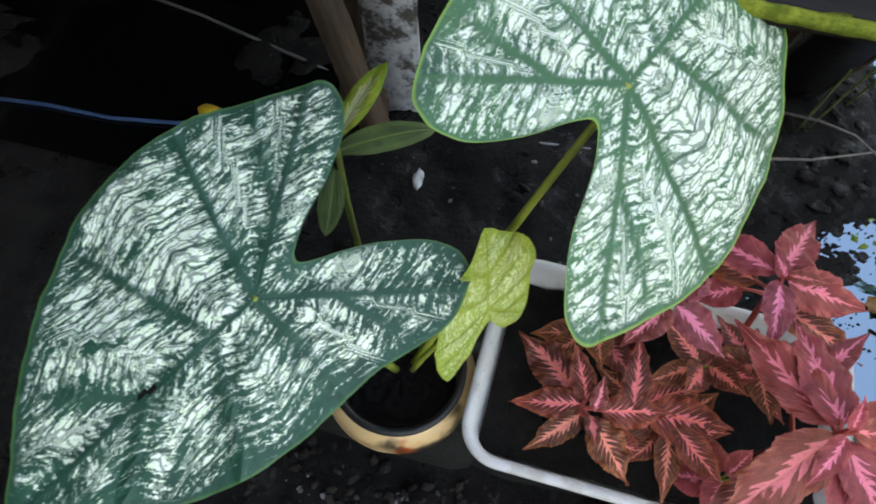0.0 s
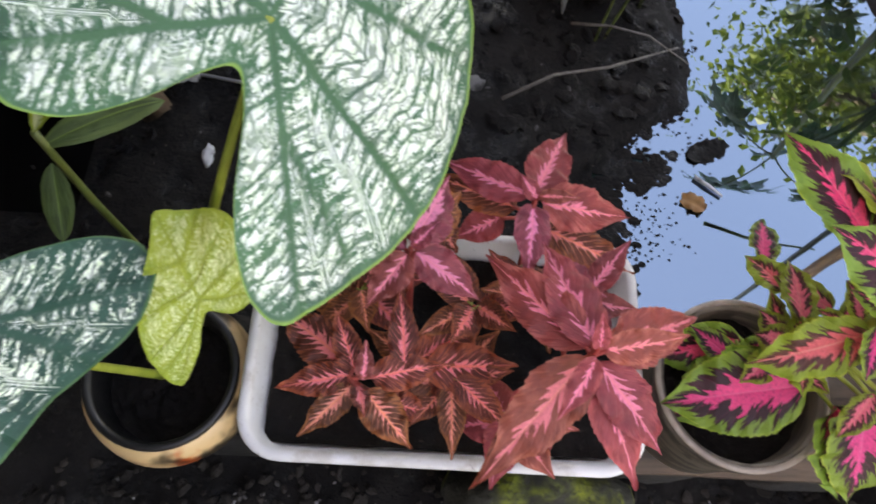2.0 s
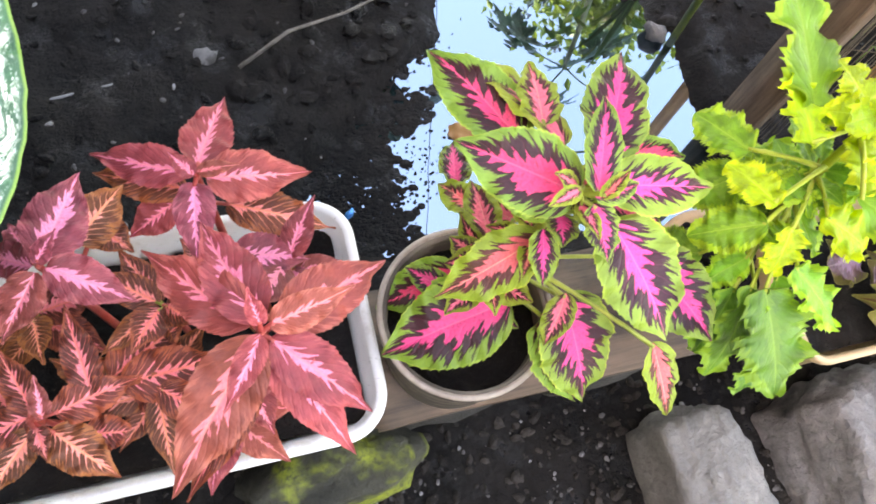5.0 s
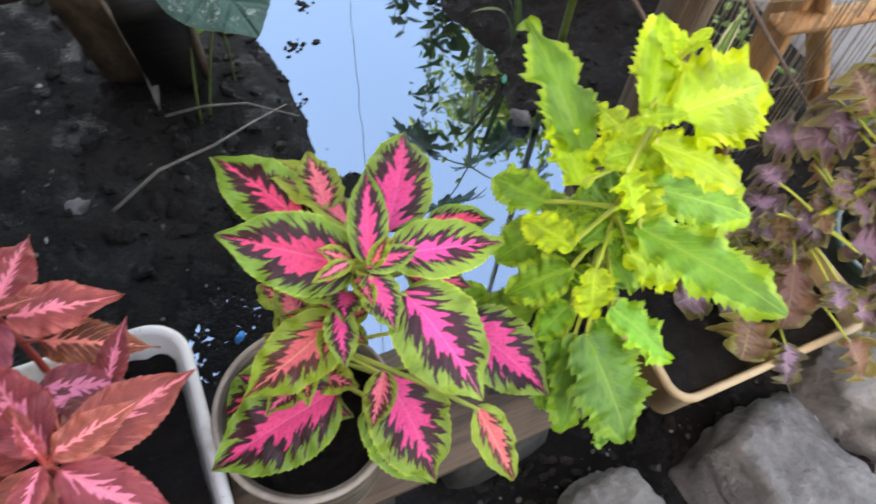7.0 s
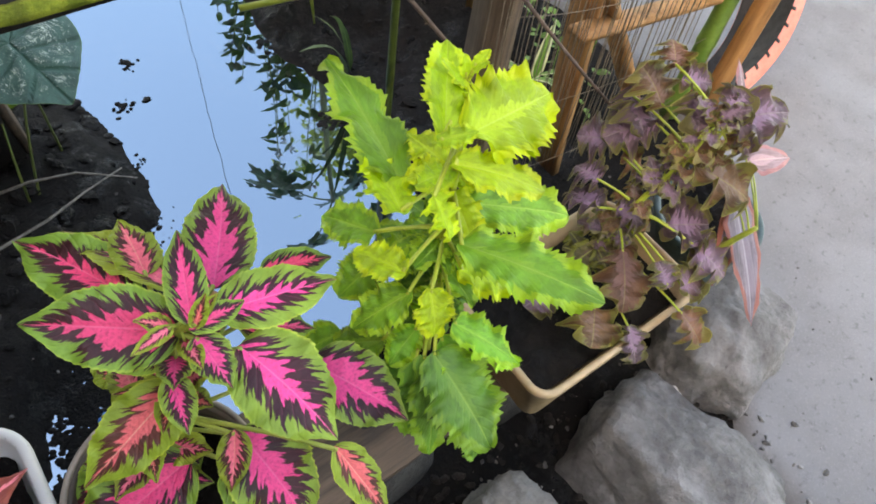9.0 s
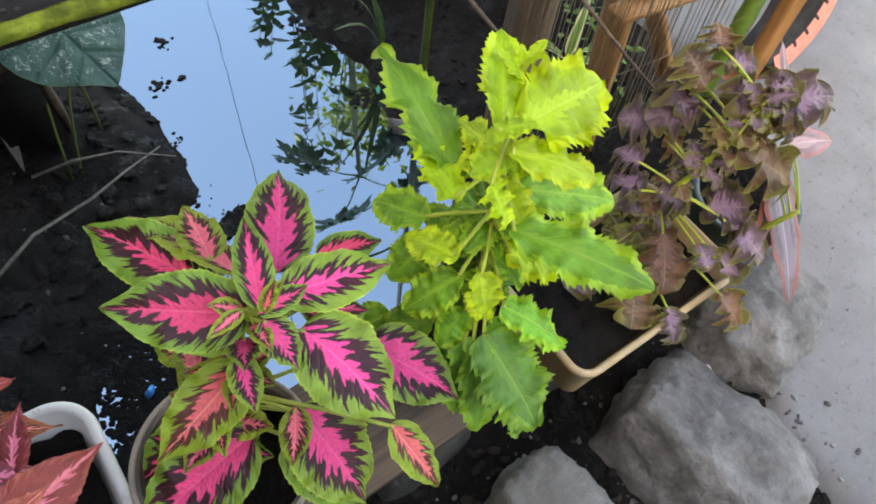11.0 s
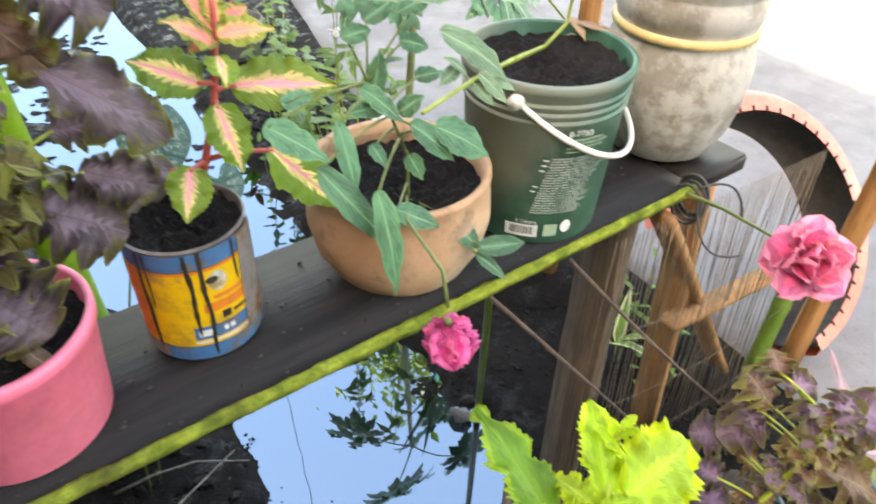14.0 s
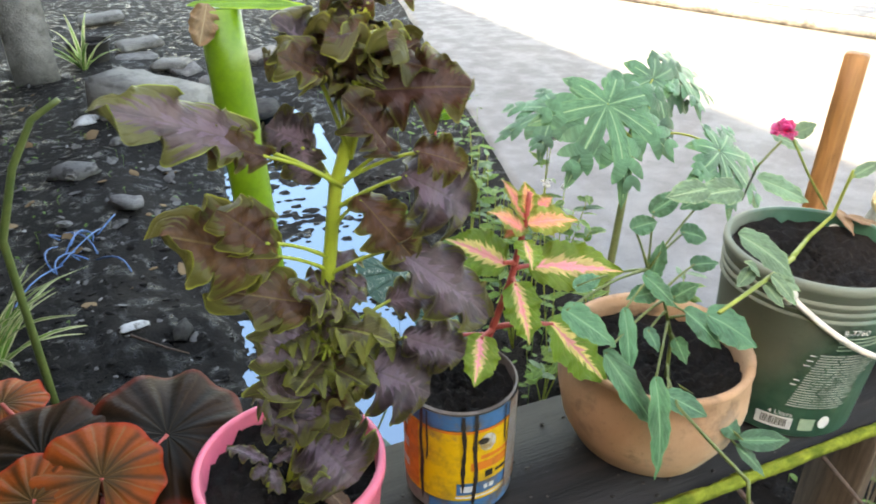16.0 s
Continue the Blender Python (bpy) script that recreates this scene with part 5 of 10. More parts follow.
leaf(pink_coleus, PINK_LEAF, (0.639, 0.328, 0.560), (0.508, 0.313, 0.535), 0.103, "ovate", stalk=(0.620, 0.360, 0.560), tooth=0.07, teeth=19, fold=0.35, wave=0.035)
leaf(pink_coleus, SALMON_LEAF, (0.658, 0.358, 0.645), (0.560, 0.329, 0.615), 0.072, "ovate", tooth=0.07, teeth=19, fold=0.35, wave=0.035, twist=-15)
leaf(pink_coleus, SALMON_LEAF, (0.745, 0.254, 0.600), (0.759, 0.186, 0.550), 0.048, "ovate", stalk=(0.637, 0.362, 0.600), tooth=0.07, teeth=19, fold=0.35, wave=0.035)
leaf(pink_coleus, PINK_LEAF, (0.772, 0.434, 0.620), (0.850, 0.429, 0.600), 0.041, "ovate", stalk=(0.646, 0.364, 0.620), tooth=0.07, teeth=19, fold=0.35, wave=0.035)
leaf(pink_coleus, PINK_LEAF, (0.656, 0.359, 0.660), (0.647, 0.313, 0.645), 0.035, "ovate", tooth=0.07, teeth=19, fold=0.35, wave=0.035)
leaf(pink_coleus, SALMON_LEAF, (0.656, 0.393, 0.600), (0.614, 0.433, 0.580), 0.040, "ovate", stalk=(0.637, 0.362, 0.600), tooth=0.07, teeth=19, fold=0.35, wave=0.035)
leaf(pink_coleus, SALMON_LEAF, (0.652, 0.374, 0.610), (0.606, 0.360, 0.590), 0.037, "ovate", stalk=(0.641, 0.363, 0.608), tooth=0.07, teeth=19, fold=0.35, wave=0.035)
leaf(pink_coleus, SALMON_LEAF, (0.681, 0.315, 0.600), (0.658, 0.274, 0.575), 0.036, "ovate", stalk=(0.637, 0.362, 0.600), tooth=0.07, teeth=19, fold=0.35, wave=0.035)
leaf(pink_coleus, PINK_LEAF, (0.720, 0.374, 0.660), (0.790, 0.354, 0.620), 0.044, "ovate", stalk=(0.660, 0.366, 0.659), tooth=0.07, teeth=19, fold=0.35, wave=0.035)
leaf(pink_coleus, SALMON_LEAF, (0.685, 0.352, 0.725), (0.700, 0.360, 0.750), 0.016, "ovate", stalk=(0.672, 0.368, 0.705), tooth=0.07, teeth=19, fold=0.35, wave=0.035)
leaf(pink_coleus, PINK_LEAF, (0.609, 0.388, 0.505), (0.518, 0.368, 0.485), 0.064, "ovate", stalk=(0.608, 0.355, 0.505), tooth=0.07, teeth=17, fold=0.35, wave=0.05)
leaf(pink_coleus, SALMON_LEAF, (0.627, 0.417, 0.580), (0.602, 0.467, 0.560), 0.042, "ovate", stalk=(0.629, 0.361, 0.580), tooth=0.07, teeth=17, fold=0.35, wave=0.05)
leaf(pink_coleus, SALMON_LEAF, (0.625, 0.381, 0.600), (0.629, 0.445, 0.600), 0.043, "ovate", stalk=(0.636, 0.362, 0.596), tooth=0.07, teeth=17, fold=0.35, wave=0.05)
leaf(pink_coleus, PINK_LEAF, (0.618, 0.457, 0.560), (0.630, 0.515, 0.550), 0.043, "ovate", stalk=(0.620, 0.360, 0.560), tooth=0.07, teeth=17, fold=0.35, wave=0.05)
leaf(pink_coleus, SALMON_LEAF, (0.639, 0.382, 0.560), (0.619, 0.360, 0.550), 0.045, "ovate", stalk=(0.620, 0.360, 0.560), tooth=0.07, teeth=17, fold=0.35, wave=0.05)
leaf(pink_coleus, PINK_LEAF, (0.585, 0.345, 0.475), (0.546, 0.324, 0.460), 0.052, "ovate", stalk=(0.601, 0.352, 0.473), tooth=0.07, teeth=17, fold=0.35, wave=0.05)
leaf(pink_coleus, SALMON_LEAF, (0.677, 0.445, 0.680), (0.683, 0.506, 0.690), 0.050, "ovate", stalk=(0.665, 0.367, 0.679), tooth=0.07, teeth=17, fold=0.35, wave=0.05)
small_leaves(pink_coleus, SALMON_LEAF, (0.620, 0.360, 0.570), 8, 0.05, 0.036, 0, 360, 10, 41, "ovate")
small_leaves(pink_coleus, PINK_LEAF, (0.600, 0.352, 0.510), 8, 0.06, 0.045, 0, 360, 5, 42, "ovate")
small_leaves(pink_coleus, SALMON_LEAF, (0.655, 0.365, 0.630), 6, 0.04, 0.026, 0, 360, 20, 43, "ovate")
leaf(pink_coleus, PINK_LEAF, (0.628, 0.349, 0.550), (0.525, 0.300, 0.500), 0.104, "ovate", stalk=(0.617, 0.359, 0.546), tooth=0.07, teeth=19, fold=0.3, wave=0.05)
leaf(pink_coleus, PINK_LEAF, (0.666, 0.310, 0.560), (0.700, 0.226, 0.500), 0.082, "ovate", stalk=(0.620, 0.360, 0.560), tooth=0.07, teeth=19, fold=0.3, wave=0.05)


small_leaves(pink_coleus, SALMON_LEAF, (0.676, 0.366, 0.716), 5, 0.034, 0.02, 0, 360, 40, 44, "ovate")
small_leaves(pink_coleus, PINK_LEAF, (0.668, 0.366, 0.690), 6, 0.05, 0.032, 0, 360, 15, 45, "ovate")


# ---- the lime coleus ----
lime_coleus = thing("coleus", (0.930, 0.345, 0.430), "bright lime-yellow coleus with saw-toothed leaves", "coleus")
stem(lime_coleus, [(0.930, 0.345, 0.430), (0.940, 0.360, 0.550), (0.950, 0.375, 0.650), (0.958, 0.385, 0.730), (0.965, 0.400, 0.795)], 0.0055, STEM_BRIGHT, 0.6)
leaf(lime_coleus, LIME_LEAF, (0.916, 0.363, 0.795), (0.976, 0.448, 0.818), 0.044, "broad", stalk=(0.964, 0.397, 0.782), stalk_material=STEM_BRIGHT, tooth=0.32, teeth=20, wave=0.1, pucker=0.004, fold=0.8)
leaf(lime_coleus, GREEN_LEAF, (0.906, 0.389, 0.700), (0.918, 0.540, 0.755), 0.069, "broad", stalk=(0.955, 0.381, 0.698), stalk_material=STEM_BRIGHT, tooth=0.32, teeth=20, wave=0.1, pucker=0.004, fold=0.35)
leaf(lime_coleus, LIME_LEAF, (0.931, 0.354, 0.800), (1.041, 0.359, 0.790), 0.089, "broad", stalk=(0.964, 0.398, 0.785), stalk_material=STEM_BRIGHT, tooth=0.32, teeth=20, wave=0.1, pucker=0.004)
leaf(lime_coleus, LIME_LEAF, (0.908, 0.342, 0.790), (0.984, 0.300, 0.765), 0.044, "broad", stalk=(0.963, 0.395, 0.772), stalk_material=STEM_BRIGHT, tooth=0.32, teeth=20, wave=0.1, pucker=0.004)
leaf(lime_coleus, LIME_LEAF, (0.889, 0.339, 0.770), (0.890, 0.304, 0.745), 0.048, "broad", stalk=(0.960, 0.390, 0.750), stalk_material=STEM_BRIGHT, tooth=0.32, teeth=20, wave=0.1, pucker=0.004, twist=-20)
leaf(lime_coleus, GREEN_LEAF, (0.914, 0.321, 0.700), (0.989, 0.206, 0.712), 0.064, "broad", stalk=(0.954, 0.380, 0.690), stalk_material=STEM_BRIGHT, tooth=0.32, teeth=20, wave=0.1, pucker=0.004, arch=0.05)
leaf(lime_coleus, GREEN_LEAF, (0.961, 0.365, 0.680), (1.068, 0.309, 0.650), 0.067, "broad", stalk=(0.953, 0.379, 0.678), stalk_material=STEM_BRIGHT, tooth=0.32, teeth=20, wave=0.1, pucker=0.004)
leaf(lime_coleus, GREEN_LEAF, (0.885, 0.403, 0.640), (0.853, 0.461, 0.625), 0.054, "broad", stalk=(0.949, 0.373, 0.640), stalk_material=STEM_BRIGHT, tooth=0.32, teeth=20, wave=0.1, pucker=0.004)
leaf(lime_coleus, GREEN_LEAF, (0.887, 0.391, 0.620), (0.832, 0.389, 0.580), 0.054, "broad", stalk=(0.946, 0.370, 0.615), stalk_material=STEM_BRIGHT, tooth=0.32, teeth=20, wave=0.1, pucker=0.004)
leaf(lime_coleus, GREEN_LEAF, (0.878, 0.333, 0.630), (0.820, 0.351, 0.590), 0.051, "broad", stalk=(0.947, 0.370, 0.620), stalk_material=STEM_BRIGHT, tooth=0.32, teeth=20, wave=0.1, pucker=0.004)
leaf(lime_coleus, SHADED_GREEN_LEAF, (0.870, 0.281, 0.600), (0.886, 0.182, 0.540), 0.086, "broad", stalk=(0.943, 0.364, 0.580), stalk_material=STEM_BRIGHT, tooth=0.32, teeth=20, wave=0.1, pucker=0.004)
leaf(lime_coleus, SHADED_GREEN_LEAF, (0.864, 0.286, 0.590), (0.846, 0.213, 0.500), 0.051, "broad", stalk=(0.942, 0.363, 0.570), stalk_material=STEM_BRIGHT, tooth=0.32, teeth=20, wave=0.1, pucker=0.004)
leaf(lime_coleus, SHADED_GREEN_LEAF, (0.860, 0.292, 0.570), (0.834, 0.243, 0.500), 0.060, "broad", stalk=(0.940, 0.360, 0.550), stalk_material=STEM_BRIGHT, tooth=0.32, teeth=20, wave=0.1, pucker=0.004)
leaf(lime_coleus, GREEN_LEAF, (0.885, 0.289, 0.600), (0.896, 0.228, 0.550), 0.051, "broad", stalk=(0.944, 0.365, 0.585), stalk_material=STEM_BRIGHT, tooth=0.32, teeth=20, wave=0.1, pucker=0.004)
leaf(lime_coleus, GREEN_LEAF, (0.901, 0.292, 0.610), (0.956, 0.235, 0.570), 0.054, "broad", stalk=(0.944, 0.367, 0.595), stalk_material=STEM_BRIGHT, tooth=0.32, teeth=20, wave=0.1, pucker=0.004)
leaf(lime_coleus, LIME_LEAF, (0.929, 0.325, 0.640), (0.989, 0.294, 0.610), 0.056, "broad", stalk=(0.948, 0.372, 0.630), stalk_material=STEM_BRIGHT, tooth=0.32, teeth=20, wave=0.1, pucker=0.004)
leaf(lime_coleus, GREEN_LEAF, (0.830, 0.381, 0.520), (0.782, 0.395, 0.500), 0.050, "broad", stalk=(0.937, 0.355, 0.514), stalk_material=STEM_BRIGHT, tooth=0.32, teeth=20, wave=0.1, pucker=0.004)
leaf(lime_coleus, SHADED_GREEN_LEAF, (0.888, 0.235, 0.530), (0.888, 0.191, 0.460), 0.038, "broad", stalk=(0.936, 0.355, 0.508), stalk_material=STEM_BRIGHT, tooth=0.32, teeth=20, wave=0.1, pucker=0.004)
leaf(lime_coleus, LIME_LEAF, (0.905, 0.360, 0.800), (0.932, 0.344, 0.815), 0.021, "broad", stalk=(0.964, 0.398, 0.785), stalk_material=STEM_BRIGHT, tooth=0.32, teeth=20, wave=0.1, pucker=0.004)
leaf(lime_coleus, SHADED_GREEN_LEAF, (0.865, 0.311, 0.530), (0.831, 0.296, 0.510), 0.059, "broad", stalk=(0.938, 0.356, 0.520), stalk_material=STEM_BRIGHT, tooth=0.32, teeth=20, wave=0.1, pucker=0.004)
leaf(lime_coleus, GREEN_LEAF, (0.859, 0.339, 0.540), (0.812, 0.375, 0.520), 0.049, "broad", stalk=(0.939, 0.358, 0.532), stalk_material=STEM_BRIGHT, tooth=0.32, teeth=20, wave=0.1, pucker=0.004)
leaf(lime_coleus, LIME_LEAF, (0.876, 0.341, 0.655), (0.854, 0.395, 0.650), 0.044, "broad", stalk=(0.950, 0.374, 0.645), stalk_material=STEM_BRIGHT, tooth=0.32, teeth=20, wave=0.1, pucker=0.004)
leaf(lime_coleus, GREEN_LEAF, (0.879, 0.314, 0.610), (0.907, 0.325, 0.625), 0.045, "broad", stalk=(0.944, 0.367, 0.595), stalk_material=STEM_BRIGHT, tooth=0.32, teeth=20, wave=0.1, pucker=0.004)
leaf(lime_coleus, LIME_LEAF, (0.886, 0.368, 0.710), (0.896, 0.438, 0.720), 0.048, "broad", stalk=(0.955, 0.382, 0.702), stalk_material=STEM_BRIGHT, tooth=0.32, teeth=20, wave=0.1, pucker=0.004)
leaf(lime_coleus, GREEN_LEAF, (0.881, 0.318, 0.580), (0.838, 0.309, 0.560), 0.039, "broad", stalk=(0.942, 0.362, 0.565), stalk_material=STEM_BRIGHT, tooth=0.32, teeth=20, wave=0.1, pucker=0.004)
leaf(lime_coleus, LIME_LEAF, (0.892, 0.322, 0.640), (0.885, 0.289, 0.600), 0.047, "broad", stalk=(0.948, 0.371, 0.625), stalk_material=STEM_BRIGHT, tooth=0.32, teeth=20, wave=0.1, pucker=0.004)
small_leaves(lime_coleus, GREEN_LEAF, (0.950, 0.375, 0.600), 10, 0.06, 0.045, 0, 360, 5, 17, "broad", stalk_material=STEM_BRIGHT, tooth=0.34, teeth=16, wave=0.1, pucker=0.006)
small_leaves(lime_coleus, LIME_LEAF, (0.955, 0.385, 0.700), 7, 0.05, 0.04, 0, 360, 20, 18, "broad", stalk_material=STEM_BRIGHT, tooth=0.34, teeth=16, wave=0.1, pucker=0.006)
small_leaves(lime_coleus, GREEN_LEAF, (0.945, 0.375, 0.630), 9, 0.045, 0.03, 0, 360, 25, 7, "broad", stalk_material=STEM_BRIGHT, tooth=0.24, teeth=11, wave=0.06)
small_leaves(lime_coleus, SHADED_GREEN_LEAF, (0.935, 0.360, 0.550), 9, 0.05, 0.034, 0, 360, 10, 8, "broad", stalk_material=STEM_BRIGHT, tooth=0.2, teeth=11, wave=0.06)
small_leaves(lime_coleus, LIME_LEAF, (0.965, 0.400, 0.800), 5, 0.026, 0.014, 0, 360, 50, 9, "broad", stalk_material=STEM_BRIGHT, tooth=0.16, teeth=9, wave=0.06)


# ---- the plum coleus in the planter box ----
plum_coleus = thing("coleus", (1.200, 0.330, 0.415), "straggly plum and bronze coleus with frilled leaves", "coleus")
stem(plum_coleus, [(1.200, 0.330, 0.415), (1.225, 0.335, 0.470), (1.250, 0.330, 0.530), (1.290, 0.320, 0.600), (1.310, 0.320, 0.660)], 0.005, STEM_BRIGHT, 0.6)
leaf(plum_coleus, PALE_PLUM_LEAF, (1.306, 0.385, 0.600), (1.243, 0.418, 0.580), 0.083, "oak", stalk=(1.290, 0.320, 0.600), stalk_material=STEM_BRIGHT, stalk_r=0.0016, lobes=0.46, wave=0.16, pucker=0.012, teeth=0)
leaf(plum_coleus, TAN_BRONZE_LEAF, (1.309, 0.390, 0.620), (1.305, 0.438, 0.660), 0.091, "oak", stalk=(1.296, 0.320, 0.618), stalk_material=STEM_BRIGHT, stalk_r=0.0016, lobes=0.46, wave=0.16, pucker=0.012, teeth=0)
leaf(plum_coleus, PALE_PLUM_LEAF, (1.308, 0.384, 0.670), (1.341, 0.361, 0.670), 0.065, "oak", stalk=(1.310, 0.320, 0.660), stalk_material=STEM_BRIGHT, stalk_r=0.0016, lobes=0.46, wave=0.16, pucker=0.012, teeth=0)
leaf(plum_coleus, TAN_BRONZE_LEAF, (1.305, 0.397, 0.680), (1.319, 0.421, 0.700), 0.065, "oak", stalk=(1.310, 0.320, 0.660), stalk_material=STEM_BRIGHT, stalk_r=0.0016, lobes=0.46, wave=0.16, pucker=0.012, teeth=0)
leaf(plum_coleus, PALE_PLUM_LEAF, (1.312, 0.318, 0.660), (1.405, 0.277, 0.660), 0.082, "oak", stalk_material=STEM_BRIGHT, stalk_r=0.0016, lobes=0.46, wave=0.16, pucker=0.012, teeth=0)
leaf(plum_coleus, PALE_PLUM_LEAF, (1.314, 0.317, 0.670), (1.354, 0.321, 0.680), 0.065, "oak", stalk=(1.310, 0.320, 0.660), stalk_material=STEM_BRIGHT, stalk_r=0.0016, lobes=0.46, wave=0.16, pucker=0.012, teeth=0)
leaf(plum_coleus, TAN_BRONZE_LEAF, (1.290, 0.312, 0.600), (1.351, 0.240, 0.570), 0.106, "oak", stalk=(1.290, 0.320, 0.600), stalk_material=STEM_BRIGHT, stalk_r=0.0016, lobes=0.46, wave=0.16, pucker=0.012, teeth=0)
leaf(plum_coleus, PALE_PLUM_LEAF, (1.335, 0.305, 0.640), (1.348, 0.275, 0.620), 0.072, "oak", stalk=(1.303, 0.320, 0.639), stalk_material=STEM_BRIGHT, stalk_r=0.0016, lobes=0.46, wave=0.16, pucker=0.012, teeth=0)
leaf(plum_coleus, PALE_PLUM_LEAF, (1.261, 0.288, 0.520), (1.316, 0.255, 0.520), 0.105, "oak", stalk=(1.245, 0.331, 0.518), stalk_material=STEM_BRIGHT, stalk_r=0.0016, lobes=0.46, wave=0.16, pucker=0.012, teeth=0)
leaf(plum_coleus, PALE_PLUM_LEAF, (1.270, 0.251, 0.520), (1.294, 0.195, 0.500), 0.100, "oak", stalk=(1.245, 0.331, 0.518), stalk_material=STEM_BRIGHT, stalk_r=0.0016, lobes=0.46, wave=0.16, pucker=0.012, teeth=0)
leaf(plum_coleus, PALE_PLUM_LEAF, (1.215, 0.338, 0.530), (1.244, 0.308, 0.520), 0.059, "oak", stalk=(1.245, 0.331, 0.518), stalk_material=STEM_BRIGHT, stalk_r=0.0016, lobes=0.46, wave=0.16, pucker=0.012, teeth=0)
leaf(plum_coleus, TAN_BRONZE_LEAF, (1.201, 0.298, 0.500), (1.154, 0.231, 0.480), 0.092, "oak", stalk=(1.234, 0.333, 0.491), stalk_material=STEM_BRIGHT, stalk_r=0.0016, lobes=0.46, wave=0.16, pucker=0.012, teeth=0)
leaf(plum_coleus, TAN_BRONZE_LEAF, (1.139, 0.266, 0.455), (1.099, 0.227, 0.450), 0.097, "oak", stalk=(1.202, 0.331, 0.420), stalk_material=STEM_BRIGHT, stalk_r=0.0016, lobes=0.46, wave=0.16, pucker=0.012, teeth=0)
leaf(plum_coleus, PALE_PLUM_LEAF, (1.157, 0.221, 0.455), (1.150, 0.181, 0.420), 0.058, "oak", stalk=(1.204, 0.331, 0.423), stalk_material=STEM_BRIGHT, stalk_r=0.0016, lobes=0.46, wave=0.16, pucker=0.012, teeth=0)
leaf(plum_coleus, PALE_PLUM_LEAF, (1.209, 0.223, 0.500), (1.211, 0.252, 0.520), 0.056, "oak", stalk=(1.236, 0.333, 0.497), stalk_material=STEM_BRIGHT, stalk_r=0.0016, lobes=0.46, wave=0.16, pucker=0.012, teeth=0)
leaf(plum_coleus, PALE_PLUM_LEAF, (1.222, 0.215, 0.500), (1.261, 0.211, 0.500), 0.064, "oak", stalk=(1.238, 0.333, 0.500), stalk_material=STEM_BRIGHT, stalk_r=0.0016, lobes=0.46, wave=0.16, pucker=0.012, teeth=0)
leaf(plum_coleus, TAN_BRONZE_LEAF, (1.220, 0.196, 0.470), (1.235, 0.152, 0.440), 0.069, "oak", stalk=(1.220, 0.334, 0.459), stalk_material=STEM_BRIGHT, stalk_r=0.0016, lobes=0.46, wave=0.16, pucker=0.012, teeth=0)
leaf(plum_coleus, PALE_PLUM_LEAF, (1.272, 0.410, 0.560), (1.240, 0.450, 0.550), 0.086, "oak", stalk=(1.264, 0.327, 0.554), stalk_material=STEM_BRIGHT, stalk_r=0.0016, lobes=0.46, wave=0.16, pucker=0.012, teeth=0)
leaf(plum_coleus, PALE_PLUM_LEAF, (1.220, 0.380, 0.540), (1.214, 0.418, 0.540), 0.083, "oak", stalk=(1.248, 0.331, 0.524), stalk_material=STEM_BRIGHT, stalk_r=0.0016, lobes=0.46, wave=0.16, pucker=0.012, teeth=0)
leaf(plum_coleus, PALE_PLUM_LEAF, (1.195, 0.350, 0.530), (1.196, 0.401, 0.520), 0.077, "oak", stalk=(1.241, 0.332, 0.509), stalk_material=STEM_BRIGHT, stalk_r=0.0016, lobes=0.46, wave=0.16, pucker=0.012, teeth=0)
leaf(plum_coleus, PALE_PLUM_LEAF, (1.094, 0.313, 0.470), (1.058, 0.312, 0.460), 0.069, "oak", stalk=(1.202, 0.331, 0.420), stalk_material=STEM_BRIGHT, stalk_r=0.0016, lobes=0.46, wave=0.16, pucker=0.012, teeth=0)
leaf(plum_coleus, PALE_PLUM_LEAF, (1.139, 0.295, 0.470), (1.103, 0.285, 0.460), 0.069, "oak", stalk=(1.209, 0.332, 0.434), stalk_material=STEM_BRIGHT, stalk_r=0.0016, lobes=0.46, wave=0.16, pucker=0.012, teeth=0)
leaf(plum_coleus, TAN_BRONZE_LEAF, (1.257, 0.385, 0.560), (1.280, 0.359, 0.550), 0.065, "oak", stalk=(1.262, 0.327, 0.551), stalk_material=STEM_BRIGHT, stalk_r=0.0016, lobes=0.46, wave=0.16, pucker=0.012, teeth=0)
leaf(plum_coleus, PALE_PLUM_LEAF, (1.302, 0.434, 0.610), (1.274, 0.380, 0.600), 0.093, "oak", stalk=(1.293, 0.320, 0.609), stalk_material=STEM_BRIGHT, stalk_r=0.0016, lobes=0.46, wave=0.16, pucker=0.012, teeth=0)
leaf(plum_coleus, PALE_PLUM_LEAF, (1.317, 0.358, 0.660), (1.287, 0.322, 0.650), 0.076, "oak", stalk=(1.310, 0.320, 0.660), stalk_material=STEM_BRIGHT, stalk_r=0.0016, lobes=0.46, wave=0.16, pucker=0.012, teeth=0)
small_leaves(plum_coleus, PALE_PLUM_LEAF, (1.300, 0.320, 0.650), 8, 0.03, 0.024, 0, 360, 30, 11, "oak", stalk_material=STEM_BRIGHT, lobes=0.46, wave=0.16, pucker=0.012, teeth=0)
small_leaves(plum_coleus, TAN_BRONZE_LEAF, (1.240, 0.330, 0.520), 8, 0.035, 0.028, 0, 360, 10, 12, "oak", stalk_material=STEM_BRIGHT, lobes=0.46, wave=0.16, pucker=0.012, teeth=0)
small_leaves(plum_coleus, PALE_PLUM_LEAF, (1.225, 0.335, 0.470), 9, 0.04, 0.034, 0, 360, 15, 50, "oak", stalk_material=STEM_BRIGHT, lobes=0.46, wave=0.16, pucker=0.012, teeth=0)
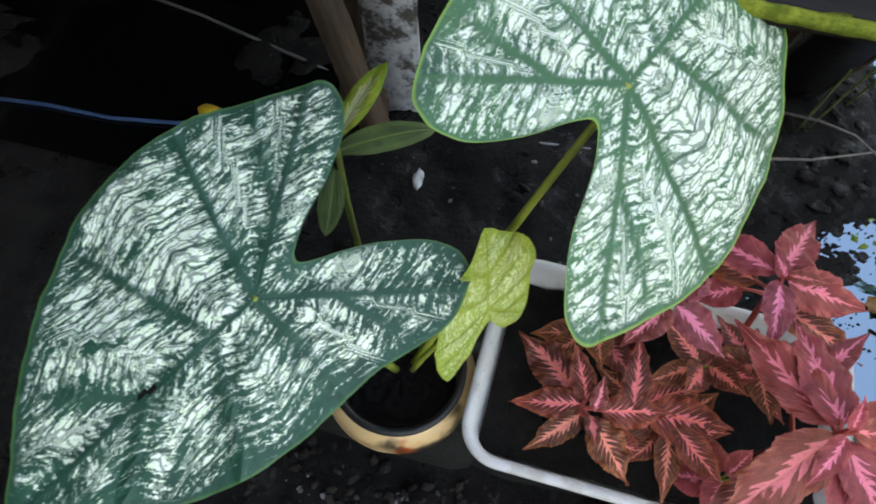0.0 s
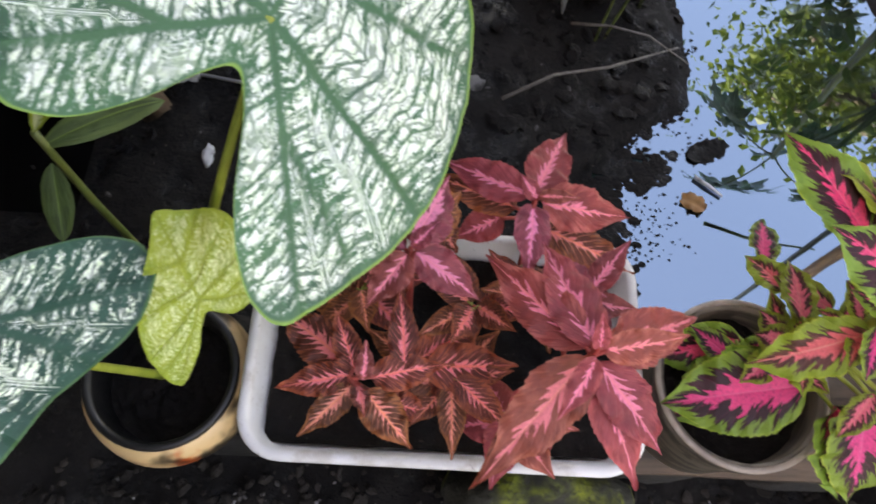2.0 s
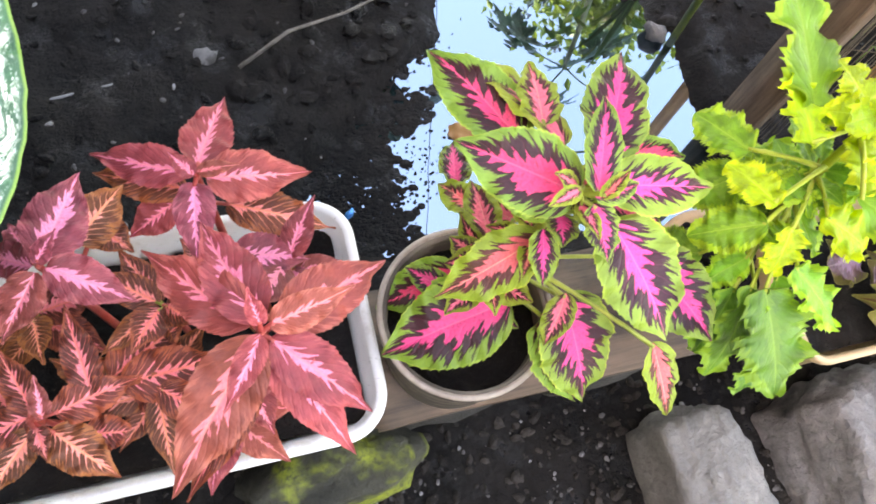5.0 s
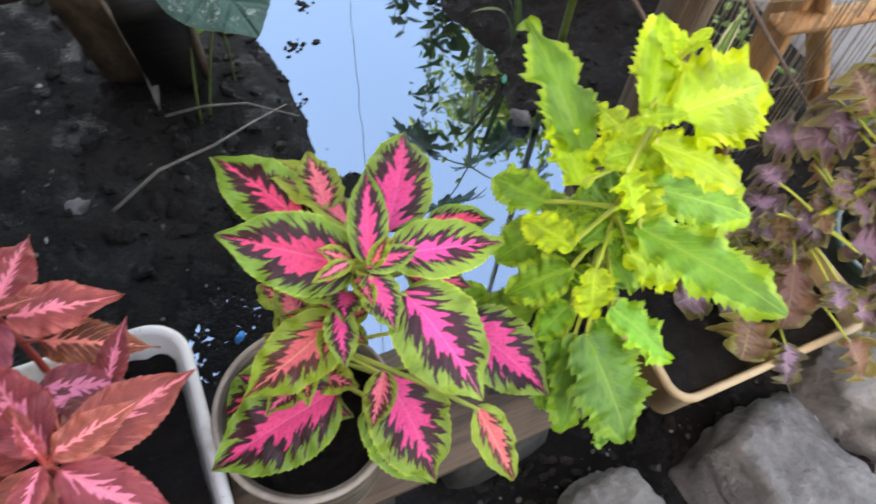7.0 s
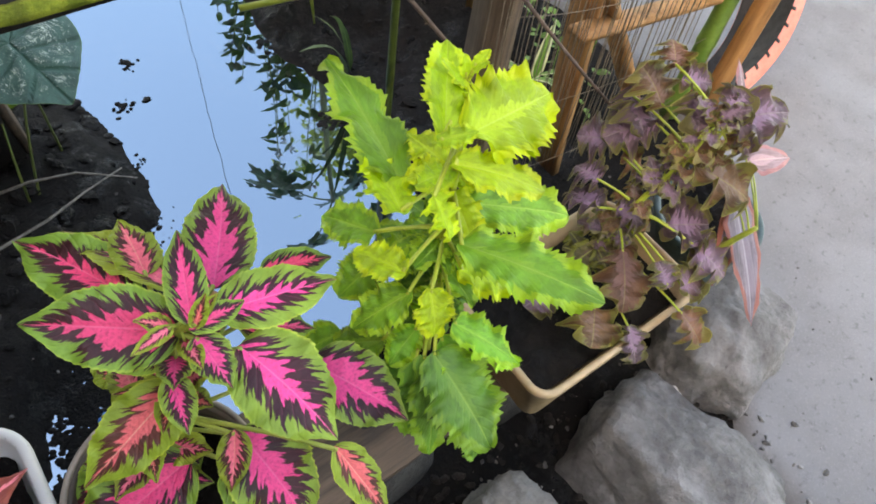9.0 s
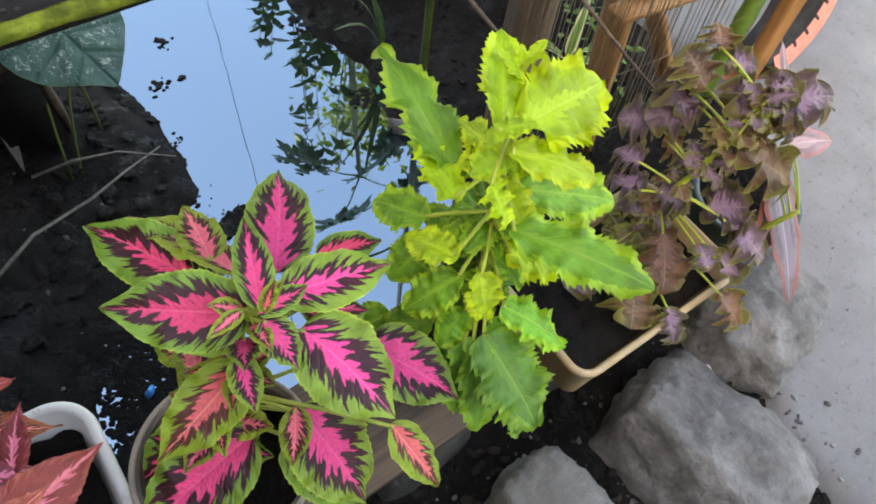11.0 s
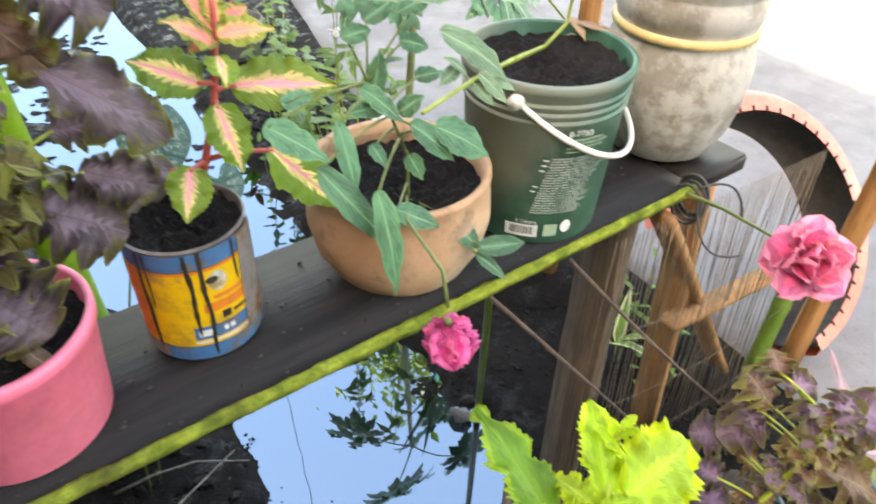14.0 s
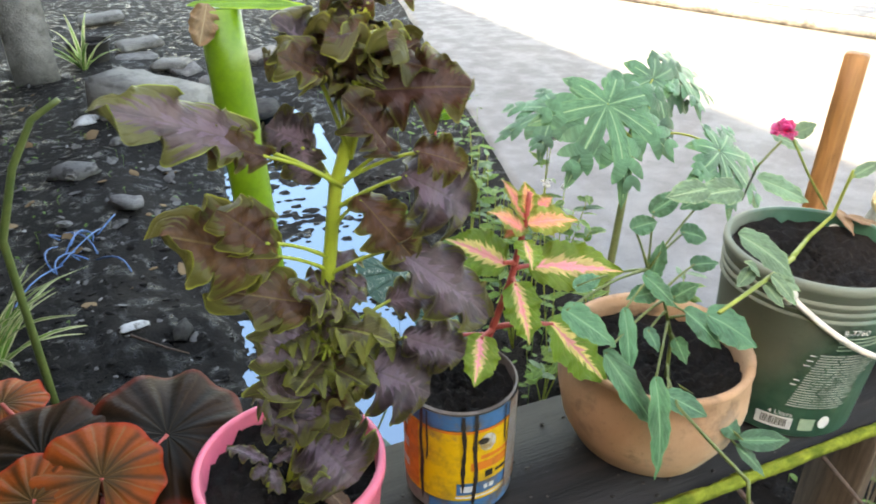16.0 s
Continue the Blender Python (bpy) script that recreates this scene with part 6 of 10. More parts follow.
small_leaves(plum_coleus, TAN_BRONZE_LEAF, (1.290, 0.320, 0.600), 9, 0.035, 0.032, 0, 360, 15, 51, "oak", stalk_material=STEM_BRIGHT, lobes=0.46, wave=0.16, pucker=0.012, teeth=0)
small_leaves(plum_coleus, OLIVE_LEAF, (1.200, 0.330, 0.450), 8, 0.045, 0.04, 0, 360, 15, 52, "oak", stalk_material=STEM_BRIGHT, lobes=0.46, wave=0.16, pucker=0.012, teeth=0)
small_leaves(plum_coleus, PALE_PLUM_LEAF, (1.270, 0.325, 0.560), 9, 0.035, 0.032, 0, 360, 15, 53, "oak", stalk_material=STEM_BRIGHT, lobes=0.46, wave=0.16, pucker=0.012, teeth=0)
small_leaves(plum_coleus, TAN_BRONZE_LEAF, (1.320, 0.310, 0.640), 7, 0.03, 0.028, 0, 360, 15, 54, "oak", stalk_material=STEM_BRIGHT, lobes=0.46, wave=0.16, pucker=0.012, teeth=0)
drooping_plant = thing("cordyline", (1.300, 0.240, 0.440), "drooping grey-purple strap leaves beside the planter box", "plant")
stem(drooping_plant, [(1.300, 0.240, 0.440), (1.315, 0.220, 0.530), (1.325, 0.210, 0.560)], 0.005, STEM_GREEN, 0.6)
leaf(drooping_plant, STRAP_PURPLE, (1.354, 0.267, 0.550), (1.317, 0.125, 0.440), 0.059, "strap", stalk_r=0.0012, stalk=(1.319, 0.215, 0.544), teeth=0, arch=0.1, fold=0.35)
leaf(drooping_plant, STRAP_PURPLE, (1.368, 0.264, 0.550), (1.294, 0.191, 0.470), 0.045, "strap", stalk_r=0.0012, stalk=(1.321, 0.213, 0.550), teeth=0, arch=0.1, fold=0.35)
leaf(drooping_plant, STRAP_PINK, (1.404, 0.289, 0.560), (1.470, 0.263, 0.560), 0.046, "strap", stalk_r=0.0012, stalk=(1.325, 0.210, 0.560), teeth=0, arch=0.1, fold=0.5)
leaf(drooping_plant, STRAP_PINK, (1.409, 0.298, 0.560), (1.485, 0.409, 0.620), 0.028, "strap", stalk_r=0.0012, stalk=(1.325, 0.210, 0.558), teeth=0, arch=0.1, fold=0.5)


# ---- the tall plum coleus in the pink pot ----
tall_coleus = thing("coleus", (0.524, 0.706, 0.930), "tall plum and bronze coleus with frilled leaves", "coleus")
stem(tall_coleus, [(0.524, 0.706, 0.930), (0.551, 0.710, 1.022), (0.573, 0.710, 1.128), (0.584, 0.705, 1.210), (0.599, 0.700, 1.258)], 0.0064, STEM_BRIGHT, 0.75)
leaf(tall_coleus, BRONZE_LEAF, (0.606, 0.690, 1.280), (0.673, 0.660, 1.286), 0.064, "oak", stalk=(0.595, 0.700, 1.230), face=(0.000, -0.750, 0.600), stalk_material=STEM_BRIGHT, stalk_r=0.0014, lobes=0.48, wave=0.2, pucker=0.016, fold=0.4, teeth=0)
leaf(tall_coleus, BRONZE_LEAF, (0.603, 0.700, 1.283), (0.659, 0.720, 1.307), 0.047, "oak", stalk=(0.595, 0.700, 1.230), face=(0.000, -0.750, 0.600), stalk_material=STEM_BRIGHT, stalk_r=0.0014, lobes=0.48, wave=0.2, pucker=0.016, fold=0.4, teeth=0)
leaf(tall_coleus, PLUM_LEAF, (0.588, 0.700, 1.292), (0.553, 0.700, 1.331), 0.053, "oak", stalk=(0.595, 0.700, 1.230), face=(0.000, -0.750, 0.600), stalk_material=STEM_BRIGHT, stalk_r=0.0014, lobes=0.48, wave=0.2, pucker=0.016, fold=0.4, teeth=0)
leaf(tall_coleus, BRONZE_LEAF, (0.575, 0.690, 1.296), (0.546, 0.660, 1.319), 0.039, "oak", stalk=(0.595, 0.700, 1.230), face=(0.000, -0.750, 0.600), stalk_material=STEM_BRIGHT, stalk_r=0.0014, lobes=0.48, wave=0.2, pucker=0.016, fold=0.4, teeth=0)
leaf(tall_coleus, PLUM_LEAF, (0.598, 0.720, 1.290), (0.618, 0.740, 1.327), 0.064, "oak", stalk=(0.595, 0.700, 1.230), face=(0.000, -0.750, 0.600), stalk_material=STEM_BRIGHT, stalk_r=0.0014, lobes=0.48, wave=0.2, pucker=0.016, fold=0.4, teeth=0)
leaf(tall_coleus, PLUM_LEAF, (0.604, 0.700, 1.294), (0.618, 0.680, 1.309), 0.042, "oak", stalk=(0.595, 0.700, 1.230), face=(0.000, -0.750, 0.600), stalk_material=STEM_BRIGHT, stalk_r=0.0014, lobes=0.48, wave=0.2, pucker=0.016, fold=0.4, teeth=0)
leaf(tall_coleus, BRONZE_LEAF, (0.620, 0.700, 1.308), (0.575, 0.700, 1.319), 0.047, "oak", stalk=(0.595, 0.700, 1.230), face=(0.000, -0.750, 0.600), stalk_material=STEM_BRIGHT, stalk_r=0.0014, lobes=0.48, wave=0.2, pucker=0.016, fold=0.4, teeth=0)
leaf(tall_coleus, PLUM_LEAF, (0.532, 0.680, 1.252), (0.452, 0.620, 1.313), 0.046, "oak", stalk=(0.588, 0.702, 1.208), face=(0.000, -0.750, 0.600), stalk_material=STEM_BRIGHT, stalk_r=0.0014, lobes=0.48, wave=0.2, pucker=0.016, fold=0.4, teeth=0)
leaf(tall_coleus, BRONZE_LEAF, (0.533, 0.670, 1.251), (0.491, 0.650, 1.275), 0.033, "oak", stalk=(0.588, 0.702, 1.208), face=(0.000, -0.750, 0.600), stalk_material=STEM_BRIGHT, stalk_r=0.0014, lobes=0.48, wave=0.2, pucker=0.016, fold=0.4, teeth=0)
leaf(tall_coleus, PLUM_LEAF, (0.573, 0.720, 1.236), (0.542, 0.740, 1.247), 0.053, "oak", stalk=(0.586, 0.703, 1.201), face=(0.000, -0.750, 0.600), stalk_material=STEM_BRIGHT, stalk_r=0.0014, lobes=0.48, wave=0.2, pucker=0.016, fold=0.4, teeth=0)
leaf(tall_coleus, PLUM_LEAF, (0.565, 0.720, 1.240), (0.558, 0.700, 1.216), 0.039, "oak", stalk=(0.586, 0.703, 1.201), face=(0.000, -0.750, 0.600), stalk_material=STEM_BRIGHT, stalk_r=0.0014, lobes=0.48, wave=0.2, pucker=0.016, fold=0.4, teeth=0)
leaf(tall_coleus, BRONZE_LEAF, (0.619, 0.680, 1.239), (0.586, 0.660, 1.288), 0.042, "oak", stalk=(0.589, 0.702, 1.211), face=(0.000, -0.750, 0.600), stalk_material=STEM_BRIGHT, stalk_r=0.0014, lobes=0.48, wave=0.2, pucker=0.016, fold=0.4, teeth=0)
leaf(tall_coleus, BRONZE_LEAF, (0.632, 0.670, 1.241), (0.670, 0.660, 1.231), 0.040, "oak", stalk=(0.589, 0.702, 1.213), face=(0.000, -0.750, 0.600), stalk_material=STEM_BRIGHT, stalk_r=0.0014, lobes=0.48, wave=0.2, pucker=0.016, fold=0.4, teeth=0)
leaf(tall_coleus, PLUM_LEAF, (0.627, 0.680, 1.221), (0.681, 0.670, 1.189), 0.080, "oak", stalk=(0.583, 0.704, 1.191), face=(0.000, -0.750, 0.600), stalk_material=STEM_BRIGHT, stalk_r=0.0014, lobes=0.48, wave=0.2, pucker=0.016, fold=0.4, teeth=0)
leaf(tall_coleus, BRONZE_LEAF, (0.596, 0.690, 1.205), (0.630, 0.670, 1.152), 0.051, "oak", stalk=(0.579, 0.706, 1.174), face=(0.000, -0.750, 0.600), stalk_material=STEM_BRIGHT, stalk_r=0.0014, lobes=0.48, wave=0.2, pucker=0.016, fold=0.4, teeth=0)
leaf(tall_coleus, PLUM_LEAF, (0.616, 0.680, 1.164), (0.698, 0.660, 1.098), 0.064, "oak", stalk=(0.573, 0.708, 1.133), face=(0.000, -0.750, 0.600), stalk_material=STEM_BRIGHT, stalk_r=0.0014, lobes=0.48, wave=0.2, pucker=0.016, fold=0.4, teeth=0)
leaf(tall_coleus, BRONZE_LEAF, (0.535, 0.690, 1.167), (0.465, 0.660, 1.212), 0.076, "oak", stalk=(0.574, 0.708, 1.137), face=(0.000, -0.750, 0.600), stalk_material=STEM_BRIGHT, stalk_r=0.0014, lobes=0.48, wave=0.2, pucker=0.016, fold=0.4, teeth=0)
leaf(tall_coleus, BRONZE_LEAF, (0.527, 0.680, 1.183), (0.501, 0.660, 1.226), 0.047, "oak", stalk=(0.575, 0.707, 1.149), face=(0.000, -0.750, 0.600), stalk_material=STEM_BRIGHT, stalk_r=0.0014, lobes=0.48, wave=0.2, pucker=0.016, fold=0.4, teeth=0)
leaf(tall_coleus, BRONZE_LEAF, (0.566, 0.700, 1.112), (0.493, 0.660, 1.162), 0.055, "oak", stalk=(0.566, 0.710, 1.084), face=(0.000, -0.750, 0.600), stalk_material=STEM_BRIGHT, stalk_r=0.0014, lobes=0.48, wave=0.2, pucker=0.016, fold=0.4, teeth=0)
leaf(tall_coleus, PLUM_LEAF, (0.553, 0.690, 1.098), (0.510, 0.660, 1.105), 0.054, "oak", stalk=(0.563, 0.710, 1.068), face=(0.000, -0.750, 0.600), stalk_material=STEM_BRIGHT, stalk_r=0.0014, lobes=0.48, wave=0.2, pucker=0.016, fold=0.4, teeth=0)
leaf(tall_coleus, PLUM_LEAF, (0.589, 0.700, 1.047), (0.651, 0.680, 1.013), 0.085, "oak", stalk=(0.552, 0.710, 1.015), face=(0.000, -0.750, 0.600), stalk_material=STEM_BRIGHT, stalk_r=0.0014, lobes=0.48, wave=0.2, pucker=0.016, fold=0.4, teeth=0)
leaf(tall_coleus, PLUM_LEAF, (0.630, 0.700, 1.065), (0.680, 0.680, 1.041), 0.054, "oak", stalk=(0.556, 0.710, 1.036), face=(0.000, -0.750, 0.600), stalk_material=STEM_BRIGHT, stalk_r=0.0014, lobes=0.48, wave=0.2, pucker=0.016, fold=0.4, teeth=0)
leaf(tall_coleus, PLUM_LEAF, (0.620, 0.710, 1.096), (0.666, 0.700, 1.101), 0.046, "oak", stalk=(0.562, 0.710, 1.063), face=(0.000, -0.750, 0.600), stalk_material=STEM_BRIGHT, stalk_r=0.0014, lobes=0.48, wave=0.2, pucker=0.016, fold=0.4, teeth=0)
leaf(tall_coleus, PLUM_LEAF, (0.541, 0.690, 1.041), (0.514, 0.650, 1.049), 0.078, "oak", stalk=(0.551, 0.710, 1.010), face=(0.000, -0.750, 0.600), stalk_material=STEM_BRIGHT, stalk_r=0.0014, lobes=0.48, wave=0.2, pucker=0.016, fold=0.4, teeth=0)
leaf(tall_coleus, PLUM_LEAF, (0.554, 0.680, 1.050), (0.536, 0.650, 1.032), 0.081, "oak", stalk=(0.553, 0.710, 1.020), face=(0.000, -0.750, 0.600), stalk_material=STEM_BRIGHT, stalk_r=0.0014, lobes=0.48, wave=0.2, pucker=0.016, fold=0.4, teeth=0)
leaf(tall_coleus, PLUM_LEAF, (0.542, 0.680, 1.000), (0.570, 0.650, 0.964), 0.096, "oak", stalk=(0.541, 0.709, 0.971), face=(0.000, -0.750, 0.600), stalk_material=STEM_BRIGHT, stalk_r=0.0014, lobes=0.48, wave=0.2, pucker=0.016, fold=0.4, teeth=0)
leaf(tall_coleus, PLUM_LEAF, (0.531, 0.690, 1.055), (0.515, 0.660, 1.078), 0.063, "oak", stalk=(0.553, 0.710, 1.020), face=(0.000, -0.750, 0.600), stalk_material=STEM_BRIGHT, stalk_r=0.0014, lobes=0.48, wave=0.2, pucker=0.016, fold=0.4, teeth=0)
leaf(tall_coleus, BRONZE_LEAF, (0.568, 0.690, 1.055), (0.592, 0.670, 1.051), 0.052, "oak", stalk=(0.554, 0.710, 1.026), face=(0.000, -0.750, 0.600), stalk_material=STEM_BRIGHT, stalk_r=0.0014, lobes=0.48, wave=0.2, pucker=0.016, fold=0.4, teeth=0)
leaf(tall_coleus, BRONZE_LEAF, (0.554, 0.700, 1.075), (0.530, 0.680, 1.106), 0.057, "oak", stalk=(0.558, 0.710, 1.047), face=(0.000, -0.750, 0.600), stalk_material=STEM_BRIGHT, stalk_r=0.0014, lobes=0.48, wave=0.2, pucker=0.016, fold=0.4, teeth=0)
leaf(tall_coleus, PLUM_LEAF, (0.566, 0.690, 1.084), (0.590, 0.690, 1.104), 0.051, "oak", stalk=(0.559, 0.710, 1.052), face=(0.000, -0.750, 0.600), stalk_material=STEM_BRIGHT, stalk_r=0.0014, lobes=0.48, wave=0.2, pucker=0.016, fold=0.4, teeth=0)
small_leaves(tall_coleus, BRONZE_LEAF, (0.599, 0.695, 1.278), 8, 0.04, 0.03, 0, 360, 40, 21, "oak", stalk_material=STEM_BRIGHT, lobes=0.48, wave=0.2, pucker=0.016, fold=0.4, teeth=0)
small_leaves(tall_coleus, OLIVE_LEAF, (0.560, 0.705, 1.058), 10, 0.028, 0.02, 0, 360, 30, 22, "oak", stalk_material=STEM_BRIGHT, lobes=0.48, wave=0.2, pucker=0.016, fold=0.4, teeth=0)
small_leaves(tall_coleus, PLUM_LEAF, (0.563, 0.700, 1.105), 9, 0.04, 0.034, 0, 360, 15, 60, "oak", stalk_material=STEM_BRIGHT, lobes=0.48, wave=0.2, pucker=0.016, fold=0.4, teeth=0)
small_leaves(tall_coleus, BRONZE_LEAF, (0.555, 0.700, 1.034), 9, 0.045, 0.04, 0, 360, 15, 61, "oak", stalk_material=STEM_BRIGHT, lobes=0.48, wave=0.2, pucker=0.016, fold=0.4, teeth=0)
small_leaves(tall_coleus, OLIVE_LEAF, (0.563, 0.690, 1.079), 9, 0.05, 0.044, 0, 360, 15, 62, "oak", stalk_material=STEM_BRIGHT, lobes=0.48, wave=0.2, pucker=0.016, fold=0.4, teeth=0)
small_leaves(tall_coleus, PLUM_LEAF, (0.539, 0.700, 0.990), 8, 0.04, 0.034, 0, 360, 15, 63, "oak", stalk_material=STEM_BRIGHT, lobes=0.48, wave=0.2, pucker=0.016, fold=0.4, teeth=0)
small_leaves(tall_coleus, BRONZE_LEAF, (0.611, 0.720, 1.312), 8, 0.06, 0.051, 0, 360, 15, 64, "oak", stalk_material=STEM_BRIGHT, lobes=0.48, wave=0.2, pucker=0.016, fold=0.4, teeth=0)
coleus_shoot = thing("coleus", (0.502, 0.708, 0.930), "small side shoot with three plum leaves", "coleus")
stem(coleus_shoot, [(0.502, 0.708, 0.930), (0.508, 0.714, 0.950)], 0.002, STEM_BRIGHT, 0.6)
leaf(coleus_shoot, PLUM_LEAF, (0.506, 0.714, 0.950), (0.477, 0.750, 0.955), 0.018, "oak", stalk_material=STEM_BRIGHT, stalk_r=0.0014, lobes=0.48, wave=0.2, pucker=0.016, fold=0.4, teeth=0)
leaf(coleus_shoot, PLUM_LEAF, (0.510, 0.713, 0.950), (0.538, 0.721, 0.955), 0.018, "oak", stalk_material=STEM_BRIGHT, stalk_r=0.0014, lobes=0.48, wave=0.2, pucker=0.016, fold=0.4, teeth=0)
leaf(coleus_shoot, PLUM_LEAF, (0.507, 0.707, 0.950), (0.508, 0.675, 0.955), 0.017, "oak", stalk_material=STEM_BRIGHT, stalk_r=0.0014, lobes=0.48, wave=0.2, pucker=0.016, fold=0.4, teeth=0)
leaf(coleus_shoot, PLUM_LEAF, (0.505, 0.711, 0.950), (0.491, 0.698, 0.955), 0.018, "oak", stalk_material=STEM_BRIGHT, stalk_r=0.0014, lobes=0.48, wave=0.2, pucker=0.016, fold=0.4, teeth=0)


# ---- the peach coleus in the paint can ----
peach_coleus = thing("coleus", (0.725, 0.752, 0.965), "young peach, pink and green coleus on a red stem", "coleus")
stem(peach_coleus, [(0.725, 0.752, 0.965), (0.734, 0.735, 1.020), (0.752, 0.735, 1.073), (0.763, 0.735, 1.129), (0.766, 0.735, 1.160)], 0.004, STEM_RED, 0.6)
leaf(peach_coleus, PEACH_LEAF, (0.769, 0.735, 1.084), (0.854, 0.700, 1.084), 0.059, "ovate", stalk=(0.754, 0.735, 1.084), stalk_material=STEM_RED, tooth=0.15, teeth=11, face=(0.050, -0.600, 0.750), fold=0.3, wave=0.05)
leaf(peach_coleus, PEACH_LEAF, (0.743, 0.730, 1.093), (0.696, 0.755, 1.122), 0.054, "ovate", stalk=(0.755, 0.735, 1.090), stalk_material=STEM_RED, tooth=0.15, teeth=11, face=(0.050, -0.600, 0.750), fold=0.3, wave=0.05)
leaf(peach_coleus, PEACH_LEAF, (0.750, 0.725, 1.076), (0.753, 0.690, 1.026), 0.049, "ovate", stalk=(0.753, 0.735, 1.075), stalk_material=STEM_RED, tooth=0.15, teeth=11, face=(0.050, -0.600, 0.750), fold=0.3, wave=0.05)
leaf(peach_coleus, PEACH_LEAF, (0.790, 0.720, 1.024), (0.839, 0.680, 0.958), 0.066, "ovate", stalk=(0.735, 0.735, 1.022), stalk_material=STEM_RED, tooth=0.15, teeth=11, face=(0.050, -0.600, 0.750), fold=0.3, wave=0.05)
leaf(peach_coleus, PEACH_LEAF, (0.718, 0.725, 1.024), (0.695, 0.690, 0.997), 0.047, "ovate", stalk=(0.734, 0.735, 1.020), stalk_material=STEM_RED, tooth=0.15, teeth=11, face=(0.050, -0.600, 0.750), fold=0.3, wave=0.05)
leaf(peach_coleus, CORAL_LEAF, (0.758, 0.730, 1.127), (0.721, 0.720, 1.158), 0.031, "ovate", stalk_material=STEM_RED, tooth=0.15, teeth=11, face=(0.050, -0.600, 0.750), fold=0.3, wave=0.05)
leaf(peach_coleus, CORAL_LEAF, (0.763, 0.730, 1.132), (0.809, 0.720, 1.136), 0.035, "ovate", stalk_material=STEM_RED, tooth=0.15, teeth=11, face=(0.050, -0.600, 0.750), fold=0.3, wave=0.05)
leaf(peach_coleus, CORAL_LEAF, (0.763, 0.735, 1.135), (0.743, 0.740, 1.175), 0.020, "ovate", stalk_material=STEM_RED, tooth=0.15, teeth=11, face=(0.050, -0.600, 0.750), fold=0.3, wave=0.05)
leaf(peach_coleus, CORAL_LEAF, (0.765, 0.735, 1.140), (0.766, 0.740, 1.168), 0.024, "ovate", stalk_material=STEM_RED, tooth=0.15, teeth=11, face=(0.050, -0.600, 0.750), fold=0.3, wave=0.05)
leaf(peach_coleus, PEACH_LEAF, (0.761, 0.730, 1.115), (0.754, 0.700, 1.103), 0.034, "ovate", stalk_material=STEM_RED, tooth=0.15, teeth=11, face=(0.050, -0.600, 0.750), fold=0.3, wave=0.05)
leaf(peach_coleus, CORAL_LEAF, (0.771, 0.740, 1.134), (0.800, 0.750, 1.145), 0.027, "ovate", stalk=(0.763, 0.735, 1.134), stalk_material=STEM_RED, tooth=0.15, teeth=11, face=(0.050, -0.600, 0.750), fold=0.3, wave=0.05)
leaf(peach_coleus, CORAL_LEAF, (0.763, 0.740, 1.130), (0.738, 0.720, 1.127), 0.025, "ovate", stalk_material=STEM_RED, tooth=0.15, teeth=11, face=(0.050, -0.600, 0.750), fold=0.3, wave=0.05)
leaf(peach_coleus, PLUM_LEAF, (0.706, 0.740, 1.017), (0.647, 0.720, 1.047), 0.045, "ovate", stalk=(0.733, 0.738, 1.011), stalk_material=STEM_RED, tooth=0.15, teeth=11, face=(0.050, -0.600, 0.750), fold=0.3, wave=0.05)


# ---- paint can label ----
def arc_panel(r, a0, a1, z0, z1, slant=0.0, lift=0.0006):
    """A thin curved patch on a round wall, angles in degrees."""
    bm = bmesh.new()
    n = max(2, int(abs(a1 - a0) / 5))
    rows = []
    for z, s in ((z0, slant), (z1, 0.0)):
        rows.append([bm.verts.new(((r(z) + lift) * math.cos(radians(a0 + s + (a1 - a0) * i / n)), (r(z) + lift) * math.sin(radians(a0 + s + (a1 - a0) * i / n)), z)) for i in range(n + 1)])
    for i in range(n):
        bm.faces.new((rows[0][i], rows[0][i + 1], rows[1][i + 1], rows[1][i]))
    return bm


def worn(name, a, chip, share=0.6, rough=0.4):
    k = Nodes(name)
    big = k.noise(18.0, 6.0, 0.7)
    fine = k.noise(140.0, 4.0, 0.7)
    col = k.mix(k.step(big, share, share + 0.12), a, chip)
    col = k.mix(k.step(k.noise(34.0, 5.0, 0.7), 0.45, 0.75, 0.0, 0.55), col, tuple(0.25 * x + 0.02 for x in chip))
    col = k.mix(k.step(fine, 0.5, 0.8, 0.0, 0.35), col, tuple(x * 0.45 for x in a))
    return k.done(col, k.step(fine, 0.2, 0.8, rough - 0.05, rough + 0.25))


YELLOW_INK = worn("yellow_print", (0.7, 0.4, 0.01), (0.3, 0.16, 0.05), 0.58)
BLUE_INK = worn("blue_print", (0.03, 0.13, 0.27), (0.14, 0.11, 0.08), 0.5)
ORANGE_INK = worn("orange_print", (0.65, 0.17, 0.02), (0.4, 0.25, 0.12), 0.62)
WHITE_INK = worn("white_print", (0.6, 0.6, 0.57), (0.26, 0.23, 0.18), 0.56)
BLACK_INK = worn("black_drip", (0.02, 0.014, 0.01), (0.1, 0.06, 0.03), 0.66)
RUST = worn("rusty_metal", (0.2, 0.17, 0.15), (0.16, 0.07, 0.03), 0.5, 0.55)


def can_r(z):
    return 0.0567


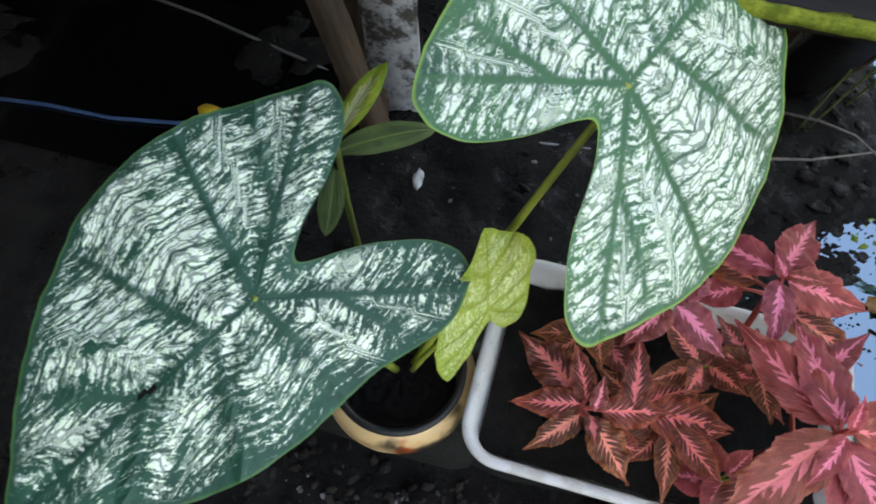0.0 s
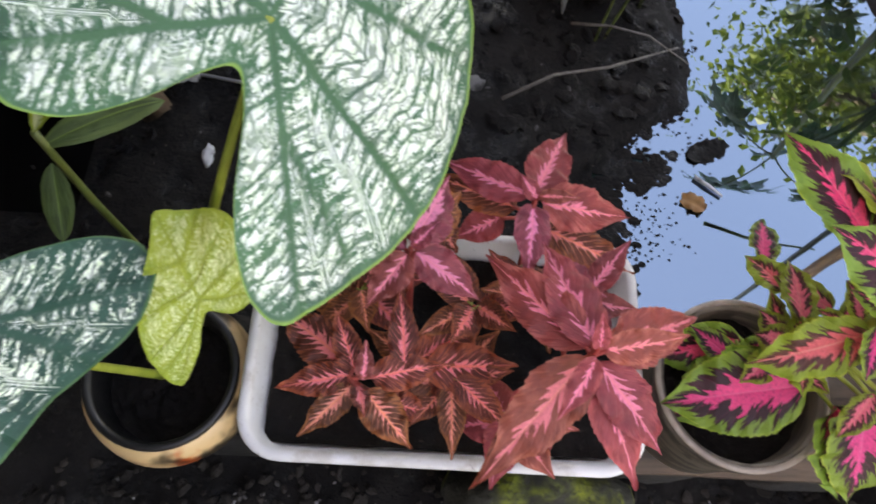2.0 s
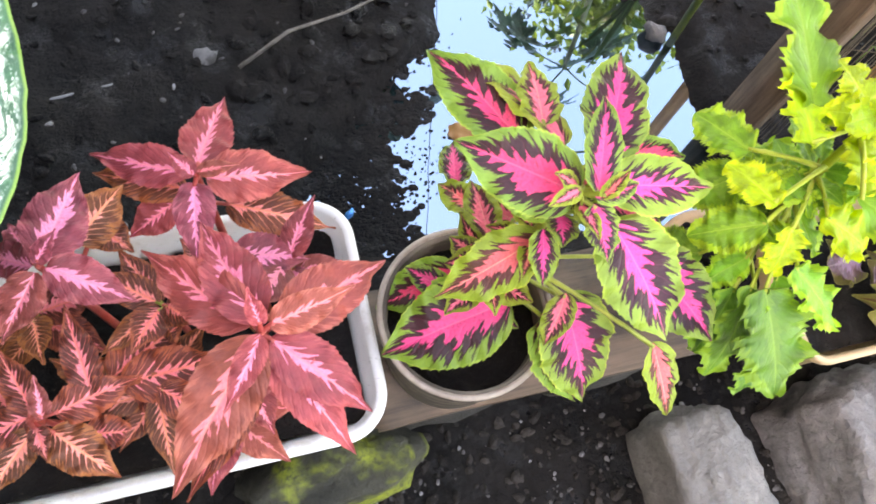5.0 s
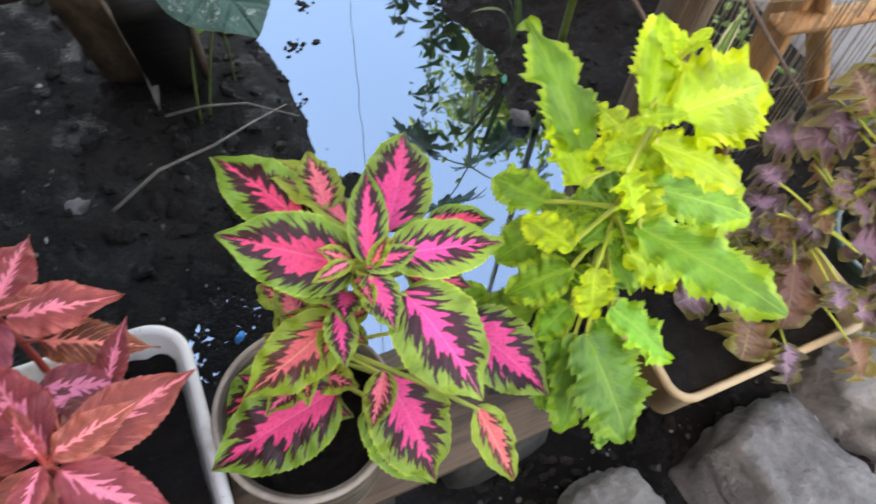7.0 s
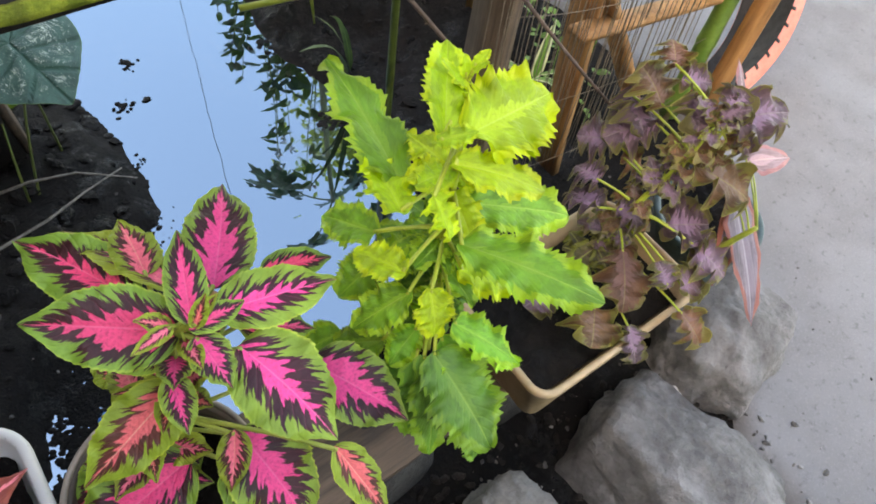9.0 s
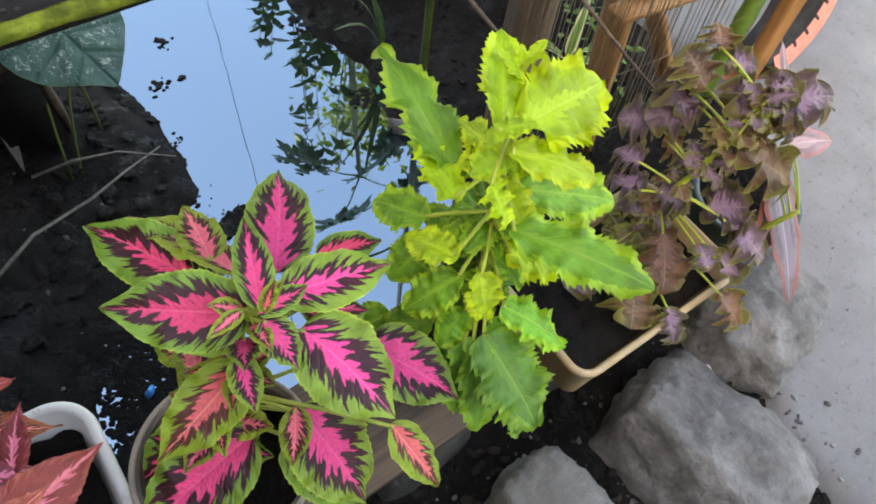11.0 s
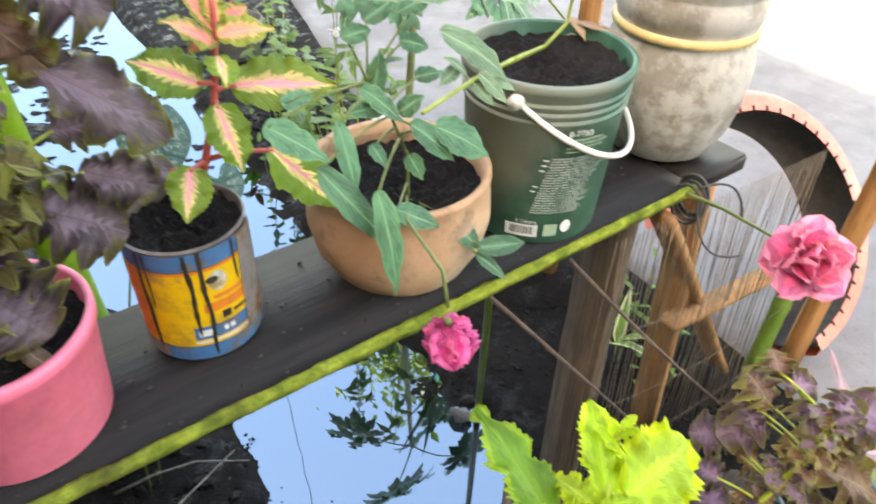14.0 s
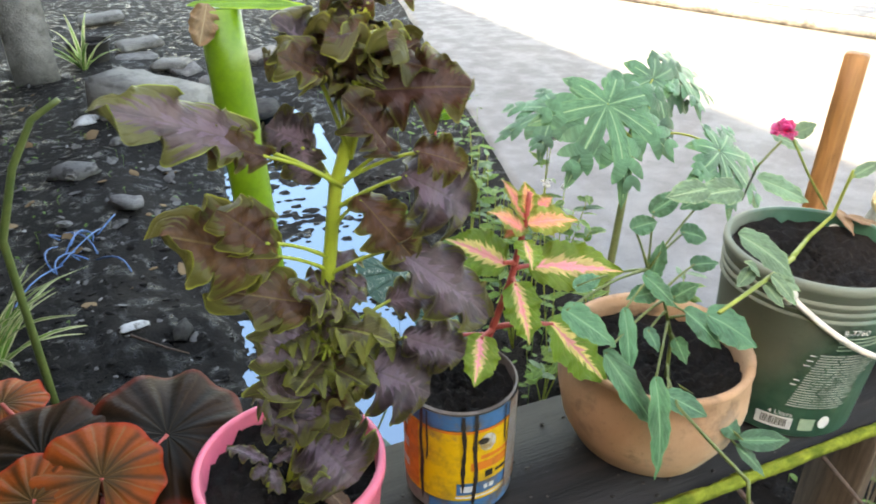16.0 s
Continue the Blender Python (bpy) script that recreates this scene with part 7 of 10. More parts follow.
for name, ink, a0, a1, z0, z1, lift, slant in (
    ("label", YELLOW_INK, 150, 330, 0.022, 0.114, 0.0005, 0), ("band", BLUE_INK, 160, 318, 0.115, 0.133, 0.0005, 0), ("band", BLUE_INK, 215, 330, 0.004, 0.021, 0.0005, 0),
    ("band", RUST, 140, 214, 0.004, 0.021, 0.0005, 0), ("label", ORANGE_INK, 152, 202, 0.024, 0.113, 0.0009, 0), ("stripe", ORANGE_INK, 200, 325, 0.111, 0.1145, 0.0009, 0),
    ("print", WHITE_INK, 170, 184, 0.094, 0.106, 0.0012, 0), ("print", WHITE_INK, 172, 186, 0.066, 0.078, 0.0012, 0), ("print", WHITE_INK, 172, 186, 0.04, 0.05, 0.0012, 0),
    ("print", ORANGE_INK, 258, 300, 0.062, 0.073, 0.0009, 0), ("print", ORANGE_INK, 268, 312, 0.076, 0.081, 0.0009, 0), ("print", BLACK_INK, 273, 282, 0.05, 0.059, 0.0009, 0), ("print", BLACK_INK, 285, 300, 0.052, 0.056, 0.0009, 0),
    ("banner", BLUE_INK, 244, 310, 0.03, 0.046, 0.0009, 0), ("print", WHITE_INK, 248, 262, 0.034, 0.042, 0.0013, 0), ("print", WHITE_INK, 272, 276, 0.035, 0.041, 0.0013, 0), ("print", WHITE_INK, 278, 283, 0.035, 0.041, 0.0013, 0), ("stripe", WHITE_INK, 243, 310, 0.0255, 0.028, 0.0011, 0),
    ("rust_patch", RUST, 303, 345, 0.02, 0.133, 0.002, -6),
):
    part(name, arc_panel(can_r, a0, a1, z0, z1, slant, lift), ink, can)


def drip(a, width, z0, z1, seed):
    """A run of dried paint with uneven edges and a rounded end."""
    bm = bmesh.new()
    rows = []
    for i in range(25):
        z = z1 + (z0 - z1) * i / 24
        wd = width * (0.7 + 0.8 * abs(noise.noise(Vector((z * 70, seed, 0))))) * (1 if i < 22 else (25 - i) / 4)
        mid = a + 2.5 * noise.noise(Vector((z * 25, seed, 5)))
        rows.append([bm.verts.new((0.0583 * math.cos(radians(mid + s * wd)), 0.0583 * math.sin(radians(mid + s * wd)), z)) for s in (-0.5, 0.5)])
    for p, q in zip(rows, rows[1:]):
        bm.faces.new((p[0], q[0], q[1], p[1]))
    return part("drip", bm, BLACK_INK, can)


for k, (a, wd, z0, z1) in enumerate(((207, 5, 0.014, 0.134), (213, 2.5, 0.07, 0.133), (250, 4, 0.034, 0.133), (262, 4.5, 0.008, 0.134), (178, 3, 0.075, 0.133), (297, 3, 0.085, 0.133))):
    drip(a, wd, z0, z1, k * 3.7)


def oval_patch(r, a, z, ra, rz, lift):
    bm = bmesh.new()
    mid = bm.verts.new(((r + lift) * math.cos(radians(a)), (r + lift) * math.sin(radians(a)), z))
    ring = []
    for i in range(20):
        t = 2 * math.pi * i / 20
        b = radians(a + ra * math.cos(t))
        ring.append(bm.verts.new(((r + lift) * math.cos(b), (r + lift) * math.sin(b), z + rz * math.sin(t))))
    for i in range(20):
        bm.faces.new((mid, ring[i], ring[(i + 1) % 20]))
    return bm


part("print", oval_patch(0.0567, 275, 0.097, 9, 0.011, 0.0011), worn("faded_print", (0.5, 0.47, 0.4), (0.3, 0.2, 0.08), 0.45), can)
part("print", oval_patch(0.0567, 270, 0.1, 6, 0.004, 0.0016), BLACK_INK, can)


# ---- bucket label, rings and handle ----
def bucket_r(z):
    return 0.0842 + 0.012 * (z - 0.003) / 0.197


def bucket_material():
    """Dark green plastic under a brown crust that thickens towards the rim."""
    k = Nodes("dirty_green_plastic")
    sep = k.t.nodes.new("ShaderNodeSeparateXYZ")
    k.put(sep.inputs[0], k.coord("Object"))
    fine = k.noise(150.0, 4.0, 0.7)
    crust = k.math("ADD", k.math("MULTIPLY", k.noise(9.0, 5.0, 0.65), 0.9), k.math("MULTIPLY_ADD", sep.outputs[2], 3.4, -0.38))
    crust = k.math("SUBTRACT", crust, k.math("MULTIPLY_ADD", sep.outputs[0], 6.0, 0.2))
    col = k.mix(k.step(k.noise(25.0, 4.0), 0.4, 0.65), (0.026, 0.095, 0.062), (0.045, 0.135, 0.088))
    col = k.mix(k.step(crust, 0.32, 0.75, 0.0, 0.75), col, (0.21, 0.215, 0.17))
    col = k.mix(k.step(fine, 0.55, 0.8, 0.0, 0.3), col, (0.1, 0.1, 0.08))
    return k.done(col, k.step(crust, 0.5, 0.7, 0.38, 0.75), 0.0, 0.4)


bucket_skin = bucket_material()
bucket.children[0].data.materials[0] = bucket_skin
FADED_INK = worn("faded_white_print", (0.4, 0.44, 0.38), (0.1, 0.16, 0.11), 0.5)
PALE_INK = worn("pale_green_print", (0.28, 0.38, 0.26), (0.12, 0.2, 0.13), 0.5)
for z in (0.168, 0.178, 0.188):
    part("ring", lathe([(bucket_r(z) + 0.0002, z - 0.003), (bucket_r(z) + 0.0026, z - 0.001), (bucket_r(z) + 0.0026, z + 0.001), (bucket_r(z) + 0.0002, z + 0.003)], 48, floor=False), bucket_skin, bucket)
label_rnd = random.Random(4)
for i in range(22):
    z = 0.124 - i * 0.0036
    a = 236 - 0.55 * i + label_rnd.uniform(-0.5, 0.5)
    stop = 236 - 0.55 * i + label_rnd.uniform(34, 48)
    while a < stop:
        b = min(stop, a + label_rnd.uniform(5, 16))
        part("text_line", arc_panel(bucket_r, a, b, z, z + 0.0014, 0, 0.0012), FADED_INK, bucket)
        a = b + label_rnd.uniform(0.7, 1.4)
for z in (0.122, 0.115, 0.108, 0.086, 0.079):
    part("text_line", arc_panel(bucket_r, 230 - (0.124 - z) * 150, 234 - (0.124 - z) * 150, z, z + 0.0016, 0, 0.0012), WHITE_INK, bucket)
for z in (0.132, 0.137, 0.142, 0.147):
    part("text_line", arc_panel(bucket_r, 244, 244 + label_rnd.uniform(20, 34), z, z + 0.002, 0, 0.0012), PALE_INK, bucket)
code = new("code_text", bpy.data.curves.new("code_text", "FONT"))
code.data.body, code.data.size, code.data.align_x = "B-7760", 0.010, "CENTER"
code.data.materials.append(WHITE_INK)
code.parent = bucket
ca = radians(252)
code.matrix_basis = Matrix.Translation((0.0965 * math.cos(ca), 0.0965 * math.sin(ca), 0.154)) @ pose(0, 0, 0, 90, 0, 342)
barcode = part("barcode_label", arc_panel(bucket_r, 207, 233, 0.012, 0.03, 0, 0.001), WHITE_INK, bucket)
for i in range(13):
    a = 211 + i * 1.45
    part("bar", arc_panel(bucket_r, a, a + label_rnd.uniform(0.4, 0.9), 0.016, 0.028, 0, 0.0016), BLACK_INK, barcode)
part("print", arc_panel(bucket_r, 238, 249, 0.013, 0.031, 0, 0.001), PALE_INK, bucket)
part("print", oval_patch(0.0858, 256, 0.026, 4.5, 0.009, 0.001), WHITE_INK, bucket)
words = new("volume_text", bpy.data.curves.new("volume_text", "FONT"))
words.data.body, words.data.size, words.data.align_x = "4 Liters", 0.0085, "CENTER"
words.data.materials.append(WHITE_INK)
words.parent = bucket
wa = radians(223)
words.matrix_basis = Matrix.Translation((0.0875 * math.cos(wa), 0.0875 * math.sin(wa), 0.0325)) @ pose(0, 0, 0, 90, 0, 313)
HANDLE_WHITE = plain("handle_plastic", (0.6, 0.57, 0.5), (0.72, 0.69, 0.62), 20.0, 0.4, 60.0, 0.05)
grip = []
for i in range(25):
    t = math.pi * i / 24
    side, out = math.cos(t), math.sin(t)
    grip.append(Vector((-0.087 * side + 0.052 * out, -0.047 * side - 0.096 * out, 0.192 - 0.075 * out)))
handle = part("handle", tube(grip, 0.0035, 10), HANDLE_WHITE, bucket, "white plastic carrying handle")
for s in (1, -1):
    part("lug", inset(tube([Vector((1.13 - 0.08 * s, 0.712 - 0.043 * s, 1.025)), Vector((1.13 - 0.094 * s, 0.712 - 0.05 * s, 1.025))], 0.008, 12), bucket), HANDLE_WHITE, handle)

# ---- ribbed jug planter on the trestle ----
part("top_board", inset(box(1.363, 0.63, 0.80, 1.50, 0.84, 0.828, 0.004, 8, 0.002), trestle), WOOD_DARK, trestle)
JUG = worn("dusty_clear_plastic", (0.36, 0.345, 0.305), (0.23, 0.205, 0.165), 0.46, 0.3)
jug = thing("jug_planter", (1.41, 0.735, 0.829), "cut-down ribbed grey plastic jug used as a planter", "planter")
ribs = [(0.03, 0.0), (0.06, 0.0), (0.076, 0.01), (0.096, 0.05), (0.105, 0.1), (0.104, 0.135), (0.098, 0.165), (0.094, 0.178), (0.094, 0.196)]
for i in range(3):
    z = 0.2 + i * 0.04
    ribs += [(0.094, z), (0.0975, z + 0.006), (0.099, z + 0.018), (0.0975, z + 0.03), (0.094, z + 0.037)]
ribs += [(0.092, 0.322), (0.09, 0.326), (0.088, 0.322), (0.089, 0.28), (0.001, 0.28)]


def jug_shape():
    bm = lathe(ribs, 60, 0.015)
    for v in bm.verts:
        a = math.atan2(v.co.y, v.co.x)
        f = 1 - 0.07 * smooth(v.co.z, 0.14, 0.08) * max(0.0, math.cos(a * 6)) ** 3 * smooth(v.co.z, 0.0, 0.03)
        v.co.x *= f
        v.co.y *= f
    return bm


part("body", jug_shape(), JUG, jug)
part("band", lathe([(0.094, 0.182), (0.0985, 0.184), (0.0985, 0.193), (0.094, 0.195)], 48, floor=False), plain("yellow_band", (0.5, 0.36, 0.14), (0.58, 0.44, 0.2), 20, 0.5), jug, "yellowed plastic band")
part("soil", soil_disc(0.087, 0.3), SOIL, jug)

# ---- painted tyre planter ----
CORAL = plain("coral_paint", (0.72, 0.19, 0.13), (0.8, 0.27, 0.2), 6.0, 0.55, 40.0, 0.25)
RUBBER = plain("tyre_rubber", (0.02, 0.018, 0.017), (0.04, 0.036, 0.034), 9.0, 0.7, 60.0, 0.3)
tyre = thing("tyre_ring", (1.83, 0.74, 0.47), "old cut tyre painted coral, standing on edge", "tyre")
TYRE_TURN = (Vector((-0.133, -0.754, 0.643))).to_track_quat("Z", "Y").to_matrix().to_4x4()


def kept_arc(p):
    """The old tyre is cut: only its top and one side are left."""
    return p.x > 0.02 or p.z > 0.1


def tyre_shape(profile):
    bm = lathe(profile, 96)
    bmesh.ops.delete(bm, geom=[f for f in bm.faces if len(f.verts) > 4], context="FACES_ONLY")
    bmesh.ops.transform(bm, matrix=TYRE_TURN, verts=bm.verts)
    bmesh.ops.delete(bm, geom=[q for q in bm.faces if not kept_arc(q.calc_center_median())], context="FACES")
    return bm


tread = part("tread", tyre_shape([(0.25, -0.07), (0.28, -0.07), (0.296, -0.05), (0.3, 0.0), (0.296, 0.05), (0.28, 0.07), (0.25, 0.07)]), CORAL, tyre)
part("lining", tyre_shape([(0.25, 0.069), (0.272, 0.062), (0.284, 0.0), (0.272, -0.062), (0.25, -0.069)]), RUBBER, tyre)
for q in range(44):
    a = 2 * math.pi * q / 44
    bm = box(-0.006, -0.0035, -0.003, 0.006, 0.0035, 0.003, 0.001)
    bmesh.ops.transform(bm, matrix=TYRE_TURN @ Matrix.Rotation(a, 4, "Z") @ Matrix.Translation((0.255, 0, 0.069)), verts=bm.verts)
    if kept_arc(sum((q.co for q in bm.verts), Vector()) / len(bm.verts)):
        part("notch", bm, RUBBER, tread)
    else:
        bm.free()

# ---- netting, canes, stakes ----
NET_LINE = plain("net_line", (0.1, 0.075, 0.047), (0.19, 0.145, 0.095), 40.0, 0.5, 90.0, 0.0)
net = thing("garden_net", (1.49, 0.61, 0.25), "tan strung netting hung below the plank's end", "net")
net_rnd = random.Random(8)
for i in range(58):
    f = i / 57
    x, y = 1.19 + 0.52 * f, 0.578 - 0.012 * f
    low = 0.24 + 0.05 * math.sin(f * 5) + net_rnd.uniform(-0.02, 0.02)
    part("strand", inset(tube(curve_points((x + net_rnd.uniform(-0.003, 0.003), y + 0.01, low), (x, 0.606, 0.812 - 0.03 * f), (net_rnd.uniform(-0.006, 0.006), net_rnd.uniform(-0.01, 0.01), 0), 5), 0.0007, 4), net), NET_LINE, net)
for z in (0.3, 0.45, 0.62):
    part("cross_strand", inset(tube(curve_points((1.19, 0.576, z + 0.05), (1.71, 0.564, z), (0, 0, -0.03), 10), 0.0006, 4), net), NET_LINE, net)
CANE = wood_material("brown_cane", (0.06, 0.035, 0.026), (0.14, 0.09, 0.065), (80.0, 80.0, 80.0), 0.7, 0.4)


def cane(a, b, sag, r, label, seed):
    pts = curve_points(a, b, sag, 14)
    bm = tube(pts, [r * (1.2 - 0.4 * i / 14) for i in range(15)], 7)
    rnd = random.Random(seed)
    for p in pts[1:-1]:
        for k in range(2):
            d = Vector((rnd.uniform(-1, 1), rnd.uniform(-1, 1), rnd.uniform(-0.5, 1))).normalized()
            tube([p, p + d * r * 3.2], [r * 0.5, r * 0.05], 4, bm)
    return solo("cane", bm, CANE, label, "cane", "thorny canes")


cane((1.12, 0.624, 0.808), (1.31, 0.43, 0.56), (0.0, -0.01, -0.01), 0.0024, "thin thorny brown cane reaching down from the plank", 1)
cane((0.992, 0.624, 0.808), (1.286, 0.529, 0.420), (0.01, 0.0, -0.012), 0.0026, "thin thorny brown cane hanging over the ditch", 2)
STAKE = plain("green_bamboo", (0.045, 0.07, 0.01), (0.085, 0.12, 0.018), 12.0, 0.4, 60.0, 0.1)
DULL_BAMBOO = plain("dull_bamboo", (0.08, 0.16, 0.02), (0.14, 0.23, 0.04), 9.0, 0.45, 60.0, 0.1)
BAMBOO = plain("fresh_bamboo", (0.11, 0.24, 0.008), (0.19, 0.33, 0.014), 6.0, 0.35, 60.0, 0.08)


def pole(name, at, height, r, material, label, nodes=3, lean=(0, 0)):
    bm = bmesh.new()
    pts, rad = [], []
    for i in range(nodes * 6 + 1):
        f = i / (nodes * 6)
        k = 1.08 if i % 6 == 0 and i < nodes * 6 else 1.0
        pts.append(Vector((lean[0] * f, lean[1] * f, height * f)))
        rad.append(r * k * (1 - 0.08 * f))
    tube(pts, rad, 20, bm)
    if nodes < 3:
        p = thing(name, at, label, "pole")
        stalk = part("stalk", bm, material, p)
        for i in range(1, nodes):
            f = i / nodes
            part("node_ring", tube([Vector((lean[0] * f, lean[1] * f, height * f - 0.012)), Vector((lean[0] * f, lean[1] * f, height * f - 0.006)), Vector((lean[0] * f, lean[1] * f, height * f - 0.0005))], [r * 1.0, r * 1.09, r * 1.0], 20, cap=False), material, stalk)
        return p
    return solo(name, bm, material, label, "pole", at=at)


pole("stake", (1.30, 0.95, 0.0), 0.95, 0.008, STAKE, "thin dull green stake in the far bank", 4)
pole("bamboo_pole", (1.80, 0.60, 0.19), 0.4, 0.019, DULL_BAMBOO, "short green bamboo pole", 2)
bamboo = pole("bamboo_stalk", (0.638, 1.47, -0.02), 1.235, 0.038, BAMBOO, "thick bright green cut stalk standing at the ditch", 2, (-0.045, 0.0))
leaf(bamboo, GREEN_LEAF, (0.545, 1.462, 1.222), (0.74, 1.44, 1.226), 0.034, "lance", face=(0.0, -0.4, 1.0), teeth=0, arch=0.1, label="green leaf lying on the cut top")
leaf(bamboo, DRY_LEAF, (0.575, 1.445, 1.226), (0.553, 1.425, 1.165), 0.05, "broad", face=(0.0, -1.0, 0.3), teeth=5, tooth=0.2, wave=0.1, label="withered yellow-brown leaf")

# ---- the old timbers ----
old_timber = thing("timber", (0.59, 1.32, 0.03), "old dark timber stub with a pale lath on its edge", "post", "old timbers")
leg(old_timber, (0.587, 1.325, 0.0), (0.574, 1.150, 0.385), 0.105, 0.045, WOOD_DARK, "beam", 9)
leg(old_timber, (0.648, 1.322, 0.03), (0.634, 1.150, 0.375), 0.014, 0.05, WOOD_POST, "lath", 19)
brown_timber = thing("timber", (0.50, 1.36, 0.05), "split brown timber stub leaning on the mud bank", "post", "old timbers")
leg(brown_timber, (0.492, 1.36, 0.0), (0.470, 1.19, 0.40), 0.075, 0.03, WOOD_POST, "beam", 29)
shard = bmesh.new()
top = [shard.verts.new(p) for p in ((-0.016, 0.04, 0.045), (0.014, 0.034, 0.045), (0.003, -0.01, 0.03), (-0.008, -0.045, 0.0))]
low = [shard.verts.new(v.co + Vector((0.0, 0.008, -0.007))) for v in top]
shard.faces.new(top)
shard.faces.new(low[::-1])
for k in range(4):
    shard.faces.new((top[k], low[k], low[(k + 1) % 4], top[(k + 1) % 4]))
bmesh.ops.recalc_face_normals(shard, faces=shard.faces)
solo("shard", shard, CONCRETE, "pale pointed shard of plaster stuck in the mud", "shard", at=(0.538, 1.262, 0.05))
solo("timber", box(-0.05, -0.015, 0.0, 0.05, 0.015, 0.62, 0.006, 10, 0.006, 11), WOOD_POST, "split brown timber leaning by the plank", "post", "old timbers", at=(-0.30, 0.93, 0.05), turn=(-12, 6, 20))
solo("timber", box(-0.03, -0.012, 0.0, 0.03, 0.012, 0.6, 0.006, 10, 0.006, 12), WOOD_POST, "split brown timber leaning by the plank", "post", "old timbers", at=(-0.25, 0.90, 0.05), turn=(-10, -8, 40))
WHITEWASH = worn("whitewash", (0.4, 0.4, 0.4), (0.05, 0.04, 0.03), 0.48, 0.7)
solo("whitewashed_post", box(-0.05, -0.04, 0.0, 0.05, 0.04, 0.7, 0.006, 10, 0.005, 13), WHITEWASH, "post with flaking white paint", "post", at=(-0.245, 1.0, 0.04), turn=(0, 0, 15))


# ---- roses, papaya and weeds: shapes ----
ROSE_PINK = coleus_material("pink_petal", (0.9, 0.13, 0.27), (0.9, 0.17, 0.33), (0.95, 0.32, 0.45), 0.3, 0.7, 0.1, (0.85, 0.12, 0.22), 0.45, 0.3, 0.04, 3.0, 0.9, 0.005)
ROSE_HOT = coleus_material("hot_pink_petal", (0.88, 0.045, 0.2), (0.88, 0.06, 0.24), (0.95, 0.18, 0.4), 0.3, 0.7, 0.1, (0.85, 0.06, 0.18), 0.45, 0.42, 0.04, 3.0, 0.9, 0.005)
ROSE_DUSTY = coleus_material("dusty_rose_leaf", (0.16, 0.26, 0.14), (0.15, 0.25, 0.14), (0.2, 0.3, 0.16), 0.2, 0.9, 0.2, (0.28, 0.38, 0.22), 0.6, 0.2, 0.3, 8.0)
PAPAYA_STEM = plain("papaya_stem", (0.16, 0.19, 0.07), (0.25, 0.27, 0.12), 14.0, 0.6, 70.0, 0.4, 0.003)


def rose_bloom(plant, at, r, way, material, closed=False):
    """A full rose: petals in rings round the way it faces."""
    way = Vector(way).normalized()
    turn = way.to_track_quat("Z", "Y").to_matrix().to_4x4()
    rnd = random.Random(int(r * 9000))
    c = Vector(at)
    k = 0
    rings = ((3, 80, 0.7, 0.1), (4, 64, 0.95, 0.14), (5, 42, 1.15, 0.18), (5, 18, 1.3, 0.18), (4, -4, 1.2, 0.2))
    if closed:
        rings = ((4, 84, 1.5, 0.08), (5, 74, 1.65, 0.14), (6, 62, 1.75, 0.18), (6, 48, 1.6, 0.2))
    for n, tilt, ln, rad in rings:
        for i in range(n):
            a = 2 * math.pi * (i + 0.5 * (tilt % 3) + rnd.uniform(-0.15, 0.15)) / n
            k += 1
            bm = leaf_mesh(r * ln, r * ln * rnd.uniform(0.95, 1.25), "broad" if closed else "round", 0, 0, -0.35 if tilt > 30 else 0.2, -0.35, 0.09, 0, k, 12, 8, 0.0)
            m = Matrix.Translation(c) @ turn @ Matrix.Rotation(a, 4, "Z") @ Matrix.Translation((0, r * rad, -r * 0.15)) @ Matrix.Rotation(radians(tilt + rnd.uniform(-8, 8)), 4, "X")
            bmesh.ops.transform(bm, matrix=m, verts=bm.verts)
            part("petal", inset(bm, plant), material, plant)
    bm = rock((r * 0.16, r * 0.16, r * 0.2), 3, 0.05, 2)
    bmesh.ops.transform(bm, matrix=Matrix.Translation(c - way * r * 0.3), verts=bm.verts)
    part("sepal_cup", inset(bm, plant), STEM_DARK, plant)


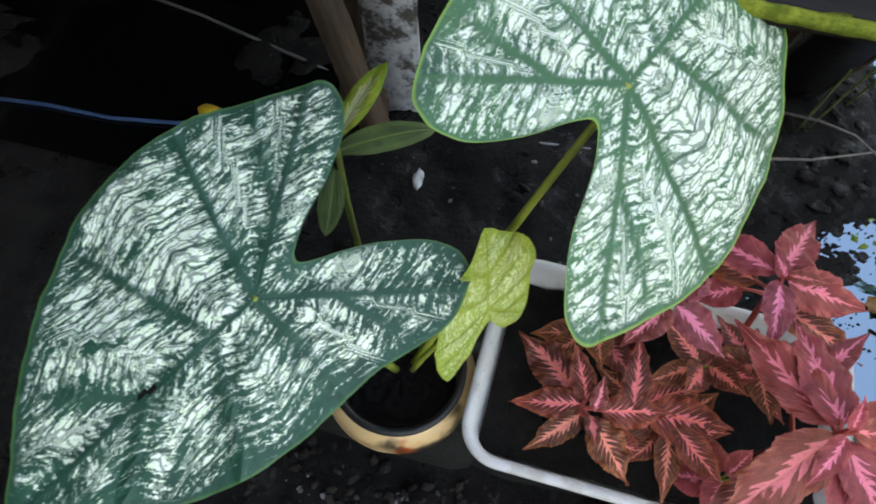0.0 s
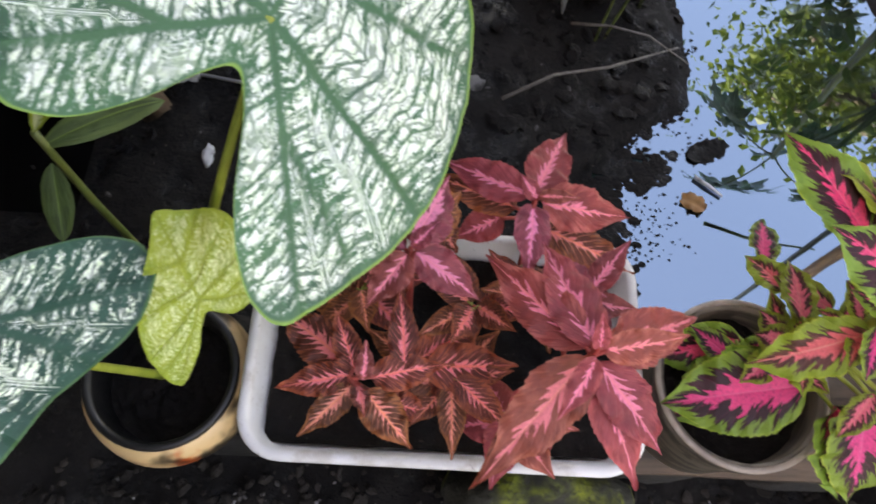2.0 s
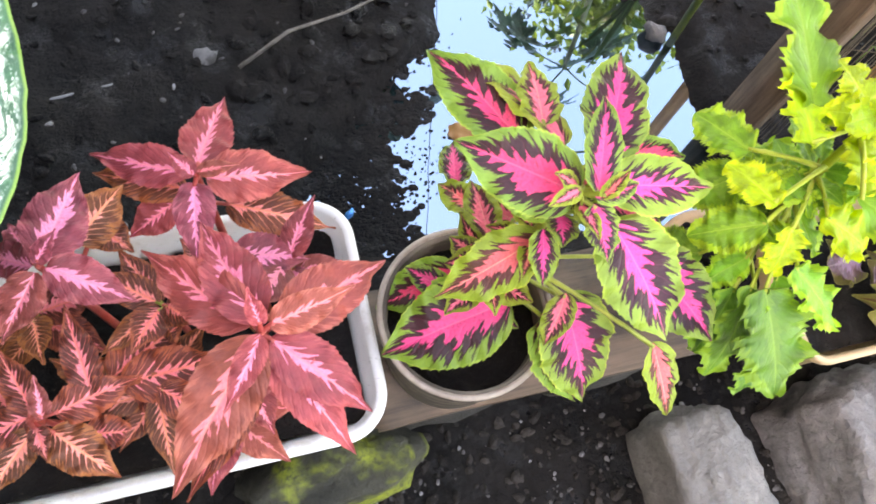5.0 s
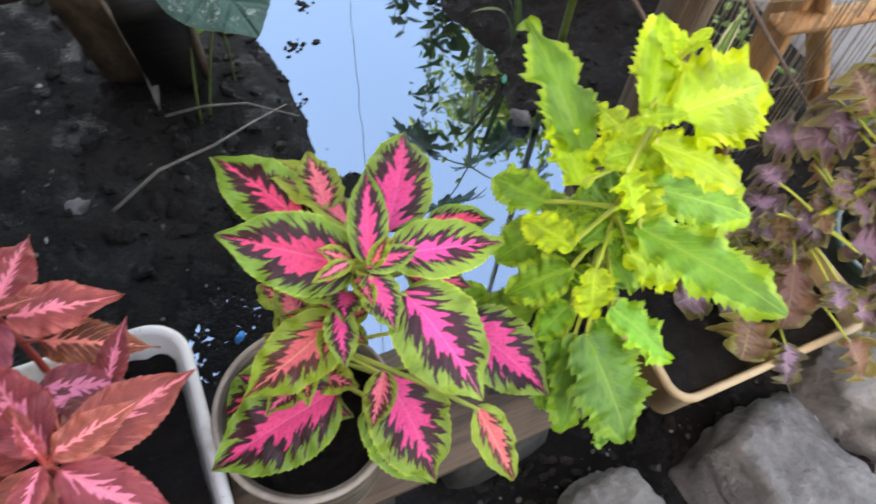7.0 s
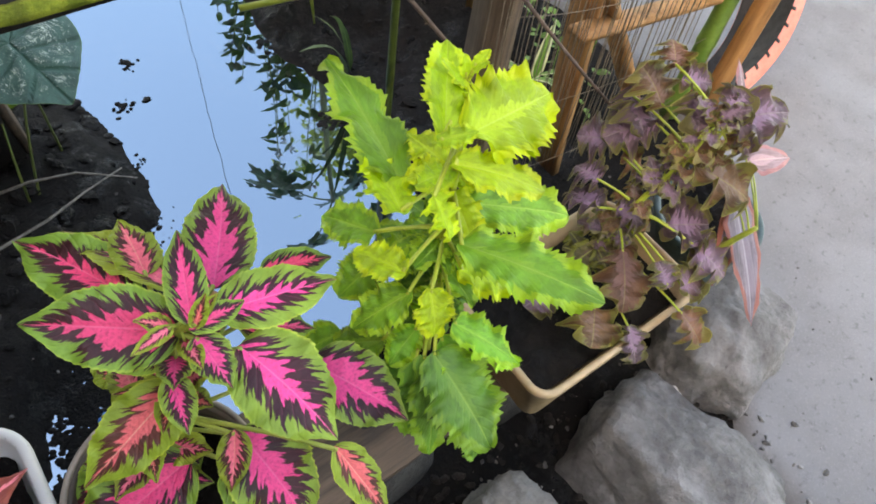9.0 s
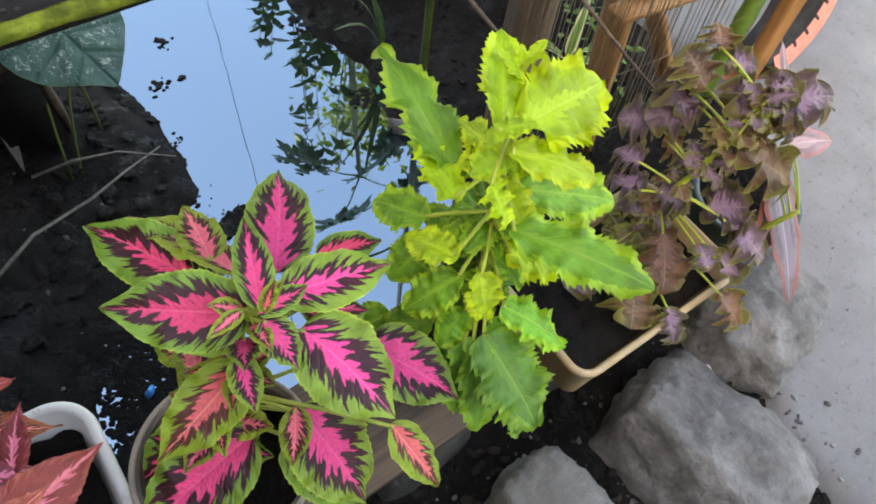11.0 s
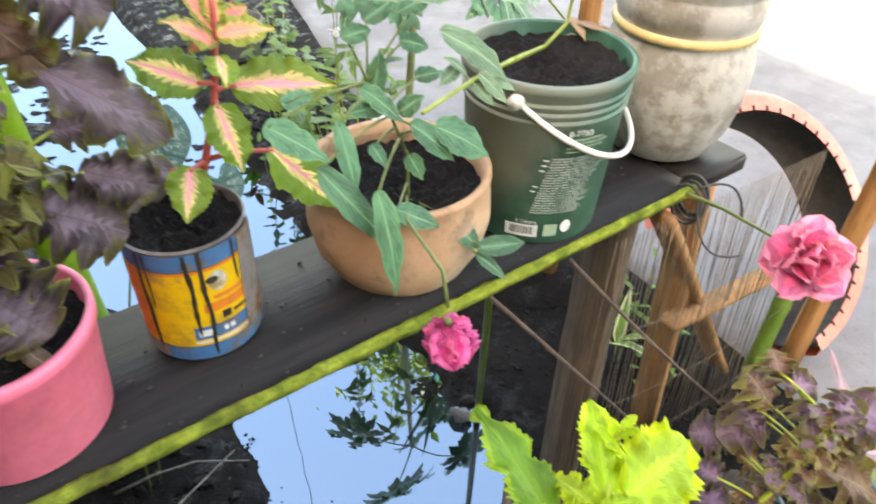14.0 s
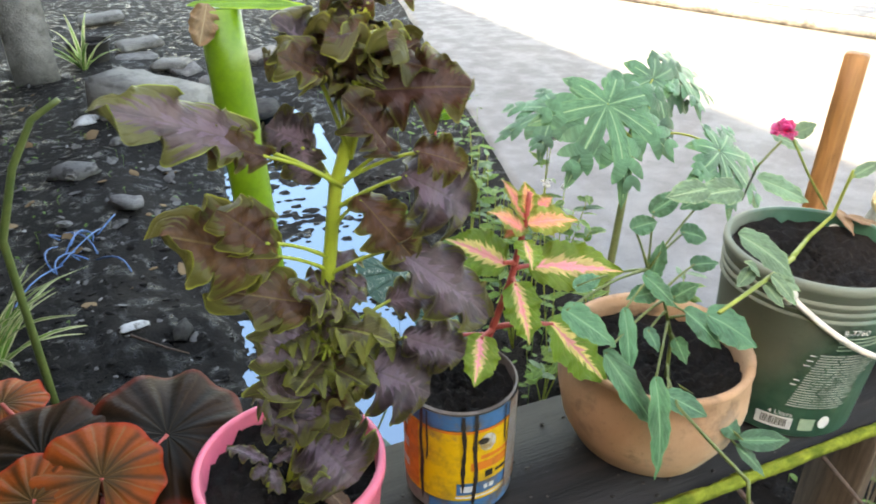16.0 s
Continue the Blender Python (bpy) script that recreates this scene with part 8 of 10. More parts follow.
def palmate_leaf(plant, at, way, size, root):
    """A papaya leaf: seven deep lobes, each lobed again, on a long stalk."""
    c, way = Vector(at), Vector(way).normalized()
    aim = Vector((-0.05, -0.22, 0.95))
    up = (aim - way * aim.dot(way)).normalized()
    turn = Matrix((way.cross(up), way, up)).transposed().to_4x4()
    out = bmesh.new()
    for a, ln in ((0, 1.0), (46, 0.95), (-46, 0.95), (92, 0.8), (-92, 0.8), (140, 0.5), (-140, 0.5)):
        pieces = [(0.0, 0.0, ln, 0.21), (0.0, 0.0, ln * 0.4, 0.2)] + [(f, s * t, ln * q, w) for f, t, q, w in ((0.34, 44, 0.36, 0.16), (0.55, 38, 0.29, 0.13), (0.74, 30, 0.18, 0.09)) for s in (1, -1)]
        for f, t, q, wd in pieces:
            leaf_count[0] += 1
            bm = leaf_mesh(size * q, size * wd, "lance", 0, 0, 0.26, 0.05, 0.01, 0, leaf_count[0], 12, 4, 0.0)
            if f:
                ribless = bm.loops.layers.uv["UVMap"]
                for face in bm.faces:
                    for loop in face.loops:
                        loop[ribless].uv.x = 0.3
            m = Matrix.Translation(c) @ turn @ Matrix.Rotation(radians(a), 4, "Z") @ Matrix.Translation((0, size * ln * f, -0.05 * size * f)) @ Matrix.Rotation(radians(t), 4, "Z")
            bmesh.ops.transform(bm, matrix=m, verts=bm.verts)
            me = bpy.data.meshes.new("lobe")
            bm.to_mesh(me)
            bm.free()
            out.from_mesh(me)
            bpy.data.meshes.remove(me)
    part("leaf", inset(out, plant), PAPAYA_LEAF, plant)
    r = Vector(root)
    part("petiole", inset(tube(curve_points(r, c, (0, 0, 0.03), 8), [0.0035 - 0.0002 * i for i in range(9)], 7), plant), STEM_GREEN, plant)


pot("pot", (0.335, 0.715, PLANK_Z + 0.003), pot_profile(0.045, 0.055, 0.07), TERRACOTTA, "small terracotta pot under begonia leaves", soil_z=0.058, soil_r=0.05)


# ---- the rose in the clay pot ----
clay_rose = thing("rose_bush", (0.923, 0.690, 0.935), "young rose bush with blue-green leaves", "rose", "roses")
stem(clay_rose, [(0.923, 0.690, 0.935), (0.929, 0.700, 0.979), (0.903, 0.700, 1.049), (0.891, 0.710, 1.066)], 0.0022, STEM_DARK, 0.6)
leaf(clay_rose, ROSE_LEAF, (0.768, 0.670, 1.076), (0.811, 0.640, 1.043), 0.039, "ovate", stalk=(0.891, 0.710, 1.066), stalk_material=STEM_DARK, face=(0.050, -0.600, 0.750), teeth=12, tooth=0.05, stalk_r=0.0012)
leaf(clay_rose, ROSE_LEAF, (0.835, 0.670, 1.060), (0.841, 0.650, 0.987), 0.025, "ovate", stalk=(0.895, 0.706, 1.060), stalk_material=STEM_DARK, face=(0.050, -0.600, 0.750), teeth=12, tooth=0.05, stalk_r=0.0012)
leaf(clay_rose, ROSE_LEAF, (0.802, 0.650, 1.034), (0.857, 0.620, 0.940), 0.038, "ovate", stalk=(0.909, 0.700, 1.032), stalk_material=STEM_DARK, face=(0.050, -0.600, 0.750), teeth=12, tooth=0.05, stalk_r=0.0012)
leaf(clay_rose, ROSE_LEAF, (0.849, 0.630, 1.005), (0.861, 0.600, 0.894), 0.037, "ovate", stalk=(0.920, 0.700, 1.003), stalk_material=STEM_DARK, face=(0.050, -0.600, 0.750), teeth=12, tooth=0.05, stalk_r=0.0012)
leaf(clay_rose, ROSE_LEAF, (0.874, 0.640, 0.969), (0.906, 0.610, 0.952), 0.029, "ovate", stalk=(0.925, 0.694, 0.950), stalk_material=STEM_DARK, face=(0.050, -0.600, 0.750), teeth=12, tooth=0.05, stalk_r=0.0012)
leaf(clay_rose, ROSE_LEAF, (0.918, 0.680, 1.029), (0.965, 0.660, 0.986), 0.033, "ovate", stalk=(0.911, 0.700, 1.028), stalk_material=STEM_DARK, face=(0.050, -0.600, 0.750), teeth=12, tooth=0.05, stalk_r=0.0012)
leaf(clay_rose, ROSE_LEAF, (0.948, 0.680, 1.017), (1.002, 0.650, 0.986), 0.050, "ovate", stalk=(0.919, 0.700, 1.007), stalk_material=STEM_DARK, face=(0.050, -0.600, 0.750), teeth=12, tooth=0.05, stalk_r=0.0012)
leaf(clay_rose, ROSE_LEAF, (0.877, 0.700, 1.069), (0.914, 0.680, 1.034), 0.031, "ovate", stalk=(0.891, 0.710, 1.066), stalk_material=STEM_DARK, face=(0.050, -0.600, 0.750), teeth=12, tooth=0.05, stalk_r=0.0012)
leaf(clay_rose, ROSE_LEAF, (0.924, 0.690, 0.987), (0.927, 0.670, 0.966), 0.030, "ovate", stalk=(0.927, 0.700, 0.986), stalk_material=STEM_DARK, face=(0.050, -0.600, 0.750), teeth=12, tooth=0.05, stalk_r=0.0012)
leaf(clay_rose, ROSE_LEAF, (0.874, 0.680, 1.020), (0.879, 0.660, 1.004), 0.020, "ovate", stalk=(0.915, 0.700, 1.017), stalk_material=STEM_DARK, face=(0.050, -0.600, 0.750), teeth=12, tooth=0.05, stalk_r=0.0012)
leaf(clay_rose, ROSE_LEAF, (0.919, 0.700, 1.031), (0.940, 0.690, 1.050), 0.025, "ovate", stalk=(0.911, 0.700, 1.028), stalk_material=STEM_DARK, face=(0.050, -0.600, 0.750), teeth=12, tooth=0.05, stalk_r=0.0012)
leaf(clay_rose, ROSE_LEAF, (0.896, 0.700, 1.044), (0.855, 0.690, 1.055), 0.026, "ovate", stalk=(0.905, 0.700, 1.042), stalk_material=STEM_DARK, face=(0.050, -0.600, 0.750), teeth=12, tooth=0.05, stalk_r=0.0012)
leaf(clay_rose, ROSE_LEAF, (0.896, 0.710, 1.052), (0.905, 0.710, 1.094), 0.027, "ovate", stalk=(0.901, 0.702, 1.052), stalk_material=STEM_DARK, face=(0.050, -0.600, 0.750), teeth=12, tooth=0.05, stalk_r=0.0012)
leaf(clay_rose, ROSE_LEAF, (0.945, 0.710, 1.059), (0.972, 0.700, 1.063), 0.023, "ovate", stalk=(0.905, 0.700, 1.042), stalk_material=STEM_DARK, face=(0.050, -0.600, 0.750), teeth=12, tooth=0.05, stalk_r=0.0012)
leaf(clay_rose, ROSE_LEAF, (0.798, 0.700, 1.073), (0.832, 0.700, 1.075), 0.020, "ovate", stalk=(0.891, 0.710, 1.066), stalk_material=STEM_DARK, face=(0.050, -0.600, 0.750), teeth=12, tooth=0.05, stalk_r=0.0012)
leaf(clay_rose, ROSE_LEAF, (0.944, 0.630, 0.925), (0.959, 0.610, 0.902), 0.028, "ovate", stalk=(0.923, 0.690, 0.935), stalk_material=STEM_DARK, face=(0.050, -0.600, 0.750), teeth=12, tooth=0.05, stalk_r=0.0012)
leaf(clay_rose, ROSE_LEAF, (0.956, 0.610, 0.905), (1.009, 0.590, 0.900), 0.027, "ovate", stalk=(0.923, 0.690, 0.935), stalk_material=STEM_DARK, face=(0.050, -0.600, 0.750), teeth=12, tooth=0.05, stalk_r=0.0012)
leaf(clay_rose, ROSE_LEAF, (0.954, 0.610, 0.898), (0.988, 0.590, 0.863), 0.020, "ovate", stalk=(0.923, 0.690, 0.935), stalk_material=STEM_DARK, face=(0.050, -0.600, 0.750), teeth=12, tooth=0.05, stalk_r=0.0012)
leaf(clay_rose, ROSE_LEAF, (0.871, 0.720, 1.110), (0.903, 0.720, 1.114), 0.024, "ovate", stalk=(0.891, 0.710, 1.066), stalk_material=STEM_DARK, face=(0.050, -0.600, 0.750), teeth=12, tooth=0.05, stalk_r=0.0012)
leaf(clay_rose, ROSE_LEAF, (0.933, 0.720, 1.095), (0.962, 0.710, 1.087), 0.027, "ovate", stalk=(0.891, 0.710, 1.066), stalk_material=STEM_DARK, face=(0.050, -0.600, 0.750), teeth=12, tooth=0.05, stalk_r=0.0012)
leaf(clay_rose, ROSE_LEAF, (0.900, 0.730, 1.117), (0.936, 0.730, 1.133), 0.026, "ovate", stalk=(0.891, 0.710, 1.066), stalk_material=STEM_DARK, face=(0.050, -0.600, 0.750), teeth=12, tooth=0.05, stalk_r=0.0012)
leaf(clay_rose, ROSE_LEAF, (0.963, 0.720, 1.131), (0.930, 0.720, 1.120), 0.025, "ovate", stalk=(0.891, 0.710, 1.066), stalk_material=STEM_DARK, face=(0.050, -0.600, 0.750), teeth=12, tooth=0.05, stalk_r=0.0012)
stem(clay_rose, [(0.915, 0.680, 0.945), (0.875, 0.620, 0.968), (0.849, 0.560, 0.993), (0.817, 0.488, 1.026), (0.817, 0.480, 0.996)], 0.0016, STEM_DARK, 0.9)
rose_bloom(clay_rose, (0.817, 0.478, 0.976), 0.0205, (0.05, -0.12, -1.0), ROSE_HOT, True)


# ---- the rose in the bucket ----
bucket_rose = thing("rose_bush", (1.022, 0.660, 1.075), "pruned rose with grey-green leaves and one bud", "rose", "roses")
stem(bucket_rose, [(1.022, 0.660, 1.075), (1.159, 0.748, 1.030), (1.195, 0.752, 1.050), (1.189, 0.740, 1.113)], 0.0028, STEM_GREEN, 0.6)
stem(bucket_rose, [(0.876, 0.600, 1.087), (0.944, 0.620, 1.091), (1.026, 0.660, 1.076)], 0.0018, STEM_GREEN, 1.2)
leaf(bucket_rose, ROSE_DUSTY, (0.921, 0.640, 1.133), (0.993, 0.620, 1.087), 0.035, "ovate", face=(0.050, -0.600, 0.750), teeth=11, tooth=0.05, stalk_r=0.0012)
leaf(bucket_rose, ROSE_DUSTY, (0.927, 0.620, 1.107), (0.900, 0.610, 1.103), 0.015, "ovate", face=(0.050, -0.600, 0.750), teeth=11, tooth=0.05, stalk_r=0.0012)
leaf(bucket_rose, ROSE_DUSTY, (0.936, 0.620, 1.099), (0.908, 0.610, 1.125), 0.012, "ovate", face=(0.050, -0.600, 0.750), teeth=11, tooth=0.05, stalk_r=0.0012)
leaf(bucket_rose, ROSE_DUSTY, (0.950, 0.620, 1.096), (0.970, 0.600, 1.071), 0.018, "ovate", face=(0.050, -0.600, 0.750), teeth=11, tooth=0.05, stalk_r=0.0012)
leaf(bucket_rose, ROSE_DUSTY, (0.945, 0.620, 1.088), (0.952, 0.600, 1.073), 0.016, "ovate", face=(0.050, -0.600, 0.750), teeth=11, tooth=0.05, stalk_r=0.0012)
leaf(bucket_rose, ROSE_DUSTY, (0.968, 0.630, 1.086), (0.998, 0.620, 1.070), 0.017, "ovate", face=(0.050, -0.600, 0.750), teeth=11, tooth=0.05, stalk_r=0.0012)
leaf(bucket_rose, ROSE_DUSTY, (1.020, 0.720, 1.138), (1.085, 0.700, 1.111), 0.033, "ovate", face=(0.050, -0.600, 0.750), teeth=11, tooth=0.05, stalk_r=0.0012)
leaf(bucket_rose, ROSE_DUSTY, (1.035, 0.730, 1.180), (1.085, 0.720, 1.157), 0.022, "ovate", face=(0.050, -0.600, 0.750), teeth=11, tooth=0.05, stalk_r=0.0012)
leaf(bucket_rose, ROSE_DUSTY, (1.067, 0.730, 1.175), (1.085, 0.720, 1.186), 0.022, "ovate", face=(0.050, -0.600, 0.750), teeth=11, tooth=0.05, stalk_r=0.0012)
leaf(bucket_rose, ROSE_DUSTY, (0.979, 0.700, 1.141), (0.915, 0.690, 1.152), 0.036, "ovate", face=(0.050, -0.600, 0.750), teeth=11, tooth=0.05, stalk_r=0.0012)
leaf(bucket_rose, ROSE_DUSTY, (0.927, 0.690, 1.155), (0.875, 0.680, 1.159), 0.029, "ovate", face=(0.050, -0.600, 0.750), teeth=11, tooth=0.05, stalk_r=0.0012)
leaf(bucket_rose, ROSE_DUSTY, (1.205, 0.750, 1.099), (1.249, 0.750, 1.113), 0.018, "ovate", stalk=(1.191, 0.743, 1.097), face=(0.050, -0.600, 0.750), teeth=11, tooth=0.05, stalk_r=0.0012)
leaf(bucket_rose, DRY_LEAF, (1.214, 0.761, 1.050), (1.197, 0.722, 1.040), 0.020, "coleus", teeth=8, tooth=0.05)
leaf(bucket_rose, DRY_LEAF, (1.207, 0.746, 1.050), (1.248, 0.703, 1.040), 0.019, "coleus", teeth=8, tooth=0.05)
stem(bucket_rose, [(1.163, 0.860, 1.030), (0.993, 0.700, 1.162), (1.017, 0.700, 1.185)], 0.0013, STEM_DARK, 0.9)
stem(bucket_rose, [(1.222, 0.782, 1.040), (1.092, 0.720, 1.131), (1.052, 0.720, 1.180)], 0.0015, STEM_GREEN, 0.7)
rose_bloom(bucket_rose, (1.017, 0.700, 1.197), 0.009, (0.0, -0.2, 1.0), ROSE_HOT)


# ---- the rose tied at the plank end ----
tied_rose = thing("rose_branch", (1.310, 0.600, 0.845), "rose branch tied to the plank with a large pink bloom", "rose", "roses")
stem(tied_rose, [(1.310, 0.600, 0.845), (1.300, 0.540, 0.860), (1.283, 0.450, 0.872)], 0.003, STEM_DARK, 0.6)
rose_bloom(tied_rose, (1.278, 0.415, 0.872), 0.036, (-0.45, -0.55, 0.55), ROSE_PINK)


# ---- begonia beside the pink pot ----
begonia = thing("begonia", (0.340, 0.700, 0.885), "begonia with dark bronze and orange-red leaves", "begonia")
stem(begonia, [(0.340, 0.700, 0.885), (0.360, 0.720, 0.920), (0.370, 0.740, 0.940)], 0.005, STEM_RED, 0.6)


def begonia_material(name, inner, outer, rim, rib):
    """Veins run out from the stalk like spokes; the tone turns to the rim's colour outwards."""
    k = Nodes(name)
    turn, out, _ = k.uv()
    wob = k.noise(30.0, 4.0, 0.6)
    fine = k.noise(220.0, 4.0, 0.7)
    spoke = k.math("ABSOLUTE", k.math("MULTIPLY_ADD", k.math("FRACT", k.math("MULTIPLY_ADD", wob, 0.3, k.math("MULTIPLY", turn, 11.0))), 2.0, -1.0))
    col = k.mix(k.step(k.math("MULTIPLY_ADD", wob, 0.5, out), 0.35, 1.05), inner, outer)
    col = k.mix(k.math("MULTIPLY", k.step(spoke, 0.5, 0.0), 0.7), col, tuple(0.4 * x for x in inner))
    col = k.mix(k.step(spoke, 0.86, 0.98, 0.0, 0.6), col, rib)
    col = k.mix(k.step(k.math("MULTIPLY_ADD", wob, 0.2, out), 0.98, 1.1), col, rim)
    col = k.mix(k.step(fine, 0.5, 0.8, 0.0, 0.35), col, tuple(0.4 * x for x in inner))
    k.bump(k.math("ADD", k.step(spoke, 0.5, 1.0, 0.0, -1.0), k.math("MULTIPLY", wob, 1.5)), 0.5, 0.003)
    return k.done(col, k.step(fine, 0.2, 0.8, 0.32, 0.5), 0.0, 0.12, 0.12)


BEGONIA_DARK = begonia_material("dark_begonia_leaf", (0.011, 0.0085, 0.0045), (0.026, 0.012, 0.005), (0.1, 0.014, 0.006), (0.04, 0.022, 0.01))
BEGONIA_FIRE = begonia_material("orange_begonia_leaf", (0.07, 0.036, 0.01), (0.26, 0.052, 0.01), (0.32, 0.03, 0.008), (0.2, 0.1, 0.04))


def begonia_leaf(material, centre, radius, face, slit, seed):
    """A lopsided round leaf with a slit where the stalk joins, waved at the rim."""
    c, n = Vector(centre), Vector(face).normalized()
    ex = (Vector((1, 0, 0)) - n * n.x).normalized()
    ey = n.cross(ex)
    rnd = random.Random(seed)
    shift = rnd.uniform(0, 9)
    bm = bmesh.new()
    uv = bm.loops.layers.uv.new("UVMap")
    around, rings = 72, 12
    rows = []
    for i in range(rings + 1):
        q = i / rings
        row = []
        for j in range(around + 1):
            f = j / around
            a = radians(slit + 8 + 344 * f)
            r = radius * q * (0.82 + 0.26 * math.sin(math.pi * f) + 0.14 * math.cos(2 * math.pi * f + 1.0) + 0.03 * math.sin(19 * f * math.pi + shift))
            h = radius * (0.16 * q - 0.34 * q * q + 0.05 * q * q * math.sin(13 * f * math.pi + shift) + 0.035 * q * math.cos(22 * math.pi * f))
            row.append((bm.verts.new(c + ex * (r * math.cos(a)) + ey * (r * math.sin(a)) + n * h), f, q))
        rows.append(row)
    for p, q in zip(rows, rows[1:]):
        for j in range(around):
            quad = (p[j], q[j], q[j + 1], p[j + 1])
            face_ = bm.faces.new([w[0] for w in quad])
            for loop, w in zip(face_.loops, quad):
                loop[uv].uv = (w[1], w[2])
    bmesh.ops.remove_doubles(bm, verts=bm.verts, dist=1e-5)
    ob = part("leaf", inset(bm, begonia), material, begonia)
    part("petiole", inset(tube(curve_points((0.37, 0.74, 0.9), c, (0, 0, 0.01), 6), 0.0022, 7), begonia), STEM_RED, ob)


begonia_leaf(BEGONIA_DARK, (0.425, 0.792, 0.945), 0.078, (0.1, -0.25, 1.0), 200, 1)
begonia_leaf(BEGONIA_DARK, (0.318, 0.805, 0.945), 0.08, (-0.1, -0.25, 1.0), 320, 2)
begonia_leaf(BEGONIA_FIRE, (0.372, 0.742, 0.96), 0.056, (0.0, -0.45, 1.0), 265, 3)
begonia_leaf(BEGONIA_FIRE, (0.318, 0.742, 0.955), 0.05, (-0.15, -0.4, 1.0), 300, 4)
begonia_leaf(BEGONIA_DARK, (0.36, 0.865, 0.925), 0.055, (0.0, 0.1, 1.0), 250, 5)
begonia_leaf(BEGONIA_FIRE, (0.275, 0.90, 0.945), 0.04, (0.1, -0.1, 1.0), 180, 6)


# ---- papaya on the far bank ----
pap = thing("papaya_tree", (1.44, 1.48, 0.12), "young papaya with deeply lobed leaves and a ringed stem", "tree")
stem(pap, [(1.44, 1.48, 0.12), (1.455, 1.48, 0.48), (1.478, 1.48, 0.87)], 0.012, PAPAYA_STEM, 0.7)
PAP_TOP = (1.478, 1.48, 0.86)
palmate_leaf(pap, (1.345, 1.42, 0.98), (0.02, -0.55, -0.62), 0.215, PAP_TOP)
palmate_leaf(pap, (1.57, 1.56, 0.975), (0.15, -0.3, -0.6), 0.17, PAP_TOP)
palmate_leaf(pap, (1.605, 1.345, 0.865), (0.3, -0.35, -0.4), 0.17, PAP_TOP)
palmate_leaf(pap, (1.375, 1.66, 0.895), (-0.6, 0.1, -0.2), 0.17, PAP_TOP)
palmate_leaf(pap, (1.68, 1.62, 0.975), (0.5, -0.25, -0.35), 0.16, PAP_TOP)


# ---- rope at the plank end ----
TWINE = plain("black_twine", (0.02, 0.022, 0.02), (0.05, 0.055, 0.05), 40.0, 0.6, 90.0, 0.2)
knot = bmesh.new()
for i in range(5):
    ring = [Vector((1.335 + 0.006 * math.sin(i), 0.612 + 0.024 * math.cos(t), 0.812 + 0.03 * math.sin(t) + 0.003 * i)) + Vector((0.004 * i, 0, 0)) for t in (2 * math.pi * k / 16 for k in range(17))]
    tube(ring, 0.0022, 6, knot)
tube(curve_points((1.335, 0.6, 0.845), (1.40, 0.56, 0.79), (0.02, 0, 0.02), 8), 0.0018, 6, knot)
tube(curve_points((1.335, 0.6, 0.84), (1.37, 0.53, 0.76), (-0.02, 0, -0.03), 8), 0.0015, 6, knot)
solo("twine", knot, TWINE, "dark twine wound round the plank's end", "twine")


# ---- strap-leaved plants ----
def strap_tuft(name, at, n, ln, wd, material, label, seed, lift=(35, 75), category="plant"):
    t = thing(name, at, label, category)
    rnd = random.Random(seed)
    c = Vector(at)
    for i in range(n):
        a, e = rnd.uniform(0, 2 * math.pi), radians(rnd.uniform(*lift))
        way = Vector((math.cos(a) * math.cos(e), math.sin(a) * math.cos(e), math.sin(e)))
        base = c + Vector((rnd.uniform(-0.012, 0.012), rnd.uniform(-0.012, 0.012), 0))
        leaf(t, material, base, base + way * ln * rnd.uniform(0.7, 1.15), wd * rnd.uniform(0.8, 1.2), "strap", teeth=0, arch=rnd.uniform(0.2, 0.5), fold=0.5, rows=16, cols=4, face=(-way.x * 0.4, -way.y * 0.4, 1))
    return t


STRAP_GREEN = coleus_material("plain_strap_leaf", (0.07, 0.12, 0.04), (0.06, 0.105, 0.035), (0.08, 0.13, 0.04), 0.3, 0.7, 0.05, (0.16, 0.26, 0.06), 0.5, 0.2, 0.1, 2.0)
strap_tuft("spider_plant", (-0.137, 2.258, 0.08), 34, 0.34, 0.022, GRASS_LEAF, "variegated green and cream strap-leaved plant", 3)
strap_tuft("spider_plant", (0.02, 5.9, 0.12), 16, 0.4, 0.03, GRASS_LEAF, "variegated strap-leaved plant by the wall", 4)
strap_tuft("lily_shoot", (1.345, 1.17, 0.05), 3, 0.26, 0.014, STRAP_GREEN, "thin drooping green leaves on the far bank", 5, (60, 80))
shoot = thing("shoot", (-0.10, 0.47, 0.46), "young yellow-green shoot with one dull strap leaf", "plant")
stem(shoot, [(-0.172, 0.569, 0.06), (-0.167, 0.559, 0.4), (-0.162, 0.559, 0.560)], 0.006, STEM_DARK, 0.7)
leaf(shoot, YOUNG_LEAF, (-0.162, 0.559, 0.560), (-0.131, 0.666, 0.600), 0.032, "lance", teeth=0, arch=0.05, fold=0.8, label="young rolled yellow-green leaf")
leaf(shoot, STRAP_GREEN, (-0.168, 0.559, 0.530), (-0.058, 0.647, 0.530), 0.038, "lance", teeth=0, arch=0.12, fold=0.4)
leaf(shoot, STRAP_GREEN, (-0.170, 0.555, 0.500), (-0.161, 0.481, 0.440), 0.035, "lance", teeth=0, arch=0.1, fold=0.3)
taro = thing("taro_stalk", (0.067, 2.0, 0.08), "bent dull green stalk of a taro plant", "plant")
stem(taro, [(0.057, 2.0, 0.06), (0.067, 2.000, 0.631), (0.134, 2.000, 0.808), (0.199, 2.000, 0.913), (0.266, 2.000, 0.954)], 0.011, STEM_DARK, 0.6)

